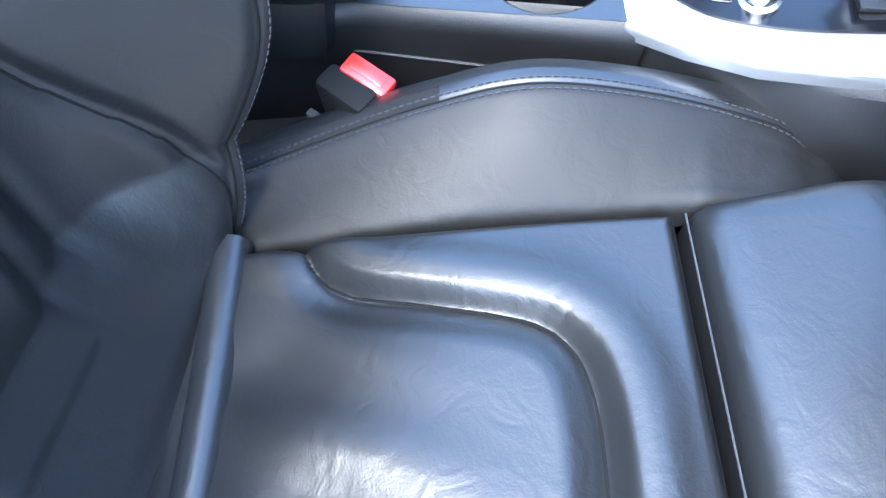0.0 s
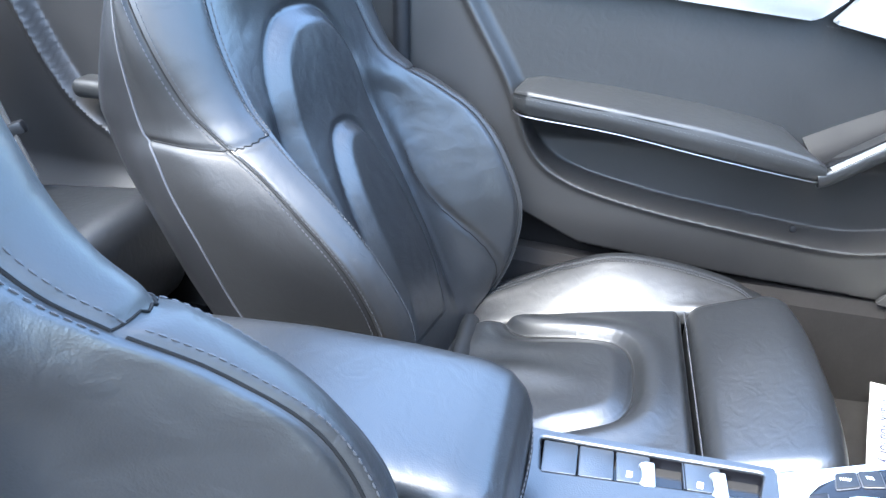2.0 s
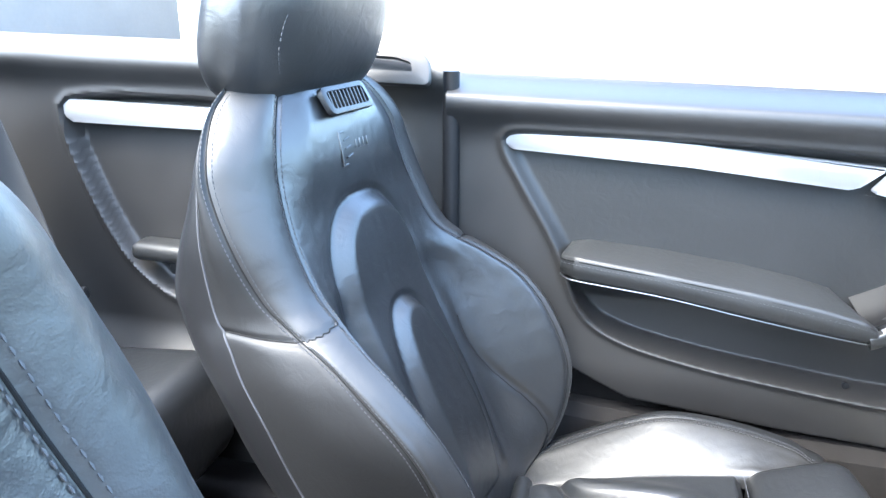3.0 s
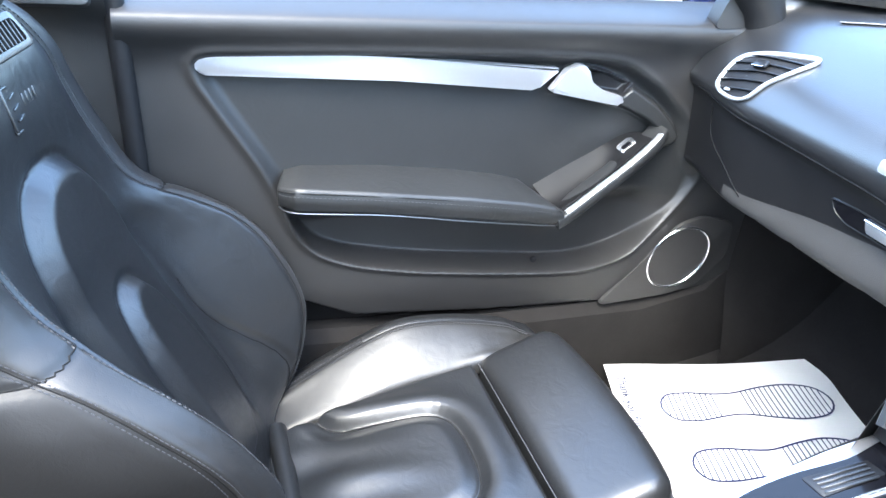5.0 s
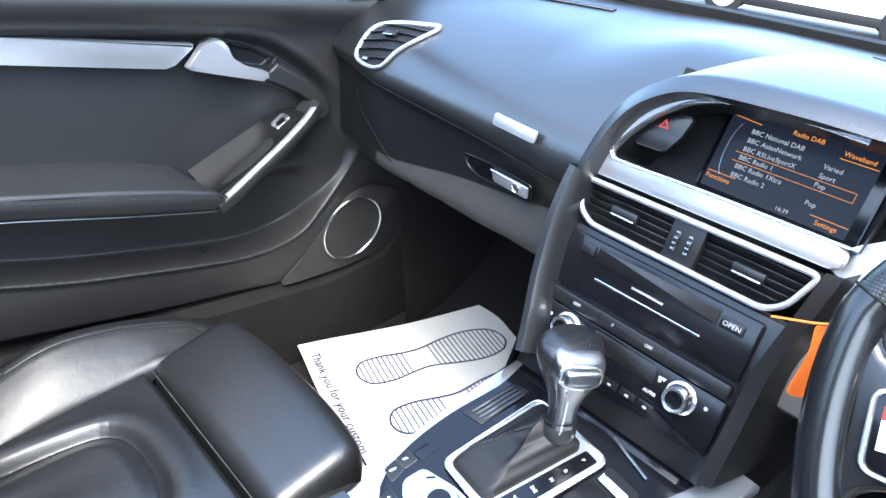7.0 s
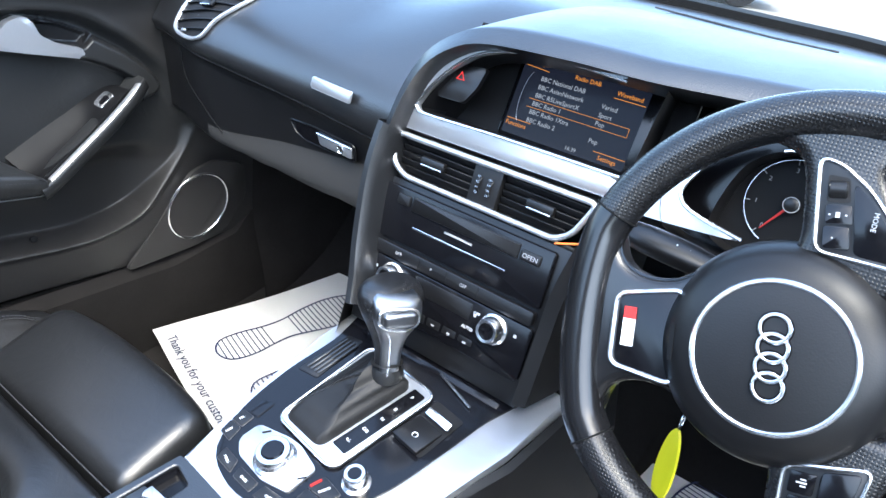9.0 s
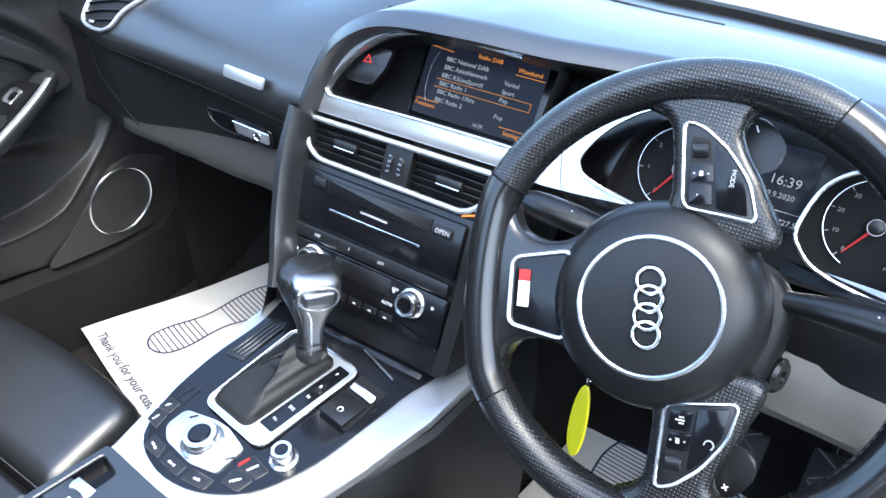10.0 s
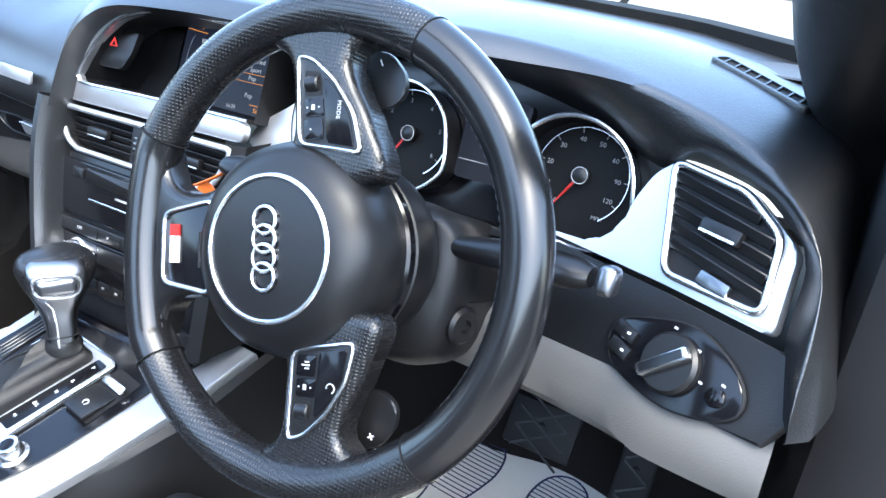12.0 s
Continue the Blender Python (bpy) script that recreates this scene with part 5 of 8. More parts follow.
# lever with leather knob and a satin metal face towards the driver
lever = thing("gear_selector", "gear selector with a perforated leather knob and satin metal stem", "gear selector", at=(-0.010, 0.584, 0.598))
secs = []
for h, rx, ry, ox, oy in ((-0.012, 0.013, 0.015, 0, 0), (0.010, 0.013, 0.016, 0, 0.001), (0.026, 0.0140, 0.020, -0.001, 0.002), (0.040, 0.019, 0.027, -0.003, 0.005), (0.052, 0.0245, 0.034, -0.005, 0.007), (0.064, 0.0285, 0.040, -0.007, 0.008), (0.076, 0.0290, 0.042, -0.008, 0.008), (0.086, 0.0250, 0.037, -0.009, 0.008), (0.092, 0.017, 0.026, -0.009, 0.008), (0.0945, 0.006, 0.010, -0.009, 0.008)):
    secs.append([(h * -0.12 + ox + rx * math.copysign(abs(math.cos(a)) ** 0.85, math.cos(a)), h * 0.10 + oy + ry * math.copysign(abs(math.sin(a)) ** 0.85, math.sin(a)), h - 0.10 * (oy + ry * math.sin(a)) * sstep(h, 0.03, 0.08)) for a in (math.tau * k / 32 for k in range(32))])
fine = [np.stack([smooth_path([tuple(s[k]) for s in secs], 34) for k in range(32)], 1)[i] for i in range(34)]
part("knob", g_loft([[tuple(v) for v in s] for s in fine]), M_PERF, lever, "black perforated leather knob", angle=70)
LEV_N, LEV_T = Vector((0.86, -0.51, 0)), Vector((0.51, 0.86, 0))
face = []
for h, off, w, th in ((-0.014, 0.006, 0.0115, 0.009), (0.004, 0.006, 0.0120, 0.009), (0.022, 0.006, 0.0130, 0.010), (0.038, 0.008, 0.0165, 0.012), (0.052, 0.012, 0.0225, 0.014), (0.064, 0.014, 0.0270, 0.0150), (0.076, 0.013, 0.0285, 0.0145), (0.084, 0.010, 0.0270, 0.012), (0.0885, 0.006, 0.0225, 0.008)):
    ring = []
    for k in range(24):
        a = math.tau * k / 24
        c, d = math.cos(a), math.sin(a)
        v = LEV_T * (w * math.copysign(abs(c) ** 0.6, c)) + LEV_N * (off + th * math.copysign(abs(d) ** 0.6, d))
        ring.append((v.x - 0.10 * h, v.y + 0.10 * h, h - 0.10 * v.y * float(sstep(h, 0.03, 0.08))))
    face.append(ring)
face = [np.stack([smooth_path([tuple(s[k]) for s in face], 30) for k in range(24)], 1)[i] for i in range(30)]
part("stem_face", g_loft([[tuple(v) for v in s] for s in face]), M_SATIN_METAL, lever, "satin metal stem facing the driver", angle=60)
lip_ = []
for a in np.linspace(0, math.tau, 40)[:-1]:
    c, d = math.cos(a), math.sin(a)
    h = 0.066 + 0.0115 * math.copysign(abs(d) ** 0.7, d)
    v = LEV_T * (0.0225 * math.copysign(abs(c) ** 0.7, c)) + LEV_N * (0.0285 - 0.0035 * abs(c) - 0.10 * max(0, h - 0.070))
    lip_.append((v.x - 0.10 * h, v.y + 0.10 * h, h - 0.10 * v.y))
part("button_lip", g_tube(lip_, 0.0022, 8, closed=True), M_CHROME, lever, "bright lip round the lever button")
bh = 0.066
bc = LEV_N * 0.0275
part("lever_button", g_box(basis((bc.x - 0.10 * bh, bc.y + 0.10 * bh, bh - 0.10 * bc.y), LEV_T, (-0.10, 0.08, 0.98)), 0.038, 0.017, 0.012, 0.005, 4), M_SATIN_METAL, lever, "satin lever button")
part("stem_ridge", g_tube([tuple(LEV_N * o + LEV_T * t + Vector((-0.10 * h, 0.10 * h, h))) for h, o, t in ((-0.012, 0.0152, -0.004), (0.02, 0.0162, -0.004), (0.040, 0.0200, -0.006), (0.052, 0.0255, -0.012))], 0.0016, 8), M_CHROME, lever)
part("collar", g_lathe([(0.019, -0.020), (0.0205, -0.012), (0.0165, -0.004)], pose(0, 0, 0), 24), M_LEATHER, lever)
# small vent grille beside the gate
grille = part("grille", g_plate(round_poly([con(-0.115, 0.550), con(-0.086, 0.553), con(-0.082, 0.626), con(-0.104, 0.623)], 0.003), F_CON @ pose(0, 0, 0.003), 0.0016, 0.0005), M_SATIN_BLACK, console, "black slotted grille")
for k in range(4):
    a, b = con(-0.108 + 0.0065 * k, 0.557), con(-0.099 + 0.0055 * k, 0.618)
    m = (Vector(a) + Vector(b)) / 2
    part("grille_bar", g_box(F_CON @ pose(m.x, m.y, 0.0055, 0, 0, -7), 0.0026, 0.062, 0.002, 0.0006, 1), M_DASH, grille)
# rotary controller on its silver plate, keys around it
PLATE = round_poly([con(-0.074, 0.432), con(-0.090, 0.445), con(-0.087, 0.470), con(-0.046, 0.478), (-0.036 + 0.008, (0.478 - 0.39) * 1.036), con(0.006, 0.468), con(0.002, 0.432), con(-0.031, 0.426)], 0.005)
plate = part("controller_plate", g_plate(PLATE, F_CON @ pose(0, 0, 0.003), 0.003, 0.001), M_SILVER, console, "silver plate of the rotary controller")
m = F_CON @ pose(*con(-0.036, 0.450), 0.006)
kn = part("controller", g_lathe([(0.0235, 0), (0.0235, 0.005), (0.020, 0.007), (0.0195, 0.016), (0.0175, 0.0185), (0.0125, 0.0188)], m, 40), M_CHROME, plate, "ridged chrome rotary controller")
part("controller_cap", g_lathe([(0.0125, 0.0186), (0.011, 0.0205), (0, 0.0212)], m, 30), M_GLOSS, kn)
for (x, y), a in ((con(-0.072, 0.468), 50), (con(0.002, 0.452), 50)):
    part("plate_mark", g_box(F_CON @ pose(x, y, 0.0062, 0, 0, a), 0.010, 0.0022, 0.0006), M_RUBBER, plate)
MENU_KEYS = (("NAV", ((-0.116, 0.440), (-0.118, 0.4555), (-0.101, 0.455), (-0.098, 0.437)), 78),
        ("TEL", ((-0.1185, 0.457), (-0.119, 0.473), (-0.101, 0.473), (-0.101, 0.457)), 78),
        ("MENU", ((-0.091, 0.416), (-0.094, 0.430), (-0.070, 0.427), (-0.065, 0.413)), -20),
        ("BACK", ((-0.059, 0.412), (-0.062, 0.424), (-0.031, 0.422), (-0.031, 0.410)), -5),
        ("CAR", ((-0.025, 0.410), (-0.023, 0.424), (0.006, 0.426), (0.005, 0.413)), 8),
        ("MEDIA", ((0.0135, 0.429), (0.014, 0.4475), (0.040, 0.447), (0.036, 0.430)), 50),
        ("RADIO", ((0.014, 0.4495), (0.019, 0.468), (0.047, 0.463), (0.042, 0.4495)), 60))
for word, quad, turn in MENU_KEYS:
    q = [con(x, y) for x, y in quad]
    u, v = sum(a for a, b in q) / 4, sum(b for a, b in q) / 4
    key = part("menu_key", g_plate(round_poly(q[::-1], 0.002, 3), F_CON @ pose(0, 0, 0.0030), 0.0026, 0.0008), M_SATIN_BLACK, console)
    part("key_edge", g_tube(on(F_CON, round_poly(q[::-1], 0.002, 3), 0.0040), 0.0006, 5, closed=True), M_PIPING, key)
    part("key_text", text_bm(word, 0.0042, F_CON @ pose(u, v - 0.001, 0.0058, 0, 0, turn), 0.0001, "CENTER"), M_WHITE_PRINT, key)
part("blank_key", g_plate(round_poly([con(-0.1125, 0.4745), con(-0.097, 0.4745), con(-0.096, 0.499), con(-0.111, 0.495)], 0.002, 3), F_CON @ pose(0, 0, 0.0030), 0.0018, 0.0006), M_GLOSS, console)
u, v = con(0.0175, 0.457)
part("lit_mark", g_box(F_CON @ pose(u, v, 0.0058, 0, 0, 70), 0.013, 0.0032, 0.0006), M_LIT_RED, console, "red lit key mark")
m = F_CON @ pose(*con(0.050, 0.482), 0.003)
vk = part("volume_knob", g_lathe([(0.0155, 0), (0.0155, 0.003), (0.0125, 0.005), (0.012, 0.017), (0.0105, 0.019), (0.0075, 0.0188)], m, 32), M_CHROME, console, "chrome volume knob")
part("knob_cap", g_lathe([(0.0078, 0.0186), (0, 0.0180)], m, 20), M_GLOSS, vk)
# parking brake switch in its recess
EPB = round_poly([con(0.040, 0.546), con(0.083, 0.541), con(0.092, 0.604), con(0.050, 0.610)], 0.004)
part("brake_recess", g_plate(EPB, F_CON @ pose(0, 0, 0.0032), 0.0012), M_RUBBER, console)
u, v = con(0.062, 0.562)
part("brake_switch", g_box(F_CON @ pose(u, v, 0.006, -8, 0, -8), 0.038, 0.040, 0.006, 0.002), M_SATIN_BLACK, console, "black parking brake switch")
u, v = con(0.070, 0.588)
part("brake_lever", g_box(F_CON @ pose(u, v, 0.010, 20, 0, -8), 0.036, 0.010, 0.006, 0.002), M_CHROME, console, "chrome parking brake lip")
u, v = con(0.062, 0.562)
part("brake_mark", g_tube([F_CON @ Vector((u + 0.0032 * math.cos(a), v - 0.004 + 0.0032 * math.sin(a), 0.0095)) for a in np.linspace(0, math.tau, 20)[:-1]], 0.0006, 5, closed=True), M_WHITE_PRINT, console)
# ashtray lid before the stack with a bright edge
part("tray_lid", g_box(F_CON @ pose(0.01, con(0, 0.672)[1], 0.002), 0.20, 0.07, 0.006, 0.003), M_GLOSS, console)
part("lid_edge", g_tube([F_CON @ Vector((*con(0.030, 0.640), 0.007)), F_CON @ Vector((*con(0.086, 0.622), 0.007))], 0.0017, 6), M_CHROME, console)

# ---- armrest ----
armrest = thing("armrest", "padded black leather armrest over the console box", "armrest", at=(-0.035, 0.02, 0.50))
secs = []
for y, w, top, low in ((-0.20, 0.072, 0.055, 0.0), (-0.17, 0.086, 0.080, -0.02), (-0.05, 0.090, 0.086, -0.02), (0.05, 0.089, 0.086, -0.02), (0.115, 0.087, 0.083, -0.02), (0.138, 0.083, 0.077, -0.018), (0.152, 0.077, 0.064, -0.012), (0.160, 0.070, 0.045, 0.0), (0.162, 0.064, 0.028, 0.012)):
    out = []
    for k in range(48):
        a = math.tau * k / 48
        c, s = math.cos(a), math.sin(a)
        mid = (top + low) / 2
        out.append((w * math.copysign(abs(c) ** 0.32, c) + 0.04 * (-0.10 * y), y, mid + (top - low) / 2 * math.copysign(abs(s) ** 0.38, s)))
    secs.append(out)
fine = []
ctrl = np.array(secs)
for t in np.linspace(0, len(secs) - 1, 40):
    i = min(int(t), len(secs) - 2)
    fine.append([tuple(v) for v in ctrl[i] + (ctrl[i + 1] - ctrl[i]) * (t - i)])
part("armrest_pad", g_loft(fine), M_LEATHER, armrest, "smooth leather lid", angle=60)
loop = [(0.089, -0.17, 0.034), (0.091, 0.05, 0.034), (0.088, 0.118, 0.032), (0.076, 0.152, 0.030), (0.0, 0.1635, 0.029), (-0.07, 0.156, 0.030), (-0.088, 0.118, 0.032)]
loop = smooth_path(loop, 70)
part("armrest_seam", g_tube(loop, 0.0018, 6), M_SEAM, armrest)
part("armrest_stitching", dashes([(x * 1.004, y + 0.0008, z + 0.006) for x, y, z in loop], 0.0042, 0.0022, 0.0008), M_THREAD, armrest)
part("armrest_base", g_box(pose(0.0, -0.03, -0.045), 0.15, 0.34, 0.09, 0.02), M_PLASTIC, armrest)

# ---- driver's belt buckle ----
buckle = thing("belt_buckle", "black seat belt buckle with a red release button", "belt buckle", at=(0.075, 0.19, 0.44))
part("buckle_body", g_box(basis((0.005, -0.012, -0.028), (0.6, 0.75, 0.0), (0.2, -0.1, 1.0)), 0.050, 0.075, 0.026, 0.006), M_SEAM, buckle)
part("release_button", g_box(basis((0.0, 0.0, 0.008), (0.55, 0.82, -0.1), (-0.75, 0.5, 0.2)), 0.044, 0.020, 0.010, 0.003), M_RED, buckle, "red release button")
part("button_dent", g_box(basis((0.0, 0.0, 0.0128), (0.55, 0.82, -0.1), (-0.75, 0.5, 0.2)), 0.032, 0.010, 0.002, 0.0008), M_RED, buckle)
part("buckle_strap", g_box(basis((-0.01, -0.03, -0.10), (0.6, 0.75, 0.0), (0.2, -0.1, 1.0)), 0.04, 0.10, 0.008, 0.002), M_BELT, buckle)


# ---- steering wheel (turned a quarter to the right) ----
steer = thing("steering_wheel", "flat-bottomed black leather steering wheel turned a quarter", "steering wheel", at=(0.3736, 0.540, 0.8363))
FW = F_WHEEL.copy()
FW.translation = (0, 0, 0)
FW = FW @ pose(0, 0, 0, 0, 0, -75)
R = 0.162


def rim_point(a):
    """The rim's middle line; flat at the wheel's own bottom."""
    x, y = R * math.cos(a), R * math.sin(a)
    flat = -R * 0.90
    if y < flat:
        y = flat - (flat - y) * 0.5
    return Vector((x, y, 0))


def rim_arc(a0, a1, n, rad, mat, label):
    pts = [FW @ rim_point(a) for a in np.linspace(radians(a0), radians(a1), n)]
    angs = [a0 + (a1 - a0) * i / (n - 1) for i in range(n)]
    # thumb rests swell the rim above and beside the side spokes
    rs = [rad * (1 + 0.07 * math.exp(-(((a if a < 200 else a - 360) - 28) / 16) ** 2) + 0.07 * math.exp(-((a - 152) / 16) ** 2)) for a in angs]
    part("rim", g_tube(pts, rs, 24, flat=1.10, up=tuple(FW.to_3x3() @ Vector((0, 0, 1)))), mat, steer, label)


rim_arc(-57, 35, 44, 0.0162, M_PERF_WHEEL, "perforated leather rim section")
rim_arc(35, 145, 48, 0.0164, M_WHEEL, "smooth worn leather rim section")
rim_arc(145, 239, 44, 0.0162, M_PERF_WHEEL, "perforated leather rim section")
rim_arc(239, 303, 30, 0.0164, M_WHEEL, "smooth worn leather rim section")
for a in (-57, 35, 145, 239):
    c, d = rim_point(radians(a)), rim_point(radians(a + 1))
    t = (d - c).normalized()
    part("rim_seam", g_tube([FW @ (c + (Vector((0, 0, 1)) * math.sin(k) * 1.10 + t.cross(Vector((0, 0, 1))) * math.cos(k)) * 0.0172) for k in np.linspace(0, math.tau, 28)[:-1]], 0.0008, 5, closed=True), M_SEAM, steer)
# sewn joint along the rim's inner side
for a0, a1 in ((40, 140), (244, 298)):
    joint = []
    for a in np.linspace(radians(a0), radians(a1), 40):
        q = rim_point(a)
        joint.append(FW @ (q * (1 - 0.0160 / q.length) + Vector((0, 0, 0.0040))))
    part("rim_stitching", dashes(joint, 0.0040, 0.0026, 0.0007), M_THREAD, steer)


def g_pad(outline, m, z0, z1, r, steps=5):
    """A padded plate whose upper edge is rolled over."""
    rings = [[m @ Vector((x, y, z0)) for x, y in outline]]
    for k in range(steps + 1):
        a = math.pi / 2 * k / steps
        rings.append([m @ Vector((x, y, z1 - r + r * math.sin(a))) for x, y in offset_poly(outline, -r * (1 - math.cos(a)))])
    return g_loft(rings)


# hub: domed airbag cover with a chrome ring, a gloss gap ring and the rear cover
FH = FW @ pose(0.002, -0.017, 0)
hub = part("airbag_cover", g_lathe([(0.0740, -0.040), (0.0775, -0.034), (0.0790, -0.020), (0.0780, -0.006), (0.0735, 0.008), (0.0655, 0.0165), (0.0565, 0.0212), (0.0510, 0.0224), (0.0500, 0.0205), (0.0488, 0.0222), (0.03, 0.0238), (0, 0.0242)], FH, 80), M_AIRBAG, steer, "domed black airbag cover")
part("hub_ring", g_tube([FH @ Vector((0.0500 * math.cos(a), 0.0500 * math.sin(a), 0.0224)) for a in np.linspace(0, math.tau, 72)[:-1]], 0.0019, 8, closed=True), M_CHROME, steer, "chrome ring on the airbag cover")
for k in range(4):
    cx = -0.0192 + 0.0128 * k
    ring = [FH @ Vector((cx + 0.0093 * math.cos(a), 0.0005 + 0.0093 * math.sin(a), 0.0258)) for a in np.linspace(0, math.tau, 40)[:-1]]
    part("badge_ring", g_tube(ring, 0.00135, 8, closed=True), M_CHROME, steer)
    foot = [FH @ Vector((cx + 0.0093 * math.cos(a), 0.0005 + 0.0093 * math.sin(a), 0.0240)) for a in np.linspace(0, math.tau, 40)[:-1]]
    part("badge_seat", g_tube(foot, 0.0022, 6, closed=True), M_GLOSS, steer)
part("hub_gap", g_lathe([(0.0735, -0.052), (0.0765, -0.050), (0.0765, -0.042), (0.0740, -0.040)], FH, 64), M_GLOSS, steer, "gloss black ring behind the airbag cover")
part("hub_rear", g_lathe([(0.066, -0.100), (0.0735, -0.092), (0.0770, -0.074), (0.0765, -0.054), (0.0735, -0.052)], FH, 64), M_AIRBAG, steer)
part("word_bar", g_box(FH @ pose(0.002, -0.0655, 0.0170, 24, 0, 0), 0.026, 0.0036, 0.0005), M_PLASTIC, steer)


def mirrored(pts, s):
    return pts if s > 0 else [(-x, y) for x, y in pts[::-1]]


def legend(bars, at, h, parent):
    """A printed symbol as a few fine bars: x, y, width, height."""
    part("key_mark", merge(*[g_box(FW @ pose(at[0] + x, at[1] + y, h), w, d, 0.0003) for x, y, w, d in bars]), M_GREY_PRINT, parent)


for s in (-1, 1):
    arm = smooth_path(mirrored([(0.046, -0.011), (0.085, -0.0115), (0.122, -0.014), (0.137, -0.021), (0.147, -0.040), (0.157, -0.042), (0.164, 0.0), (0.156, 0.050), (0.148, 0.054), (0.140, 0.043), (0.128, 0.034), (0.110, 0.039), (0.084, 0.052), (0.046, 0.060)], s), 72, closed=True)
    sp = part("spoke", g_pad([tuple(q) for q in arm], FW, -0.018, 0.0075, 0.0085), M_PERF_WHEEL, steer, "leather-covered spoke with a key cluster", 60)
    pad = round_poly(mirrored([(0.071, -0.002), (0.132, -0.005), (0.128, 0.008), (0.112, 0.026), (0.090, 0.041), (0.062, 0.048)], s), 0.007)
    cl = part("key_pad", g_plate(pad, FW @ pose(0, 0, 0.0060), 0.0030, 0.0006), M_SATIN_BLACK, sp)
    part("cluster_frame", g_tube(on(FW, pad, 0.0092), 0.0015, 8, closed=True), M_CHROME, sp, "chrome key frame")
    high_edge = [(x, y) for x, y in mirrored([(0.070, 0.0205), (0.116, 0.0165), (0.106, 0.027), (0.088, 0.038), (0.066, 0.043)], s)]
    part("key", g_plate(round_poly(high_edge, 0.004), FW @ pose(0, 0, 0.0088), 0.0012, 0.0005), M_GLOSS, cl)
    for x0, x1 in ((0.073, 0.0875), (0.089, 0.1015)):
        key = mirrored([(x0, 0.0025), (x1, 0.0015), (x1, 0.0165), (x0, 0.0180)], s)
        part("key", g_plate(round_poly(key, 0.0015), FW @ pose(0, 0, 0.0088), 0.0010, 0.0004), M_GLOSS, cl)
    part("roller_slot", g_plate(round_poly(mirrored([(0.103, 0.0015), (0.121, 0.001), (0.119, 0.0135), (0.103, 0.0155)], s), 0.002), FW @ pose(0, 0, 0.0088), 0.0006), M_RUBBER, cl)
    part("thumb_roller", g_lathe([(0.0050, -0.0055), (0.0060, -0.0045), (0.0060, 0.0045), (0.0050, 0.0055)], FW @ pose(s * 0.1115, 0.0075, 0.0075, 90, 0, 0), 20), M_SATIN_BLACK, cl)
    legend([(0, 0, 0.0012, 0.0065), (0.0022, 0.001, 0.0010, 0.0035), (-0.0022, 0.001, 0.0010, 0.0035)] if s > 0 else [(0, -0.002, 0.001, 0.001)], (s * 0.080, 0.0095), 0.0100, cl)
    legend([(0, 0, 0.0036, 0.0026), (0, 0.0048, 0.0010, 0.0012), (0, -0.0048, 0.0010, 0.0012)], (s * 0.095, 0.009), 0.0100, cl)
part("key_text", text_bm("MODE", 0.0044, FW @ pose(-0.092, 0.030, 0.0102, 0, 0, -6), 0.0001, "CENTER"), M_GREY_PRINT, steer)
part("key_mark", g_tube([FW @ Vector((0.094 + 0.0032 * math.cos(a), 0.030 + 0.0032 * math.sin(a), 0.0102)) for a in np.linspace(0.4, 4.8, 14)], 0.0005, 5), M_GREY_PRINT, steer)
low = smooth_path([(-0.050, -0.052), (-0.0400, -0.090), (-0.0400, -0.112), (-0.050, -0.128), (-0.074, -0.136), (-0.070, -0.146), (0.0, -0.156), (0.070, -0.146), (0.074, -0.136), (0.050, -0.128), (0.0400, -0.112), (0.0400, -0.090), (0.050, -0.052)], 72, closed=True)
sp = part("spoke", g_pad([tuple(q) for q in low], FW, -0.018, 0.0065, 0.0085), M_WHEEL, steer, "lower spoke with a small badge", 60)
pad = round_poly([(-0.033, -0.080), (-0.024, -0.128), (0.029, -0.128), (0.036, -0.080)], 0.008)
part("badge_plate", g_plate(pad, FW @ pose(0, 0, 0.0052), 0.0022, 0.0006), M_GLOSS, sp)
part("badge_frame", g_tube(on(FW, pad, 0.0078), 0.0018, 8, closed=True), M_CHROME, sp)
part("badge", g_box(FW @ pose(0.004, -0.1165, 0.0080), 0.020, 0.0090, 0.0012), M_BADGE_WHITE, sp, "white and red badge")
part("badge_red", g_box(FW @ pose(-0.0105, -0.1165, 0.0081), 0.0088, 0.0090, 0.0012), M_RED, sp)
for s in (-1, 1):
    flap = round_poly(mirrored([(0.098, 0.020), (0.100, 0.050), (0.108, 0.060), (0.122, 0.060), (0.140, 0.046), (0.142, 0.022)], s), 0.008)
    pd = part("shift_paddle", g_plate(flap, FW @ pose(0, 0, -0.032), 0.005, 0.0015), M_SATIN_BLACK, steer, "black shift paddle behind the spoke")
    for w, d in ((0.005, 0.001), (0.001, 0.005)):
        if s > 0 or w > d:
            part("paddle_mark", g_box(FW @ pose(s * 0.132, 0.040, -0.0269, 0, 0, 20), w, d, 0.0003), M_WHITE_PRINT, pd)

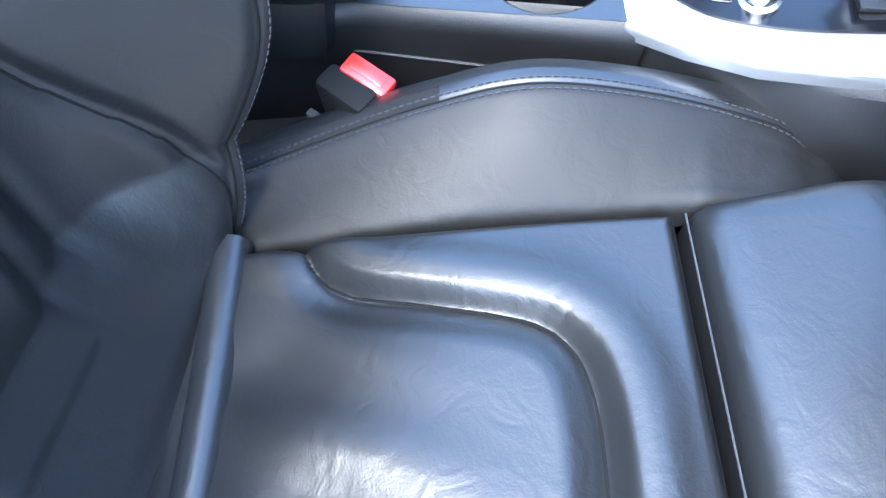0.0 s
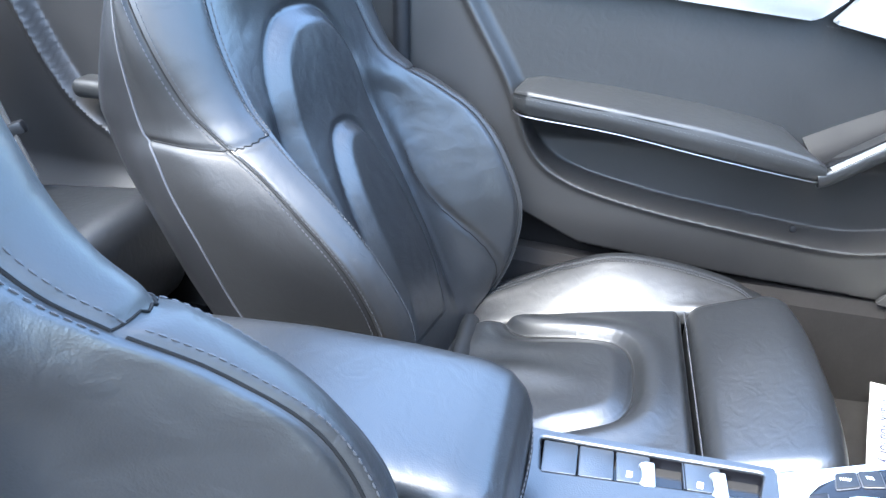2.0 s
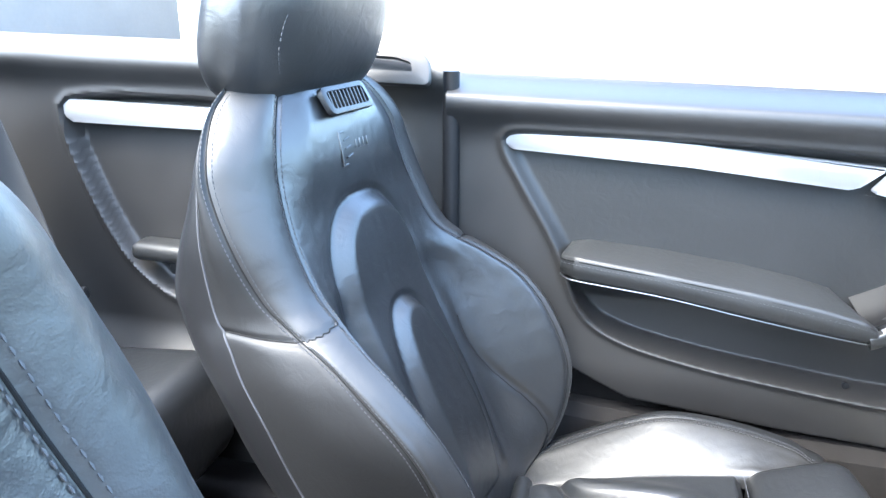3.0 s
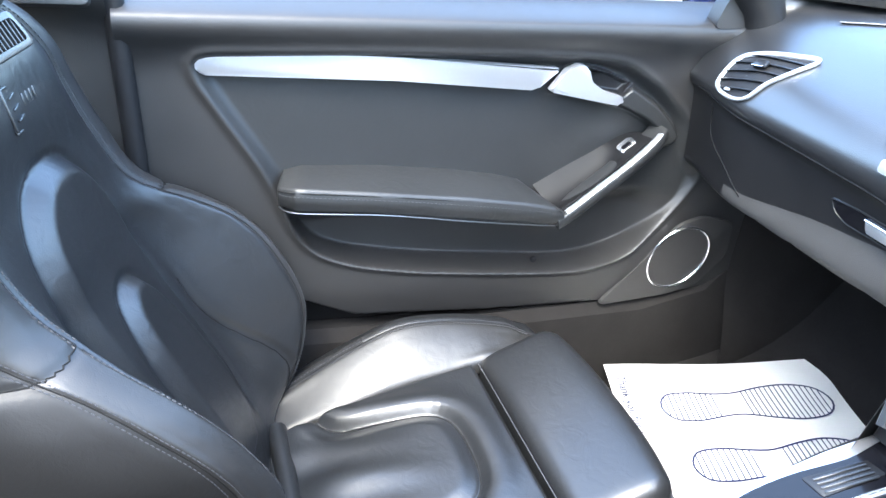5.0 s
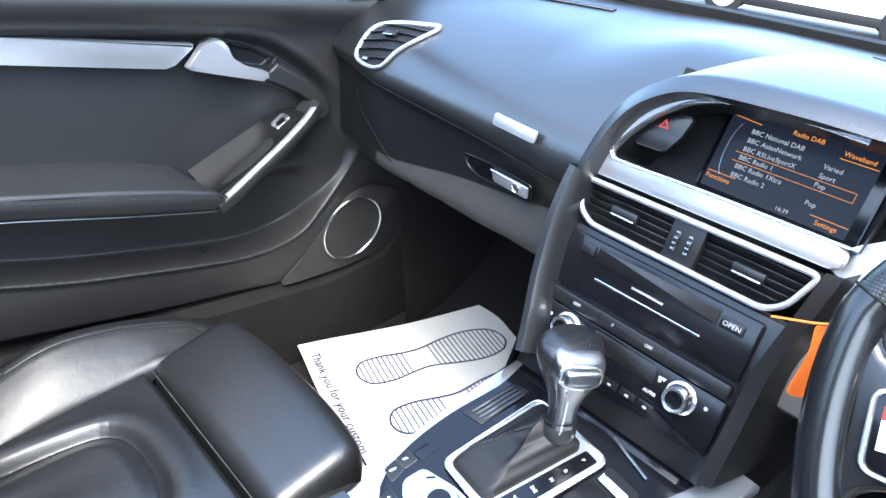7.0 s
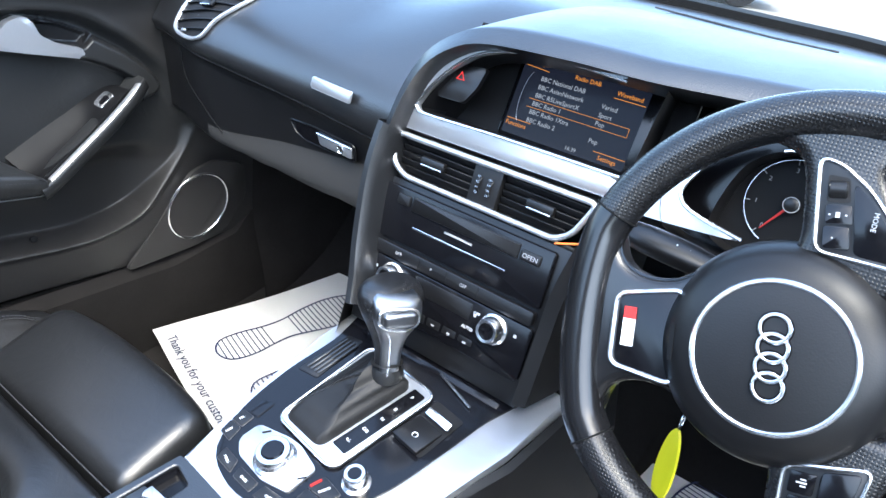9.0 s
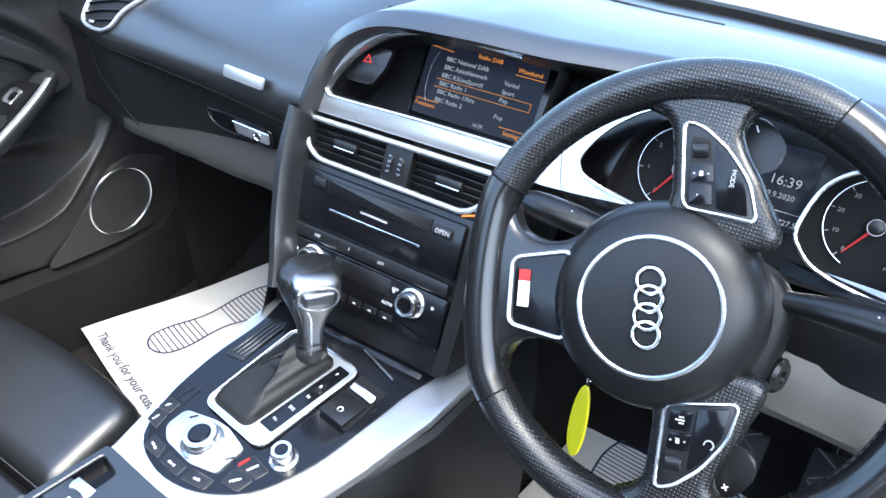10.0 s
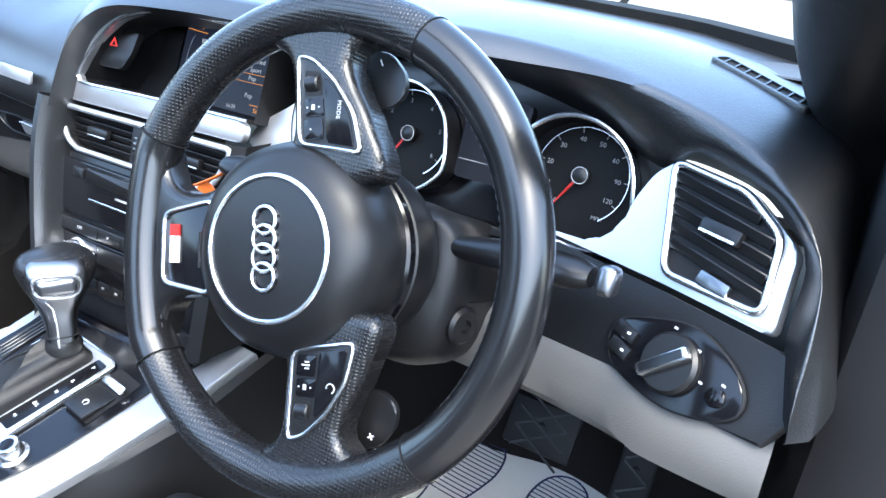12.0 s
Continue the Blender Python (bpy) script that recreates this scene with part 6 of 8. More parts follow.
# ---- column, stalks, key ----
column = thing("steering_column", "dark steering column cover with two stalks", "steering column", at=(0.3736, 0.540, 0.8363))
F0 = F_WHEEL.copy()
F0.translation = (0, 0, 0)
secs = []
for d, w, h, dy in ((-0.098, 0.066, 0.058, -0.016), (-0.104, 0.072, 0.064, -0.018), (-0.130, 0.076, 0.070, -0.022), (-0.170, 0.074, 0.070, -0.026), (-0.24, 0.070, 0.066, -0.026)):
    secs.append([F0 @ Vector((w * math.copysign(abs(math.cos(a)) ** 0.65, math.cos(a)), dy + h * math.copysign(abs(math.sin(a)) ** 0.65, math.sin(a)), d)) for a in (math.tau * k / 40 for k in range(40))])
part("column_cover", g_loft(secs), M_PLASTIC, column, "dark moulded column shroud", angle=50)
part("cover_joint", g_tube([F0 @ Vector((0.0755 * math.cos(a) ** 1.0, -0.022 + 0.0, -0.130 + 0.0)) + (F0.to_3x3() @ Vector((0, 0, -0.10))) * t for a, t in ((0, 0), (0, 0.5), (0, 1))], 0.0008, 5), M_SEAM, column)
lock = part("ignition_lock", g_lathe([(0.015, 0.0), (0.016, 0.010), (0.013, 0.013), (0.006, 0.013), (0.005, 0.009), (0, 0.009)], F0 @ pose(0.070, -0.040, -0.125, 0, 70, 0), 24), M_SATIN_BLACK, column, "ignition lock on the shroud")
for s in (-1, 1):
    pts = [F0 @ Vector((s * 0.05, 0.020, -0.112)), F0 @ Vector((s * 0.11, 0.027, -0.102)), F0 @ Vector((s * 0.176, 0.031, -0.092))]
    st = part("stalk", g_tube(smooth_path([tuple(p) for p in pts], 14), [0.012] * 3 + [0.0135, 0.0145, 0.0155, 0.016, 0.0165, 0.017, 0.017, 0.017, 0.0165, 0.015, 0.010], 18, flat=0.72), M_SATIN_BLACK, column, "black column stalk with white symbols")
    for k, (dx, dy, w, h) in enumerate(((0.116, 0.034, 0.0035, 0.0012), (0.116, 0.030, 0.0035, 0.0012), (0.116, 0.026, 0.0035, 0.0012), (0.126, 0.031, 0.0012, 0.009), (0.136, 0.030, 0.006, 0.006), (0.154, 0.024, 0.006, 0.0014), (0.158, 0.033, 0.005, 0.0014))):
        z_ = -0.1012 + (dx - 0.116) * 0.15 + 0.0128 - 90 * (dy - 0.0295) ** 2
        part("stalk_mark", g_box(F0 @ pose(s * dx, dy, z_, 0, -9 * s, 0), w, h, 0.0004), M_WHITE_PRINT, st)
part("stalk_tip", g_box(F0 @ pose(0.188, 0.032, -0.090), 0.014, 0.022, 0.024, 0.005, 3), M_SATIN_METAL, column, "metal wiper roller")
tagk = thing("key_tag", "yellow oval key tag with a blue print hanging by a ring", "key tag", at=(0.292, 0.675, 0.642))
part("tag", g_plate([(0.014 * math.cos(a) * (1 - 0.15 * math.sin(a)), -0.052 + 0.048 * math.sin(a)) for a in np.linspace(0, math.tau, 36)[:-1]], basis((0, 0, 0), (0.8, -0.6, 0), (-0.1, 0.05, 1)), 0.003, 0.001), M_YELLOW, tagk)
part("tag_print", g_lathe([(0.009, 0), (0.009, 0.0004), (0.006, 0.0004), (0.006, 0)], basis((0.002, -0.0035, -0.047), (0.8, -0.6, 0), (-0.1, 0.05, 1)), 24), M_SKYBLUE, tagk)
part("key_ring", g_tube([(0.0, 0.008 * math.cos(a), 0.006 + 0.010 * math.sin(a)) for a in np.linspace(0, math.tau, 20)[:-1]], 0.0008, 6, closed=True), M_CHROME, tagk)
tago = thing("orange_tag", "orange plastic strap tag hanging from the indicator stalk", "tag", at=(0.178, 0.625, 0.812))
part("strap", g_tube(smooth_path([(-0.043, 0.016, -0.022), (-0.020, 0.006, -0.010), (0.0, 0.0, 0.0), (0.014, 0.004, 0.008), (0.022, 0.010, 0.014)], 20), 0.0030, 8, flat=0.4), M_ORANGE, tago)
part("tag_leaf", g_plate(round_poly([(-0.010, -0.078), (0.010, -0.078), (0.016, -0.050), (0.020, -0.020), (0.008, 0.002), (-0.004, -0.002), (-0.002, -0.030)], 0.006), basis((-0.002, 0.0, 0), (0.85, 0.5, 0.1), (0.06, -0.1, 1)), 0.002, 0.0006), M_ORANGE, tago)


# ---- instruments and driver's side of the dashboard ----
cluster = thing("instrument_cluster", "two round dials with chrome rings and a small display", "instrument cluster", at=(0.377, 0.795, 0.862))
FI = basis((0, 0, 0), (1, 0, 0), (0, 0.30, 0.954))
part("dial_back", g_plate(round_poly([(-0.185, -0.075), (0.185, -0.075), (0.19, 0.03), (0.14, 0.085), (-0.14, 0.085), (-0.19, 0.03)], 0.02), FI @ pose(0, 0, -0.012), 0.01), M_GLOSS, cluster)
TEAR = [(-0.061, -0.020), (-0.050, 0.024), (-0.020, 0.047), (0.016, 0.046), (0.046, 0.024), (0.059, -0.018), (0.058, -0.048), (0.036, -0.060), (0.0, -0.059), (-0.034, -0.051), (-0.052, -0.038)]
for s in (-1, 1):
    m = FI @ pose(0.0135 + s * 0.0915, -0.011, 0.0)
    tear = smooth_path([(s * x, y) for x, y in TEAR[::s]], 64, closed=True)
    face_ = bmesh.new()
    face_.faces.new([face_.verts.new(m @ Vector((x * 0.97, y * 0.97, 0.0))) for x, y in tear])
    d = part("dial", face_, M_DIAL, cluster, "black round dial with white figures")
    part("dial_tube", g_grid([[tuple(m @ Vector((x * 0.97, y * 0.97, 0.0))), tuple(m @ Vector((x, y, 0.034)))] for x, y in tear], closed_u=True), M_SATIN_BLACK, d)
    if s > 0:
        part("dial_ring", g_tube([m @ Vector((x, y, 0.036)) for x, y in tear], 0.0023, 8, closed=True), M_CHROME, d)
    else:
        turn_ = int(np.argmin(tear[:, 0]))
        part("dial_ring", g_tube([m @ Vector((x, y, 0.036)) for x, y in np.roll(tear, -turn_, 0) if x > -0.02], 0.0018, 8), M_CHROME, d)
    part("scale_ring", g_tube([m @ Vector((0.0435 * math.cos(a), 0.0435 * math.sin(a), 0.003)) for a in np.linspace(radians(-55), radians(248), 56)], 0.0008, 6), M_CHROME, d)
    n = 7 if s < 0 else 9
    for k in range(n):
        a = radians(235 - 265 * k / (n - 1))
        part("dial_figure", text_bm(str(k if s < 0 else 10 * k + (0 if k < 7 else 20 * (k - 6))), 0.0062, m @ pose(0.033 * math.cos(a), 0.033 * math.sin(a), 0.002), 0.0001, "CENTER"), M_FIGURE, d)
        part("dial_mark", g_box(m @ pose(0.0410 * math.cos(a), 0.0410 * math.sin(a), 0.002, 0, 0, math.degrees(a)), 0.0045, 0.0009, 0.0004), M_FIGURE, d)
    a = radians(238)
    part("needle", g_tube([m @ Vector((0.008 * math.cos(a), 0.008 * math.sin(a), 0.007)), m @ Vector((0.036 * math.cos(a), 0.036 * math.sin(a), 0.006))], [0.0014, 0.0006], 6), M_NEEDLE, d)
    part("needle_cap", g_lathe([(0.0075, 0.003), (0.0075, 0.009), (0.006, 0.0102), (0, 0.0104)], m, 24), M_SATIN_BLACK, d)
    part("cap_ring", g_tube([m @ Vector((0.0074 * math.cos(a), 0.0074 * math.sin(a), 0.0095)) for a in np.linspace(0, math.tau, 28)[:-1]], 0.0004, 5, closed=True), M_GREY_PRINT, d)
part("dial_figure", text_bm("MPH", 0.0052, FI @ pose(0.128, -0.045, 0.002), 0.0001, "CENTER"), M_FIGURE, cluster)
info = part("info_display", g_plate(rrect(0.064, 0.080, 0.004), FI @ pose(0.0135, 0.0, 0.004), 0.003, 0.001), M_SCREEN, cluster, "small trip display with the time")
part("info_text", text_bm("16:39", 0.0135, FI @ pose(0.0195, 0.006, 0.0075), 0.0001, "CENTER"), M_LIT_WHITE, info)
part("info_text", text_bm("9.9.2020", 0.0075, FI @ pose(0.0195, -0.008, 0.0075), 0.0001, "CENTER"), M_LIT_WHITE, info)
part("info_text", text_bm("727.5", 0.0075, FI @ pose(0.0335, -0.032, 0.0075), 0.0001, "CENTER"), M_LIT_WHITE, info)
part("info_line", g_box(FI @ pose(0.0135, -0.022, 0.0074), 0.06, 0.0006, 0.0002), M_GREY_PRINT, info)
# black bezel round the dials, open in the middle
BZ = round_poly([(-0.175, -0.072), (-0.05, -0.078), (0.05, -0.078), (0.17, -0.074), (0.185, -0.03), (0.178, 0.04), (0.13, 0.078), (-0.13, 0.078), (-0.178, 0.04), (-0.19, -0.02)], 0.02)
part("bezel_wall", g_grid([[tuple(FI @ Vector((x, y, 0.0))), tuple(FI @ Vector((x * 1.01, y * 1.02, 0.052)))] for x, y in BZ], closed_u=True), M_SATIN_BLACK, cluster)
# silver trim left of the dials and to the right round the end vent
WING = smooth_path([(-0.240, -0.060), (-0.205, -0.067), (-0.118, -0.060), (-0.107, -0.056), (-0.150, -0.048), (-0.168, -0.038), (-0.168, -0.022), (-0.152, 0.006), (-0.124, 0.031), (-0.128, 0.036), (-0.160, 0.018), (-0.192, -0.010), (-0.230, -0.038)], 80, closed=True)
part("silver_wing", g_plate([tuple(q) for q in WING], FI @ pose(0, 0, 0.044), 0.006, 0.0012), M_SILVER, cluster, "silver trim beside the dials")
part("wing_edge", g_tube(smooth_path([tuple(FI @ Vector(p)) for p in ((-0.100, -0.056, 0.051), (-0.149, -0.0475, 0.051), (-0.167, -0.037, 0.051), (-0.167, -0.022, 0.051), (-0.151, 0.006, 0.051), (-0.123, 0.032, 0.051), (-0.085, 0.052, 0.049))], 44), 0.0020, 8), M_CHROME, cluster)


FR = F_RIGHT


def right_uv(p):
    q = FR.inverted() @ Vector(p)
    return (q.x, q.y)


SIL = round_poly([right_uv(p) for p in ((0.455, 0.760, 0.806), (0.591, 0.693, 0.817), (0.672, 0.652, 0.821), (0.672, 0.682, 0.872), (0.655, 0.699, 0.882), (0.632, 0.717, 0.895), (0.577, 0.750, 0.896), (0.560, 0.752, 0.880), (0.548, 0.742, 0.858), (0.543, 0.729, 0.838), (0.522, 0.729, 0.818))], 0.008)
part("end_trim", g_plate(SIL, FR @ pose(0, 0, -0.010), 0.010, 0.002), M_SILVER, dash, "silver trim round the end vent")
EV = round_poly([right_uv(p) for p in ((0.575, 0.748, 0.893), (0.590, 0.695, 0.825), (0.664, 0.661, 0.829), (0.663, 0.690, 0.874), (0.632, 0.715, 0.892))], 0.010, 5)
ev = part("end_vent", g_plate(EV, FR @ pose(0, 0, 0.0005), 0.0012), M_RUBBER, dash, "black end vent with a chrome frame")
part("vent_frame", g_tube(on(FR, EV, 0.0050), 0.0032, 10, closed=True), M_CHROME, ev)
exs = [x for x, y in EV]
eys = [y for x, y in EV]
for k in range(5):
    y = min(eys) + (max(eys) - min(eys)) * (0.24 + 0.15 * k)
    row = chord(EV, y)
    x0, x1 = min(row), max(row)
    part("slat", g_box(FR @ pose((x0 + x1) / 2, y, 0.0055, 28, 0, -5), x1 - x0 - 0.004, 0.0085, 0.0022, 0.0007, 1), M_SATIN_BLACK, ev)
tab = part("vent_tab", g_box(FR @ pose(sum(exs) / len(exs), sum(eys) / len(eys), 0.008), 0.034, 0.012, 0.008, 0.002), M_SATIN_BLACK, ev)
part("tab_edge", g_box(FR @ pose(sum(exs) / len(exs), sum(eys) / len(eys) - 0.004, 0.0122), 0.030, 0.0025, 0.0015, 0.0005), M_CHROME, ev)
u, v = right_uv((0.629, 0.678, 0.834))
part("vent_mark", g_box(FR @ pose(u, v, 0.009, 0, 0, -4), 0.026, 0.009, 0.004, 0.001), M_SATIN_METAL, ev)
# lower black panel with the light switch
low = [right_uv(p) for p in ((0.42, 0.775, 0.800), (0.590, 0.690, 0.813), (0.676, 0.648, 0.816), (0.692, 0.639, 0.815), (0.698, 0.621, 0.789), (0.684, 0.616, 0.762), (0.647, 0.630, 0.757), (0.605, 0.647, 0.748), (0.570, 0.668, 0.752), (0.501, 0.696, 0.737), (0.42, 0.74, 0.735))]
part("switch_panel", g_plate(low, FR @ pose(0, 0, -0.012), 0.010, 0.002), M_PLASTIC, dash, "dark panel under the end vent")
LS = smooth_path([right_uv(p) for p in ((0.567, 0.684, 0.778), (0.591, 0.679, 0.793), (0.629, 0.665, 0.803), (0.664, 0.639, 0.789), (0.664, 0.627, 0.767), (0.619, 0.640, 0.750), (0.572, 0.668, 0.755))], 40, closed=True)
ls = part("light_switch", g_plate([tuple(p) for p in LS], FR @ pose(0, 0, -0.003), 0.006, 0.002), M_GLOSS, dash, "black light switch with a chrome bar")
part("switch_edge", g_tube(on(FR, [tuple(p) for p in LS], 0.001), 0.0016, 6, closed=True), M_RUBBER, ls)
u, v = right_uv((0.617, 0.655, 0.776))
kb = part("light_knob", g_lathe([(0.0225, 0.003), (0.0225, 0.008), (0.020, 0.011), (0, 0.011)], FR @ pose(u, v, 0), 36), M_SATIN_BLACK, ls)
part("knob_bar", g_box(FR @ pose(u, v, 0.014, 0, 0, 48), 0.042, 0.010, 0.010, 0.003), M_CHROME, kb, "chrome knob bar")
part("bar_face", g_box(FR @ pose(u, v, 0.0192, 0, 0, 48), 0.034, 0.0060, 0.001), M_GLOSS, kb)
for p in ((0.640, 0.644, 0.776), (0.632, 0.655, 0.793), (0.612, 0.668, 0.798), (0.655, 0.640, 0.782), (0.578, 0.677, 0.772)):
    a, b = right_uv(p)
    part("switch_mark", g_box(FR @ pose(a, b, 0.0035), 0.0030, 0.0018, 0.0004), M_GREY_PRINT, ls)
for p in ((0.5785, 0.6790, 0.7765), (0.5775, 0.6735, 0.7640)):
    a, b = right_uv(p)
    part("lamp_button", g_box(FR @ pose(a, b, 0.0035, 0, 0, -8), 0.020, 0.0105, 0.003, 0.001), M_SATIN_BLACK, ls)
    part("switch_mark", g_box(FR @ pose(a + 0.004, b, 0.0053), 0.0030, 0.0018, 0.0004), M_WHITE_PRINT, ls)
u2, v2 = right_uv((0.653, 0.637, 0.773))
part("fog_button", g_lathe([(0.007, 0.002), (0.007, 0.006), (0.005, 0.0075), (0, 0.0075)], FR @ pose(u2, v2, 0), 20), M_GLOSS, ls)
# knee panels, grey
kn = []
KNEE = [(0.13, 0.72, 0.735, 0.06), (0.30, 0.715, 0.735, 0.05), (0.50, 0.690, 0.739, 0.042), (0.570, 0.664, 0.754, 0.045), (0.605, 0.644, 0.751, 0.036), (0.647, 0.627, 0.758, 0.033), (0.690, 0.612, 0.764, 0.030)]
for x in np.linspace(0.13, 0.69, 40):
    y, z, h = (float(np.interp(x, [k[0] for k in KNEE], [k[j] for k in KNEE])) for j in (1, 2, 3))
    kn.append([tuple(q) for q in smooth_path([(x, y + 0.012, z + 0.004), (x, y - 0.004, z - 0.006), (x, y - 0.014, z - h), (x, y - 0.004, z - h - 0.012), (x, y + 0.06, z - h - 0.03), (x, y + 0.25, z - h - 0.05)], 24)])
part("knee_panel", g_grid(kn), M_KNEE, dash, "light grey lower dash panel")
part("dash_under", g_box(pose(0.0, 1.15, 0.60), 1.40, 0.40, 0.10, 0.02), M_RUBBER, dash)
# stack cheek towards the driver
ck = []
for z in np.linspace(0.592, 0.825, 18):
    y0 = 0.645 + 0.27 * (z - 0.65)
    ck.append([(0.128 + 0.02 * sstep(z, 0.7, 0.85), y0 + 0.004, z), (0.142 + 0.02 * sstep(z, 0.7, 0.85), y0 + 0.01, z), (0.152 + 0.02 * sstep(z, 0.7, 0.85), y0 + 0.06, z), (0.156, y0 + 0.20, z)])
part("stack_cheek", g_grid(ck), M_PLASTIC, dash)
ck = []
for z in np.linspace(0.50, 0.80, 18):
    y0 = 0.645 + 0.27 * (z - 0.65)
    ck.append([(-0.124, y0 - 0.002, z), (-0.132, y0 + 0.012, z), (-0.138, y0 + 0.06, z), (-0.14, y0 + 0.30, z)])
part("stack_cheek", g_grid(ck), M_PLASTIC, dash)

# passenger end vent, badge, glovebox catch
PV = smooth_path([(-0.640, 0.749, 0.824), (-0.600, 0.736, 0.819), (-0.558, 0.736, 0.825), (-0.542, 0.751, 0.851), (-0.525, 0.776, 0.872), (-0.516, 0.809, 0.891), (-0.556, 0.803, 0.888), (-0.611, 0.792, 0.879), (-0.640, 0.782, 0.866), (-0.648, 0.762, 0.843)], 64, closed=True)
pv_rim = [on_fascia(p, 0.0030) for p in PV]
pv_mid = sum(pv_rim, Vector()) / len(pv_rim)
pv = part("passenger_vent", g_grid([[tuple(on_fascia(q, 0.0012)), tuple(on_fascia(q.lerp(pv_mid, 0.5), 0.0012)), tuple(on_fascia(pv_mid, 0.0012))] for q in pv_rim], closed_u=True), M_RUBBER, dash, "black end vent with a silver frame")
part("vent_frame", g_tube(pv_rim, 0.0042, 10, closed=True, flat=0.75), M_SILVER, pv, "silver vent frame")
pv_u = (Vector((-0.530, 0.772, 0.868)) - Vector((-0.644, 0.768, 0.850))).normalized()
pv_n = (pv_mid - on_fascia(pv_mid, -0.01)).normalized()
pv_v = pv_n.cross(pv_u).normalized()
rim_uv = [((q - pv_mid).dot(pv_u), (q - pv_mid).dot(pv_v)) for q in pv_rim]


for k in range(5):
    v_ = min(q[1] for q in rim_uv) + (max(q[1] for q in rim_uv) - min(q[1] for q in rim_uv)) * (0.17 + 0.165 * k)
    cut = chord(rim_uv, v_)
    if len(cut) < 2:
        continue
    line = [on_fascia(pv_mid + pv_u * u_ + pv_v * v_, 0.0030) for u_ in np.linspace(min(cut) + 0.004, max(cut) - 0.004, 10)]
    part("slat", g_tube(line, 0.0030, 6, flat=0.45), M_PLASTIC, pv)
tab = part("vent_tab", g_box(basis(on_fascia(pv_mid + pv_v * 0.006, 0.006), pv_u, pv_v), 0.026, 0.012, 0.007, 0.002), M_SATIN_BLACK, pv)
part("tab_edge", g_box(basis(on_fascia(pv_mid + pv_v * 0.0005, 0.0095), pv_u, pv_v), 0.022, 0.0022, 0.0016, 0.0005), M_CHROME, tab)
part("roller_mark", g_box(basis(on_fascia((-0.606, 0.740, 0.828), 0.004), pv_u, pv_v), 0.012, 0.006, 0.003, 0.001), M_SILVER, pv)
part("dash_badge", g_plate(rrect(0.080, 0.016, 0.003), basis((-0.266, 0.7285, 0.8235), (1, -0.09, 0), (0, 0.20, 1)), 0.003, 0.001), M_SILVER, dash, "small silver dash badge")
F_GL = basis((-0.303, 0.7545, 0.739), (1, -0.04, 0), (0, -0.22, 1))
pocket = round_poly([(-0.070, 0.012), (-0.060, -0.006), (-0.040, -0.014), (0.068, -0.014), (0.068, 0.013), (-0.02, 0.015)], 0.008)
gl = part("glovebox_catch", g_plate(pocket, F_GL @ pose(0, 0, -0.001), 0.003, 0.001), M_GLOSS, dash, "glovebox catch in a dark recess")
part("catch_rim", g_tube(on(F_GL, pocket, 0.002), 0.0014, 6, closed=True), M_SATIN_BLACK, gl)
part("catch_lever", g_plate(round_poly([(-0.004, -0.008), (0.062, -0.009), (0.062, 0.008), (-0.008, 0.009)], 0.003), F_GL @ pose(0, 0, 0.0012, -3, 0, 0), 0.003, 0.0012), M_SILVER, gl, "silver catch lever with a lock")
part("lever_edge", g_tube([F_GL @ Vector((-0.008, 0.0088, 0.0045)), F_GL @ Vector((0.061, 0.0080, 0.0045))], 0.0012, 6), M_CHROME, gl)
part("catch_lock", g_lathe([(0.0070, 0), (0.0070, 0.002), (0.0055, 0.002), (0.005, 0.0008), (0, 0.0008)], F_GL @ pose(0.040, -0.001, 0.0040), 20), M_CHROME, gl)
# defroster slot on the top beside the driver's door


def on_top(x, y):
    near = sorted(DASH_TOP, key=lambda q: (q.x - x) ** 2 + (q.y - y) ** 2)[:4]
    return Vector((x, y, sum(q.z for q in near) / 4))


d0, d1 = on_top(0.566, 0.852), on_top(0.646, 0.794)
d_mid, d_run = (d0 + d1) / 2, (d1 - d0)
d_side = (on_top(0.620, 0.842) - d_mid).normalized()
F_DEF = basis(d_mid, d_run.normalized(), d_side)
F_DEF = F_DEF if F_DEF.to_3x3().col[2].z > 0 else basis(d_mid, -d_run.normalized(), d_side)
dv = part("side_defroster", g_plate(rrect(0.108, 0.020, 0.006), F_DEF @ pose(0, 0, -0.001), 0.0055, 0.001, hole=rrect(0.100, 0.013, 0.004)), M_DASH, dash, "side window defroster slot")
part("slot_floor", g_plate(rrect(0.104, 0.017, 0.004), F_DEF @ pose(0, 0, -0.001), 0.0035), M_RUBBER, dv)
for k in range(8):
    part("defroster_slat", g_box(F_DEF @ pose(-0.042 + 0.012 * k, 0, 0.0035, 0, 0, 25), 0.0016, 0.013, 0.002), M_SATIN_BLACK, dv)


sp_c = on_top(0.620, 0.905)
F_TOP = basis(sp_c + Vector((0, 0, 0.0015)), (1, -0.3, 0), (0.3, 1, 0.02))
part("top_speaker", g_lathe([(0, 0.0016), (0.034, 0.0012), (0.038, 0.0022), (0.041, 0.0010)], F_TOP, 40), M_MESH, dash, "round speaker grille let into the dash top")
part("cover_line", g_tube([on_top(x, y) + Vector((0, 0, 0.0012)) for x, y in ((0.0, 1.085), (0.08, 1.066), (0.17, 1.045), (0.255, 1.020))], 0.0013, 6), M_PIPING_DARK, dash)
slot = [on_fascia((x, ws_base(x).y - 0.085, ws_base(x).z), 0.0006) for x in np.linspace(-0.60, -0.36, 20)]
ds = part("windscreen_slot", g_tube(slot, 0.0075, 8, flat=0.25), M_RUBBER, dash, "dark defroster slot under the windscreen")
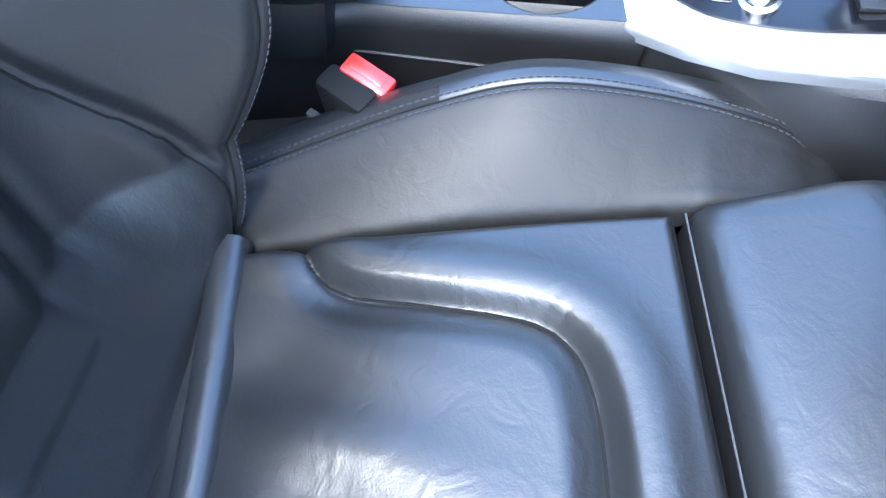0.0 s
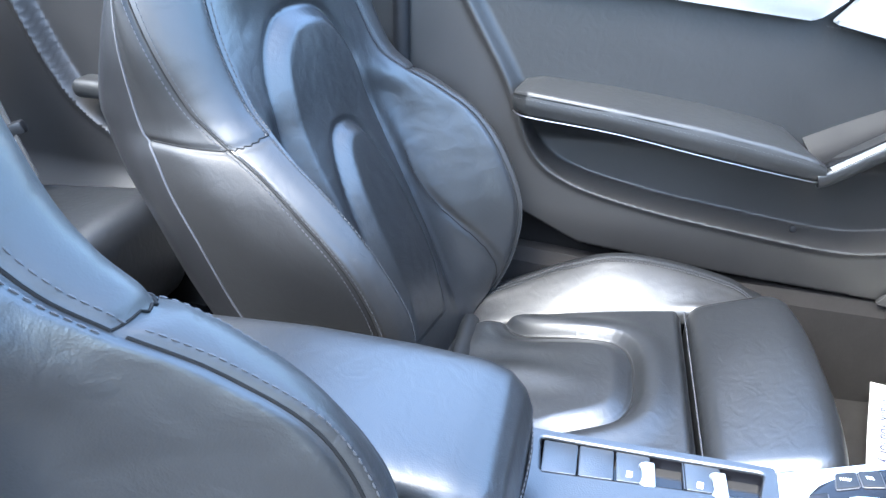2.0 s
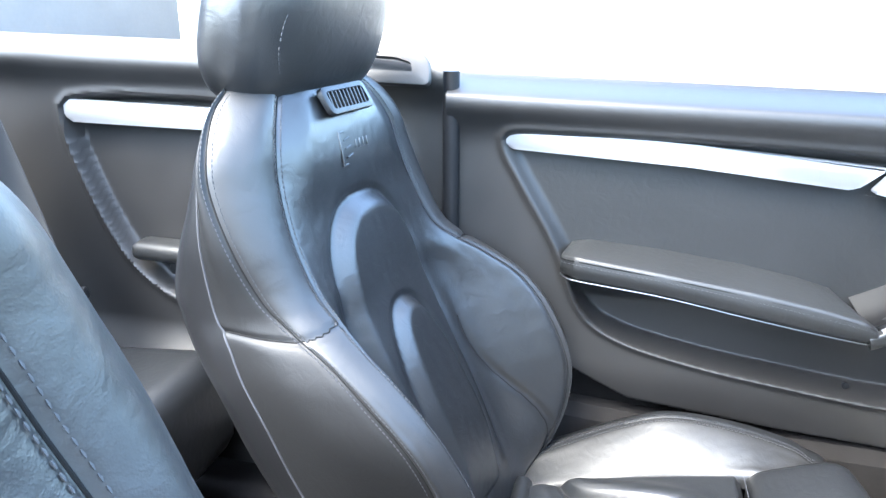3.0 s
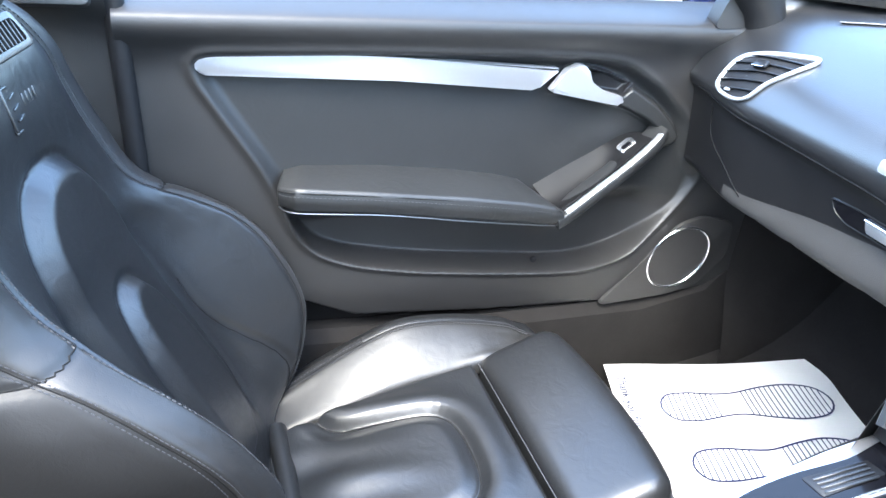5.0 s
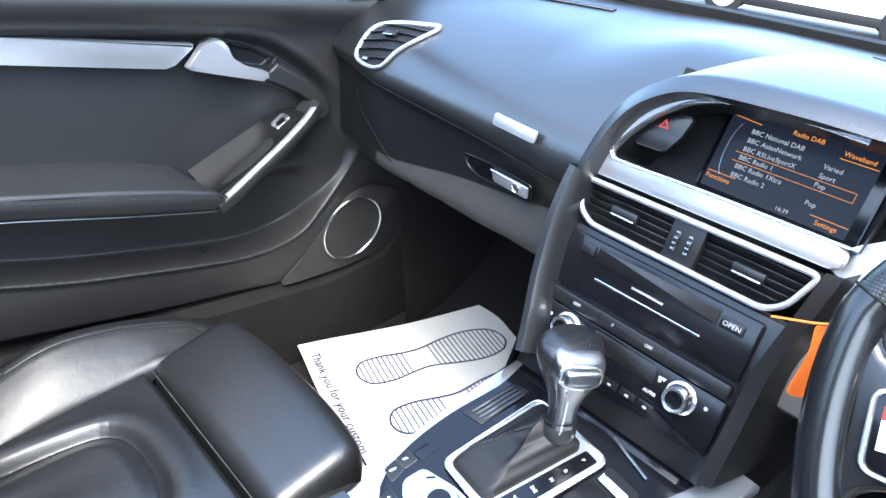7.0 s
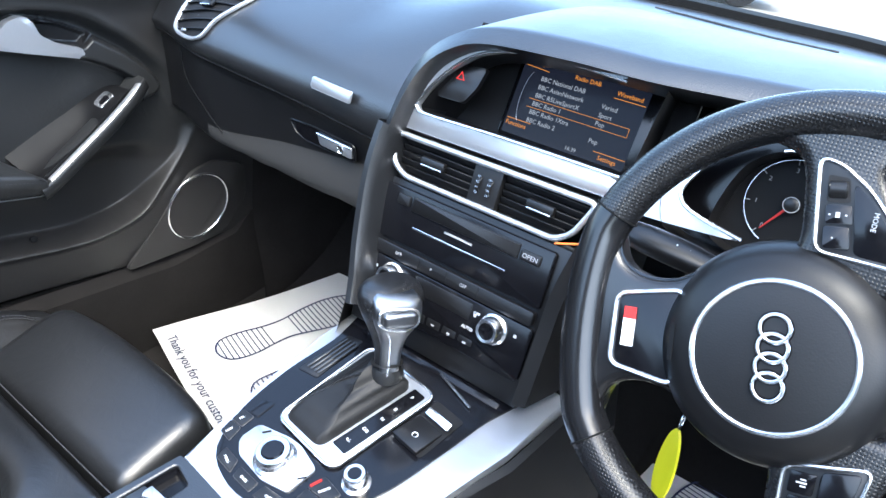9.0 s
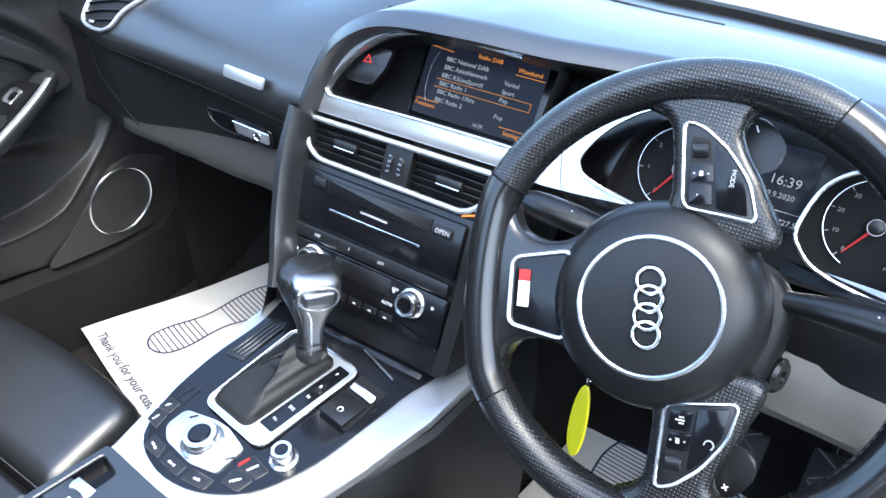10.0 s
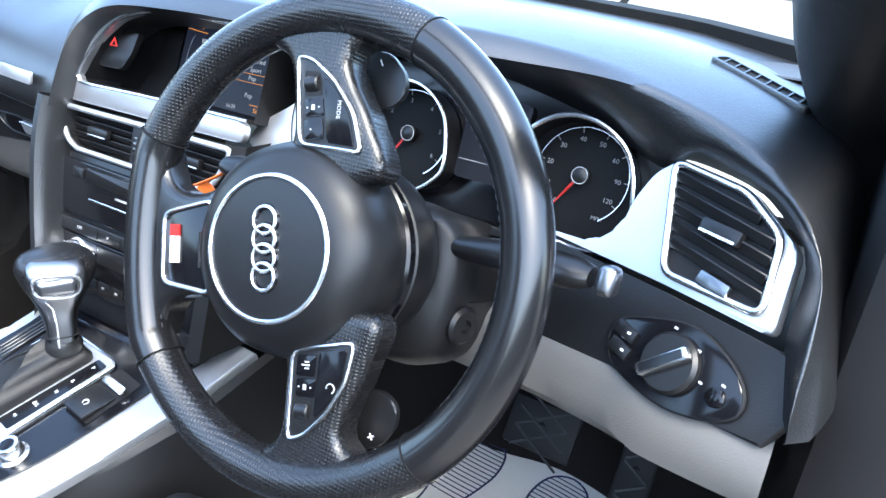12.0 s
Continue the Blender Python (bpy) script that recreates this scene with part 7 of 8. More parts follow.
part("slot_lip", g_tube([q + Vector((0.002, -0.008, 0.0004)) for q in slot], 0.0013, 6), M_PIPING, ds)
for q in slot[1:-1]:
    part("slot_rib", g_box(Matrix.Translation(q + Vector((0, 0, 0.0018))) @ pose(0, 0, 0, 0, 0, 30), 0.0016, 0.015, 0.0014), M_PLASTIC, ds)


# ---- passenger door panel ----
door = thing("passenger_door", "dark passenger door panel with silver strip and leather armrest", "car door")
INSERT = smooth_path([(-0.040, 0.815), (-0.006, 0.755), (0.055, 0.655), (0.105, 0.545), (0.172, 0.497), (0.296, 0.468), (0.45, 0.449), (0.60, 0.436), (0.675, 0.443), (0.731, 0.464), (0.77, 0.503), (0.816, 0.556), (0.842, 0.600), (0.848, 0.619), (0.840, 0.636), (0.818, 0.672), (0.803, 0.715), (0.768, 0.756), (0.70, 0.805), (0.60, 0.840), (0.30, 0.848), (0.05, 0.847), (-0.030, 0.842)], 150, closed=True)
# the leather frame that carries the release lever, round the front of the insert and down to the grab rail
FRAME = round_poly([(0.520, 0.775), (0.587, 0.767), (0.656, 0.748), (0.703, 0.726), (0.748, 0.697), (0.690, 0.655), (0.735, 0.664), (0.777, 0.678), (0.791, 0.699), (0.773, 0.727), (0.729, 0.762), (0.67, 0.795), (0.616, 0.819), (0.568, 0.832), (0.545, 0.836)], 0.008)
RECESS = round_poly([(0.560, 0.826), (0.622, 0.812), (0.671, 0.791), (0.650, 0.772), (0.594, 0.780), (0.560, 0.800)], 0.006)
ys, zs = np.linspace(-0.13, 1.06, 420), np.linspace(0.19, 0.925, 280)
Yg, Zg = np.meshgrid(ys, zs, indexing="ij")
d = seg_dist(Yg, Zg, INSERT, True)
ins = inside(Yg, Zg, INSERT)
deep = 0.022 + 0.036 * sstep(0.60 - Zg, 0.0, 0.05) * sstep(0.83 - Yg, 0.0, 0.14)
deep = deep * (0.6 + 0.4 * sstep(Yg, -0.05, 0.25)) * (1 - 0.55 * sstep(Yg, 0.72, 0.83))
wall_ = 0.024 - 0.013 * sstep(0.62 - Zg, 0.0, 0.06)
Xg = -0.745 - 0.012 * sstep(Zg, 0.45, 0.25) * 3
Xg = Xg + 0.030 * np.exp(-((Zg - 0.885) / 0.035) ** 2) - 0.05 * sstep(Zg, 0.895, 0.925)
Xg = Xg - np.where(ins, deep * sstep(d / wall_, 0.0, 1.0), 0.0)
Xg = Xg + (0.006 - 0.004 * sstep(Yg, 0.55, 0.72) * sstep(Zg, 0.46, 0.56)) * np.exp(-(d / 0.008) ** 2)
on_frame = inside(Yg, Zg, FRAME)
d_frame = seg_dist(Yg, Zg, FRAME, True)
Xg = np.where(on_frame, np.maximum(Xg, -0.768 + 0.026 * sstep(d_frame, 0.0, 0.011)), Xg)
in_recess = inside(Yg, Zg, RECESS)
Xg = Xg - np.where(in_recess, 0.026 * sstep(seg_dist(Yg, Zg, RECESS, True), 0.0, 0.006), 0.0)
# tuck under the panel's lower edge, and a soft crease along it
edge_z = np.interp(Yg, [-0.13, 0.07, 0.20, 0.45, 0.70, 1.06], [0.55, 0.45, 0.385, 0.362, 0.350, 0.345])
Xg = Xg - 0.045 * sstep(edge_z - Zg, 0.0, 0.03)
# front end sweeps inwards to meet the dashboard
Xg = Xg + 0.035 * sstep(Yg, 0.80, 0.95) * sstep(Zg, 0.5, 0.7)
pos = [[(Xg[i, j], Yg[i, j], Zg[i, j]) for j in range(280)] for i in range(420)]
reg = np.where(ins & (Zg > 0.575), 2, np.where(ins, 3, 1))
reg = np.where(Zg < edge_z - 0.004, 4, reg)
reg = np.where(on_frame, 6, reg)
reg = np.where(in_recess, 5, reg)
split_sheet(pos, reg, {1: "door_card", 2: "door_insert", 3: "map_pocket", 4: "lower_card", 5: "pull_recess", 6: "handle_frame"}, {1: M_DOOR, 2: M_LEATHER_SOFT, 3: M_DOOR, 4: M_CARPET, 5: M_SATIN_BLACK, 6: M_LEATHER_SOFT}, door, {2: "black leather door insert", 5: "black hollow behind the release lever", 6: "stitched leather frame round the release lever"})
FD = basis((-0.752, 0, 0), (0, 1, 0), (0, 0, 1))
STRIP = round_poly([(-0.040, 0.832), (-0.030, 0.812), (0.25, 0.803), (0.485, 0.786), (0.525, 0.822), (0.25, 0.838), (-0.030, 0.846)], 0.008)
part("silver_strip", g_plate(STRIP, FD @ pose(0, 0, -0.005), 0.014, 0.004), M_SILVER, door, "brushed silver door strip")
HANDLE = round_poly([(0.505, 0.787), (0.531, 0.822), (0.553, 0.831), (0.568, 0.827), (0.579, 0.802), (0.607, 0.786), (0.647, 0.775), (0.641, 0.761), (0.56, 0.776)], 0.006)
part("door_pull", g_plate(HANDLE, FD @ pose(0, 0, 0.004), 0.016, 0.006), M_SILVER, door, "silver door release lever")
part("pull_stay", g_box(FD @ pose(0.660, 0.782, -0.006, 0, 0, 52), 0.030, 0.007, 0.012, 0.002), M_SATIN_BLACK, door)
part("frame_stitching", dashes([(-0.7425, y, z) for y, z in smooth_path([(0.500, 0.781), (0.587, 0.771), (0.652, 0.753), (0.700, 0.731)], 26)], 0.0036, 0.0022, 0.0007), M_THREAD, door)
# armrest pad: a flat top tilted to the cabin, a seam along its edge and an upright side
ARM = [(0.062, 0.640, 0.634, 0.622, 0.024, -0.30), (0.070, 0.662, 0.650, 0.618, 0.060, -0.30), (0.10, 0.667, 0.656, 0.617, 0.084, -0.25), (0.23, 0.660, 0.647, 0.610, 0.096, -0.05), (0.36, 0.648, 0.633, 0.592, 0.100, 0.10), (0.45, 0.636, 0.618, 0.579, 0.100, 0.30), (0.505, 0.624, 0.605, 0.572, 0.099, 0.42), (0.520, 0.612, 0.596, 0.571, 0.096, 0.46), (0.526, 0.596, 0.586, 0.573, 0.088, 0.48)]
fine = []
for t in np.linspace(0, len(ARM) - 1, 57):
    i = min(int(t), len(ARM) - 2)
    y, back_z, edge_z, low, out, skew = np.array(ARM[i]) + (np.array(ARM[i + 1]) - np.array(ARM[i])) * (t - i)
    ring = round_poly([(-0.776, back_z), (-0.776 + out, edge_z), (-0.776 + out + 0.003, (edge_z + low) / 2), (-0.776 + out - 0.004, low), (-0.776, low - 0.006)], 0.006)
    fine.append([(x, y + skew * (x + 0.720), z) for x, z in ring])
part("door_armrest", g_loft(fine), M_LEATHER_SOFT, door, "padded leather door armrest", angle=60)


def arm_line(dx, drop, n=40):
    """A line along the armrest's side: dx out of it, drop from its edge (0) to its foot (1)."""
    line = []
    for y, back_z, edge_z, low, out, skew in ARM[1:8]:
        x = -0.776 + out + dx
        line.append((x, y + skew * (x + 0.720), edge_z + (low - edge_z) * drop))
    return smooth_path(line, n)


part("armrest_seam", g_tube(arm_line(-0.0004, 0.16), 0.0011, 6), M_SEAM, door)
part("armrest_stitching", dashes(arm_line(0.0016, 0.30), 0.0040, 0.0024, 0.0006), M_THREAD, door)
part("armrest_edge", g_tube(arm_line(-0.0035, 1.03), 0.0011, 8), M_SATIN_METAL, door, "thin bright armrest edge")
# grab rail rising to the handle frame: leather side, silver band along its top
grip = smooth_path([(-0.676, 0.528, 0.583), (-0.680, 0.548, 0.592), (-0.686, 0.603, 0.630), (-0.692, 0.662, 0.672), (-0.702, 0.708, 0.706), (-0.722, 0.738, 0.722)], 26)
secs, band = [], []
for i, q in enumerate(grip):
    t = (Vector(grip[min(i + 1, 25)]) - Vector(grip[max(i - 1, 0)])).normalized()
    n_ = Vector((0, -t.z, t.y)).normalized()
    ring = round_poly([(0.0, 0.0), (0.001, -0.012), (-0.006, -0.024), (-0.050, -0.026), (-0.050, 0.0)], 0.005)
    secs.append([tuple(Vector(q) + Vector((1, 0, 0)) * u + n_ * v) for u, v in ring])
    band.append(tuple(Vector(q) + Vector((-0.0065, 0, 0)) + n_ * 0.0006))
part("grab_rail", g_loft(secs), M_LEATHER_SOFT, door, "dark grab rail with a silver band", angle=60)
part("rail_edge", g_tube(band[2:24], 0.0062, 10, flat=0.34, up=(0, -0.57, 0.82)), M_SILVER, door)
# black switch tray between the rail and the insert
tray_back = smooth_path([(-0.770, 0.515, 0.612), (-0.770, 0.584, 0.651), (-0.770, 0.653, 0.686), (-0.769, 0.682, 0.699), (-0.764, 0.708, 0.703), (-0.752, 0.738, 0.700)], 24)
tray_edge = smooth_path([(-0.692, 0.532, 0.592), (-0.698, 0.592, 0.628), (-0.703, 0.640, 0.662), (-0.712, 0.690, 0.698), (-0.724, 0.722, 0.710), (-0.735, 0.742, 0.708)], 24)
rows = []
for p, q in zip(tray_back, tray_edge):
    p, q = Vector(p), Vector(q)
    dip = 0.020 * float(sstep(0.665 - p.y, 0.0, 0.05))
    rows.append([tuple(p + Vector((0, 0, -0.03)))] + [tuple(p.lerp(q, t) + Vector((0, 0.5, -0.8)) * dip * math.sin(math.pi * t)) for t in np.linspace(0, 1, 9)] + [tuple(q + Vector((0, 0, -0.03)))])
tray = part("switch_pod", g_grid(rows), M_DIAL, door, "black switch tray", angle=50)
F_SW = basis((-0.737, 0.673, 0.686), (-0.05, 0.80, 0.60), (-0.96, -0.02, 0.25))
switch = part("window_switch", g_plate(rrect(0.032, 0.022, 0.005), F_SW, 0.006, 0.002), M_CHROME, tray, "chrome-framed window switch")
part("switch_rocker", g_plate(rrect(0.018, 0.010, 0.003), F_SW @ pose(-0.001, -0.003, 0.0055), 0.002, 0.0008), M_GLOSS, switch)
# speaker
FSP = basis((-0.752, 0.850, 0.440), (0, 1, 0.0), (0.12, 0, 1))
grille_ = round_poly([(-0.155, -0.098), (-0.02, 0.085), (0.03, 0.100), (0.105, 0.080), (0.12, 0.0), (0.075, -0.07), (0.0, -0.088)], 0.015)
sp_ = part("speaker_grille", g_plate(grille_, FSP @ pose(0, 0, 0.002), 0.008, 0.003), M_MESH, door, "dark speaker grille with a bright ring")
part("speaker_ring", g_tube([FSP @ Vector((0.068 * math.cos(a), 0.006 + 0.072 * math.sin(a), 0.011)) for a in np.linspace(0, math.tau, 56)[:-1]], 0.0028, 8, closed=True), M_CHROME, sp_)
part("pocket_screw", g_lathe([(0.006, 0), (0.006, 0.004), (0, 0.006)], basis((-0.775, 0.545, 0.452), (0, 1, 0), (0, 0, 1)), 12), M_RUBBER, door)
# sail panel with a small ringed tweeter, and the mirror outside
sail = part("sail_panel", g_loft([[(-0.715 - dx, y, z) for y, z in round_poly([(0.775, 0.895), (0.955, 0.900), (0.93, 0.985), (0.83, 0.99), (0.79, 0.94)], 0.015)] for dx in (0.0, 0.03)]), M_DOOR, door, "dark triangular mirror panel with a tweeter")
F_TW = basis((-0.713, 0.862, 0.937), (0, 1, 0), (0, 0, 1))
part("tweeter_ring", g_tube([F_TW @ Vector((0.030 * math.cos(a), 0.030 * math.sin(a), 0.002)) for a in np.linspace(0, math.tau, 40)[:-1]], 0.0024, 8, closed=True), M_CHROME, sail)
part("tweeter_mesh", g_lathe([(0.029, 0.0015), (0.015, 0.004), (0, 0.0045)], F_TW, 32), M_MESH, sail)
mirror = thing("door_mirror", "dark blue door mirror outside the passenger window", "mirror", at=(-0.95, 0.88, 0.945))
part("housing", g_loft([[(dx + 0.0, wy * math.copysign(abs(math.cos(a)) ** 0.7, math.cos(a)) + sh, hz * math.copysign(abs(math.sin(a)) ** 0.7, math.sin(a))) for a in (math.tau * k / 28 for k in range(28))] for dx, wy, hz, sh in ((-0.13, 0.03, 0.045, 0.0), (-0.12, 0.05, 0.06, 0.0), (0.0, 0.065, 0.072, 0.0), (0.09, 0.055, 0.060, 0.0), (0.11, 0.03, 0.03, 0.0))]), M_PAINT, mirror, angle=50)
part("mirror_glass", g_plate(rrect(0.19, 0.105, 0.03), basis((-0.005, -0.068, 0), (1, 0, 0), (0, 0, 1)), 0.003), M_CHROME, mirror)
part("mirror_arm", g_box(pose(0.14, 0.0, -0.045), 0.10, 0.06, 0.025, 0.01), M_RUBBER, mirror)
# sill and kick panel
tagged(part("sill_trim", g_loft([[(-0.748, y, 0.14), (-0.748, y, 0.25 + dz), (-0.752, y, 0.320 + dz), (-0.77, y, 0.34 + dz), (-0.80, y, 0.34 + dz), (-0.80, y, 0.14)] for y, dz in ((-0.3, 0.03), (0.3, 0.0), (0.8, 0.0), (0.95, 0.03), (1.10, 0.20), (1.3, 0.30))]), M_CARPET), "dark plastic sill trim along the door opening", "sill", kind="structure")
tagged(part("kick_panel", g_grid([[(-0.742 + 0.05 * float(sstep(z, 0.42, 0.20)) + 0.03 * float(sstep(k, 2, 7)), 0.985 + 0.055 * k, z) for z in np.linspace(0.15, 0.62, 24)] for k in range(9)]), M_CARPET), "dark footwell side panel", "panel", kind="structure")
# rear side trim behind the door
rear = thing("rear_side_trim", "grey rear side panel with silver strip and small armrest", "side panel")
ys, zs = np.linspace(-1.25, -0.135, 190), np.linspace(0.19, 0.96, 150)
Yg, Zg = np.meshgrid(ys, zs, indexing="ij")
poly = smooth_path([(-0.87, 0.80), (-0.80, 0.60), (-0.72, 0.50), (-0.60, 0.45), (-0.35, 0.44), (-0.22, 0.50), (-0.20, 0.80), (-0.35, 0.86), (-0.80, 0.86)], 60, closed=True)
d = seg_dist(Yg, Zg, poly, True)
Xg = -0.745 + 0.03 * np.exp(-((Zg - 0.92) / 0.035) ** 2) - np.where(inside(Yg, Zg, poly), 0.03 * sstep(d, 0, 0.02), 0) + 0.006 * np.exp(-(d / 0.01) ** 2) + 0.10 * sstep(0.42 - Zg, 0, 0.15)
pos = [[(Xg[i, j], Yg[i, j], Zg[i, j]) for j in range(150)] for i in range(190)]
part("side_card", g_grid(pos), M_DOOR, rear)
part("silver_strip", g_plate(round_poly([(-0.868, 0.825), (-0.855, 0.803), (-0.30, 0.808), (-0.22, 0.815), (-0.22, 0.845), (-0.855, 0.845)], 0.008), FD @ pose(0, 0, -0.004), 0.012, 0.004), M_SILVER, rear)
part("side_armrest", g_box(pose(-0.742, -0.56, 0.568, 0, 0, 0), 0.06, 0.36, 0.035, 0.014, 3), M_LEATHER_SOFT, rear)
part("side_speaker", g_plate(rrect(0.30, 0.09, 0.03, 6, -0.55, 0.50), FD @ pose(0, 0, -0.03), 0.008, 0.003), M_MESH, rear)
part("pillar_seal", g_tube([(-0.735, -0.128, 0.20), (-0.735, -0.120, 0.65), (-0.740, -0.128, 0.93)], 0.014, 10), M_RUBBER, rear)
# belt guide on the shoulder of the trim
bg = thing("belt_guide", "grey plastic belt guide beside the seat", "belt guide", at=(-0.70, -0.235, 0.945))
part("guide_frame", g_plate(round_poly([(-0.10, -0.04), (0.09, -0.04), (0.085, 0.0), (0.05, 0.03), (-0.10, 0.045)], 0.012), basis((0, 0, 0), (0, 1, 0), (-0.5, 0, 1)), 0.012, 0.003, hole=round_poly([(-0.08, -0.02), (0.06, -0.02), (0.055, -0.005), (0.03, 0.002), (-0.08, 0.005)], 0.004)), M_DOOR, bg)
# rear bench
bench = thing("rear_seat", "black leather rear bench, partly hidden by the front seats", "car seat")
part("bench_cushion", g_box(pose(-0.33, -0.72, 0.33, 6, 0, 0), 0.60, 0.48, 0.20, 0.05, 4), M_LEATHER, bench)
part("bench_back", g_box(pose(-0.33, -1.02, 0.62, -18, 0, 0), 0.62, 0.14, 0.62, 0.05, 4), M_LEATHER, bench)
part("bench_cushion", g_box(pose(0.33, -0.72, 0.33, 6, 0, 0), 0.60, 0.48, 0.20, 0.05, 4), M_LEATHER, bench)
part("bench_back", g_box(pose(0.33, -1.02, 0.62, -18, 0, 0), 0.62, 0.14, 0.62, 0.05, 4), M_LEATHER, bench)
belt = thing("seat_belt", "grey-black belt webbing hanging beside the rear bench", "seat belt", at=(-0.62, -0.95, 0.95))
pts = smooth_path([(0.0, -0.05, 0.06), (0.01, 0.02, -0.05), (0.03, 0.10, -0.22), (0.05, 0.17, -0.38), (0.06, 0.22, -0.50)], 24)
part("webbing", g_loft([[(p[0], p[1] - 0.024, p[2] - 0.01), (p[0] + 0.002, p[1] - 0.024, p[2] - 0.01), (p[0] + 0.002, p[1] + 0.024, p[2] + 0.01), (p[0], p[1] + 0.024, p[2] + 0.01)] for p in pts]), M_BELT, belt)
tg = part("belt_tongue", g_box(pose(0.055, 0.19, -0.42, 20, 0, 20), 0.02, 0.075, 0.022, 0.005), M_PLASTIC, belt)
part("tongue_plate", g_box(pose(0.058, 0.205, -0.455, 20, 0, 20), 0.004, 0.03, 0.05, 0.001), M_CHROME, tg)


# ---- paper floor mats ----
def paper_mat(name, at, w, h, turn, label):
    mat = thing(name, label, "floor mat", "paper mats", at=at)
    slope = pose(0, 0, 0, 0, 0, turn) @ pose(0, 0, 0, 5.5, 0, 0)
    rows = []
    for u in np.linspace(-w / 2, w / 2, 24):
        rows.append([tuple(slope @ Vector((u, v, 0.003 * math.sin(u * 22) + 0.004 * math.sin(v * 13 + u * 9)))) for v in np.linspace(-h / 2, h / 2, 30)])
    top = g_grid(rows)
    bmesh.ops.solidify(top, geom=top.faces[:], thickness=0.0008)
    part("sheet", top, M_PAPER, mat)
    return mat, slope


def sole(mat, slope, cx, cy, flip, size=1.0):
    """A printed shoe sole: an outline and bars across it."""
    out = smooth_path([(0.0, -0.145), (0.030, -0.130), (0.036, -0.09), (0.028, -0.045), (0.026, -0.01), (0.040, 0.04), (0.047, 0.085), (0.036, 0.130), (0.005, 0.150), (-0.028, 0.135), (-0.042, 0.09), (-0.040, 0.04), (-0.030, -0.01), (-0.030, -0.05), (-0.034, -0.09), (-0.028, -0.130)], 60, closed=True)
    if flip:
        out = [(-x, y) for x, y in out]

    def up(x, y):
        u, v = cx + x * size, cy + y * size
        return slope @ Vector((u, v, 0.003 * math.sin(u * 22) + 0.004 * math.sin(v * 13 + u * 9) + 0.0022))
    part("sole_outline", g_tube([up(x, y) for x, y in out], 0.0020, 5, closed=True, flat=0.3), M_INK, mat)
    xs_, ys_ = np.array([p[0] for p in out]), np.array([p[1] for p in out])
    lines = list(np.arange(-0.135, -0.045, 0.0095)) + list(np.arange(0.005, 0.145, 0.0088))
    for y in lines:
        cut = []
        for (x0, y0), (x1, y1) in zip(out, np.roll(np.array(out), -1, 0)):
            if (y0 - y) * (y1 - y) < 0:
                cut.append(x0 + (x1 - x0) * (y - y0) / (y1 - y0))
        if len(cut) >= 2:
            part("sole_line", g_tube([up(x, y) for x in np.linspace(min(cut), max(cut), 5)], 0.0013, 5, flat=0.3), M_INK, mat)


m1, s1 = paper_mat("paper_mat", (-0.472, 0.886, 0.216), 0.42, 0.448, -16.3, "white paper floor mat with printed shoe soles and lettering")
sole(m1, s1, -0.085, 0.027, False, 1.13)
sole(m1, s1, 0.0775, 0.035, True, 1.13)
part("mat_text", text_bm("Thank you for your custom", 0.027, Matrix.Translation((0, 0, 0.004)) @ s1 @ pose(-0.02, -0.200, 0.003, 0, 0, 0), 0.0002, "CENTER"), M_INK, m1)
m2, s2 = paper_mat("paper_mat", (0.36, 0.98, 0.215), 0.36, 0.50, -6, "white paper floor mat under the pedals")
sole(m2, s2, -0.075, 0.0, False)
sole(m2, s2, 0.085, 0.0, True)

# ---- pedals ----
for nm, x, y, z, w, h in (("brake_pedal", 0.43, 0.98, 0.42, 0.10, 0.07), ("accelerator_pedal", 0.56, 1.02, 0.38, 0.05, 0.12)):
    pd = thing(nm, "black ribbed rubber " + nm.replace("_", " "), "pedal", at=(x, y, z))
    pm = pose(0, 0, 0, 60, 0, 0)
    part("pedal_pad", g_box(pm, w, h, 0.012, 0.004), M_RUBBER, pd)
    for k in range(5):
        part("pad_rib", g_box(pm @ pose(0, -h * 0.4 + k * h * 0.2, 0.007, 0, 0, 30 if k % 2 else -30), w * 0.85, 0.003, 0.003), M_PLASTIC, pd)
    part("pedal_arm", g_tube([(0, 0.0, 0), (0, 0.12, 0.06), (0, 0.20, 0.24)], 0.010, 8), M_RUBBER, pd)

# ---- firewall, bonnet, windscreen, pillars, ground, yard ----
tagged(part("firewall", g_box(pose(0, 1.42, 0.35), 1.5, 0.05, 0.60), M_CARPET), "black carpeted bulkhead", "bulkhead", kind="structure")
tagged(part("rear_bulkhead", g_box(pose(0, -1.32, 0.5), 1.5, 0.06, 0.9), M_CARPET), "dark rear bulkhead", "bulkhead", kind="structure")
cowl = []
for x in np.linspace(-0.74, 0.74, 40):
    w = ws_base(x)
    cowl.append([(x, w.y + dy, w.z + dz) for dy, dz in ((-0.012, -0.004), (-0.010, 0.010), (0.02, 0.012), (0.07, -0.005), (0.10, -0.03))])
part("cowl_strip", g_grid(cowl), M_SEAM, dash, "black strip at the windscreen foot")
bon = []
for x in np.linspace(-0.80, 0.80, 40):
    w = ws_base(max(-0.72, min(0.72, x)))
    bon.append([(x, w.y + 0.09 + t * (2.15 - w.y), w.z - 0.045 - 0.19 * t ** 1.8 - 0.05 * (x / 0.8) ** 4 + 0.012 * math.exp(-((abs(x) - 0.45) / 0.05) ** 2)) for t in np.linspace(0, 1, 20)])
tagged(part("bonnet", g_grid(bon), M_PAINT), "glossy dark blue car bonnet", "bonnet", kind="structure")
ws = []
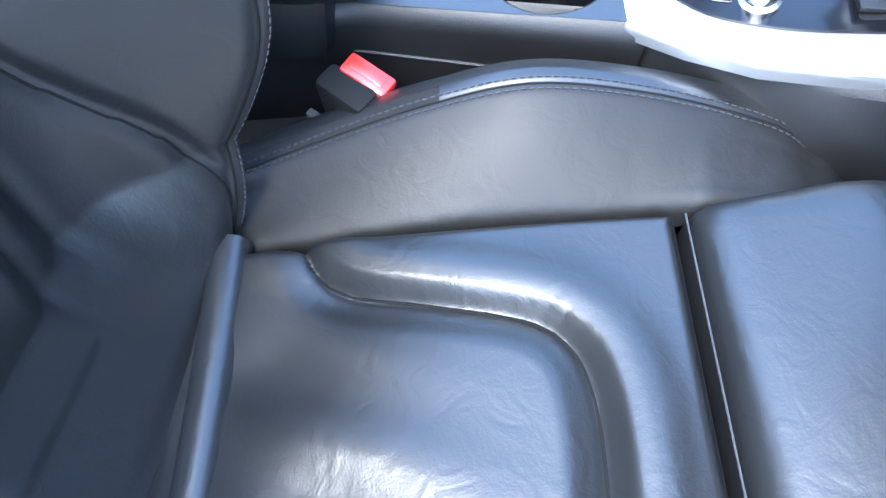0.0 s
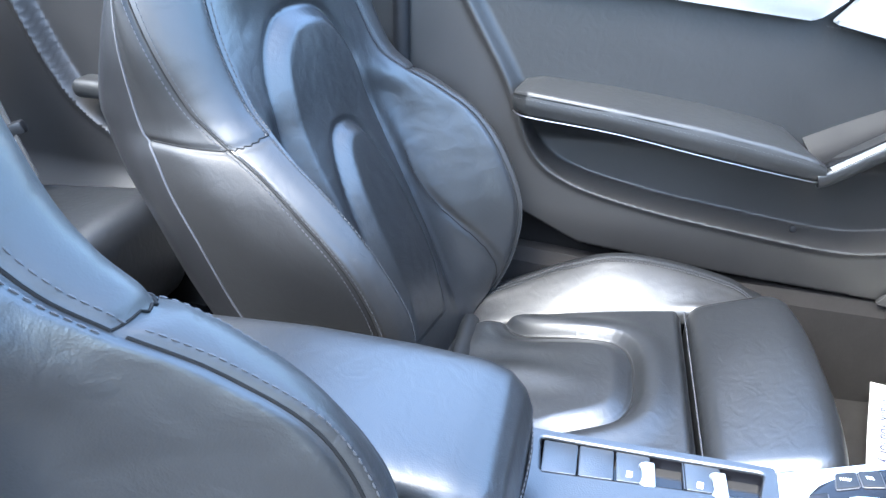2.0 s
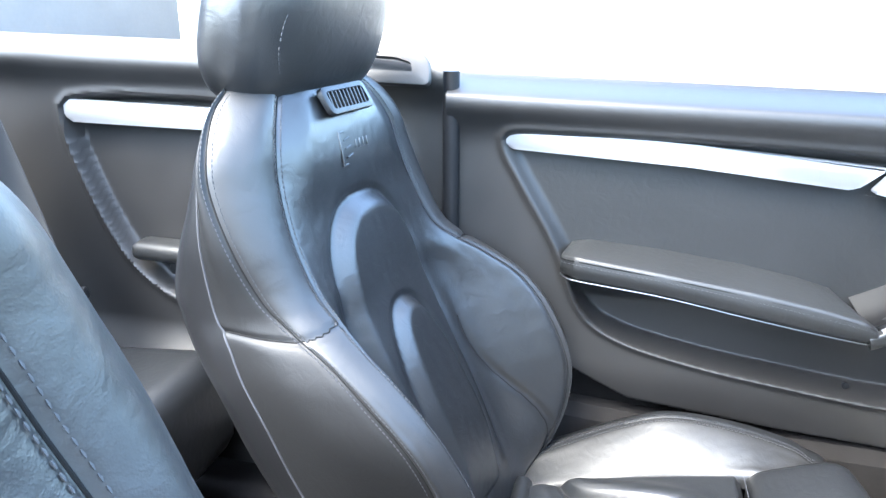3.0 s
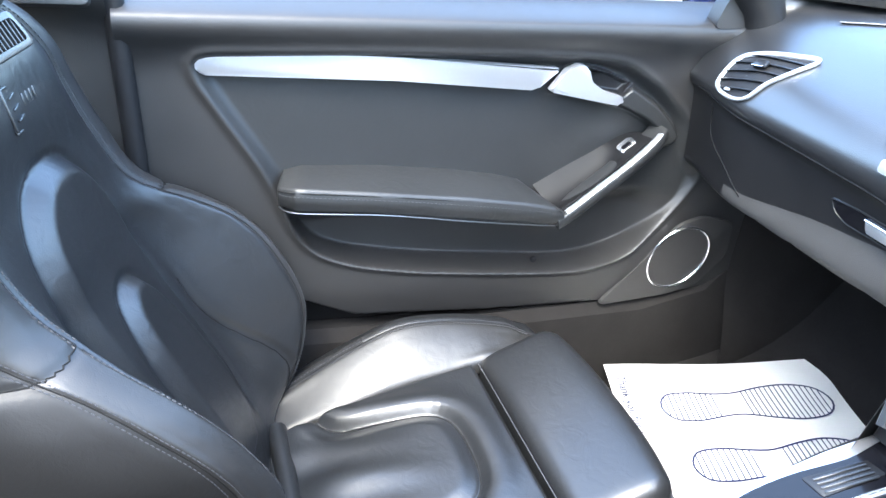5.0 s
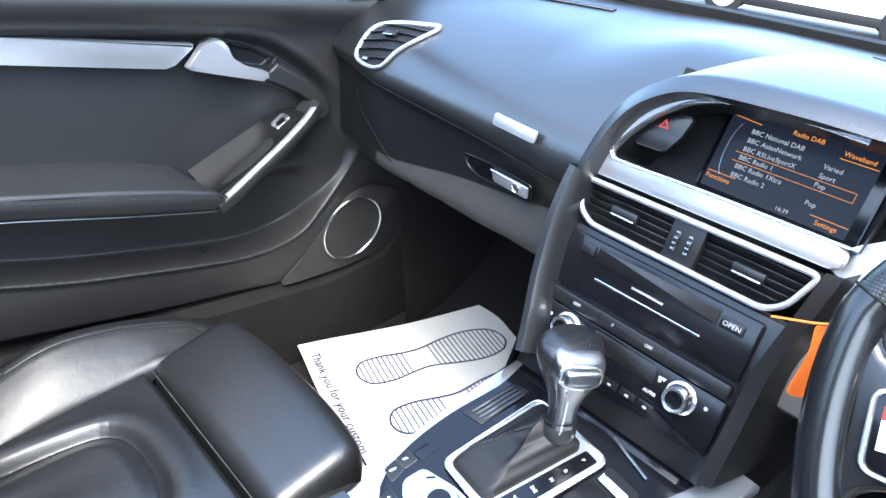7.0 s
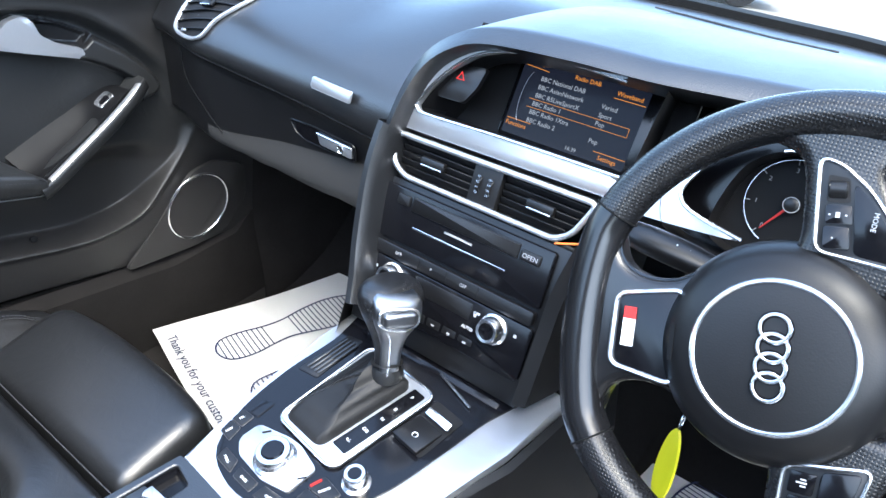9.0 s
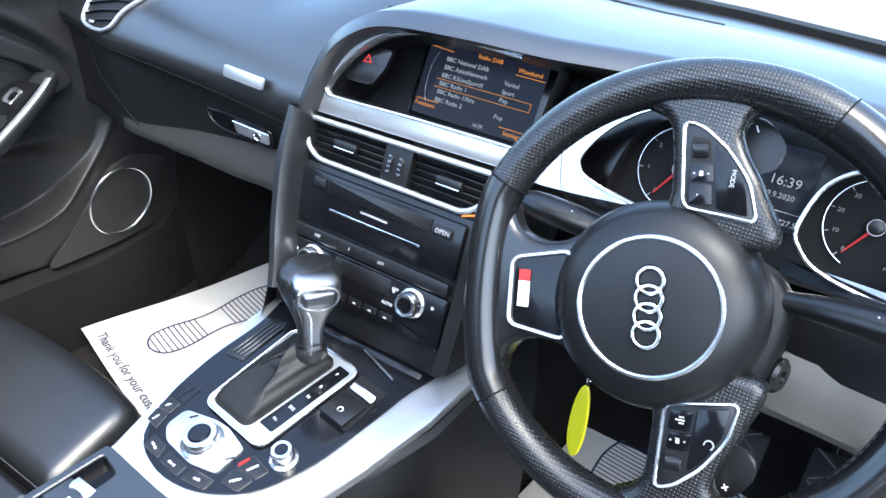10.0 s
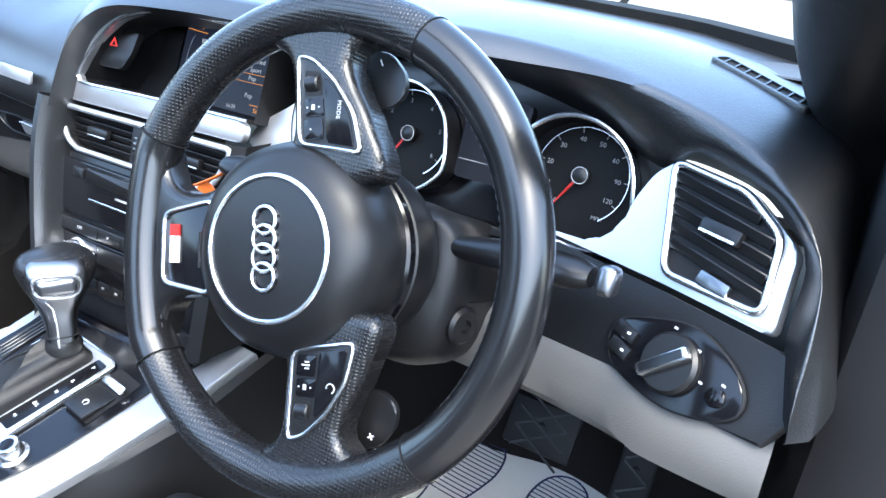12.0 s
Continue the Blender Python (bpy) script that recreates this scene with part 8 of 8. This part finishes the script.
for x in np.linspace(-0.72, 0.72, 30):
    w = ws_base(x)
    ws.append([(x * (1 - 0.14 * t), w.y - t * 0.80 + 0.06 * math.sin(math.pi * t), w.z + 0.45 * t) for t in np.linspace(0, 1, 12)])
pane = tagged(part("windscreen", g_grid(ws), M_GLASS), "clear raked windscreen", "windscreen", kind="structure")
pane.visible_shadow = False
for s in (-1, 1):
    w = ws_base(s * 0.72)
    girth = 0.036 if s < 0 else 0.058
    pil = [(s * 0.715, w.y + 0.02, w.z - 0.10), (s * 0.700, w.y - 0.03, w.z), (s * 0.682, w.y - 0.12, w.z + 0.06), (s * 0.67, w.y - 0.30, w.z + 0.17), (s * 0.64, w.y - 0.62, w.z + 0.34), (s * 0.60, w.y - 0.82, w.z + 0.44)] if s > 0 else [(s * 0.715, w.y + 0.02, w.z - 0.10), (s * 0.715, w.y - 0.02, w.z), (s * 0.69, w.y - 0.30, w.z + 0.19), (s * 0.65, w.y - 0.62, w.z + 0.36), (s * 0.60, w.y - 0.82, w.z + 0.44)]
    tagged(part("pillar", g_tube(smooth_path(pil, 24), girth, 18), M_PLASTIC), "dark windscreen pillar", "pillar", kind="structure")
top = [(x, ws_base(x).y - 0.80, ws_base(x).z + 0.45) for x in (-0.62, -0.3, 0, 0.3, 0.62)]
tagged(part("screen_header", g_tube(smooth_path(top, 20), 0.03, 12), M_PLASTIC), "dark windscreen header rail", "header", kind="structure")
tagged(part("door_jamb", g_loft([[(0.70, y, 0.12), (0.70, y, 0.26), (0.72, y, 0.30), (0.80, y, 0.30), (0.80, y, 0.12)] for y in (-0.6, 0.85)]), M_DOOR), "dark door sill of the open driver's side", "sill", kind="structure")
tagged(part("hinge_pillar", g_box(pose(0.755, 0.86, 0.55), 0.10, 0.42, 0.85, 0.03), M_RUBBER), "black front door pillar with seal", "pillar", kind="structure")
tagged(part("body_side", g_box(pose(0.84, 0.95, 0.45), 0.06, 0.6, 0.75, 0.03), M_PAINT), "dark blue front wing", "body panel", kind="structure")
tagged(part("body_side", g_box(pose(-0.86, 0.2, 0.45), 0.08, 2.6, 0.85, 0.03), M_PAINT), "dark blue car side", "body panel", kind="structure")
GROUND = -0.15
tagged(part("ground", g_grid([[(x, y, GROUND) for y in np.linspace(-300, 300, 9)] for x in np.linspace(-300, 300, 9)]), M_TARMAC), "pale dry concrete yard", "ground", kind="structure")


def parked_car(label, at, turn, paint):
    car = thing("parked_car", label, "car", "parked cars", at=at)
    car.rotation_euler = (0, 0, radians(turn))
    prof = [(-2.1, 0.35), (-2.15, 0.7), (-1.7, 0.92), (-1.0, 1.0), (-0.5, 1.42), (0.7, 1.45), (1.4, 1.05), (2.0, 0.95), (2.1, 0.6), (2.05, 0.3)]
    p = smooth_path(prof, 40)
    part("body", g_loft([[(x * k, y, z if z < 0.95 else 0.95 + (z - 0.95) * (1.0 if abs(y) < 0.7 else 0.1)) for x, z in p] for y, k in ((-0.88, 0.97), (-0.80, 1.0), (-0.68, 1.0), (0.68, 1.0), (0.80, 1.0), (0.88, 0.97))]), paint, car, angle=30)
    part("side_glass", g_box(pose(0.1, 0, 1.18), 1.9, 1.40, 0.30, 0.06), M_GLOSS, car)
    for x in (-1.35, 1.35):
        for s in (-1, 1):
            tyre = part("tyre", g_lathe([(0.20, -0.10), (0.32, -0.10), (0.33, 0), (0.32, 0.10), (0.20, 0.10)], pose(x, s * 0.80, 0.33, 90, 0, 0), 28), M_RUBBER, car)
            part("rim", g_lathe([(0, 0.08 * 1), (0.20, 0.09), (0.21, -0.09), (0, -0.08)], pose(x, s * 0.80, 0.33, 90, 0, 0), 20), M_SILVER, tyre)
    for s in (-1, 1):
        part("headlight", g_box(pose(2.02, s * 0.62, 0.72), 0.14, 0.34, 0.14, 0.05), M_CHROME, car)
        part("tail_light", g_box(pose(-2.06, s * 0.66, 0.74), 0.14, 0.30, 0.16, 0.04), M_RED, car)
    part("bumper_skirt", g_box(pose(-1.98, 0, 0.42), 0.34, 1.70, 0.22, 0.06), M_RUBBER, car)
    for s in (-1, 1):
        part("sill_skirt", g_box(pose(0.0, s * 0.865, 0.30), 2.1, 0.06, 0.16, 0.02), M_RUBBER, car)
    return car


for at, turn, paint, label in (((-4.5, 24.0, GROUND), 262, M_CARRED, "red hatchback parked in the far row"), ((-7.2, 23.5, GROUND), 268, M_CARWHITE, "white saloon parked in the far row"), ((-1.9, 24.5, GROUND), 275, M_PAINT, "dark blue saloon parked in the far row")):
    parked_car(label, at, turn, paint)
parked_car("white saloon parked side-on beyond the bonnet", (-4.9, 13.4, GROUND), 201, M_CARWHITE)
tagged(part("boundary_wall", g_box(pose(0, 45, GROUND + 1.2), 120, 0.3, 2.4), M_WALLPALE), "pale rendered wall at the end of the yard", "wall", kind="structure")
tagged(part("boundary_wall", g_box(pose(-14, 0, GROUND + 1.4), 0.3, 40, 2.8), M_WALLPALE), "pale rendered wall beside the yard", "wall", kind="structure")
# two unseen dark walls, added to block the low sky from reflections
tagged(part("boundary_wall", g_box(pose(3.6, -3.6, GROUND + 0.85), 0.3, 9, 1.7), M_WALLDARK), "low dark wall added out of view to darken side reflections", "wall", kind="structure")
tagged(part("boundary_wall", g_box(pose(-5, -9, GROUND + 1.6), 17, 0.3, 3.2), M_WALLDARK), "dark wall added out of view behind the car to darken reflections", "wall", kind="structure")
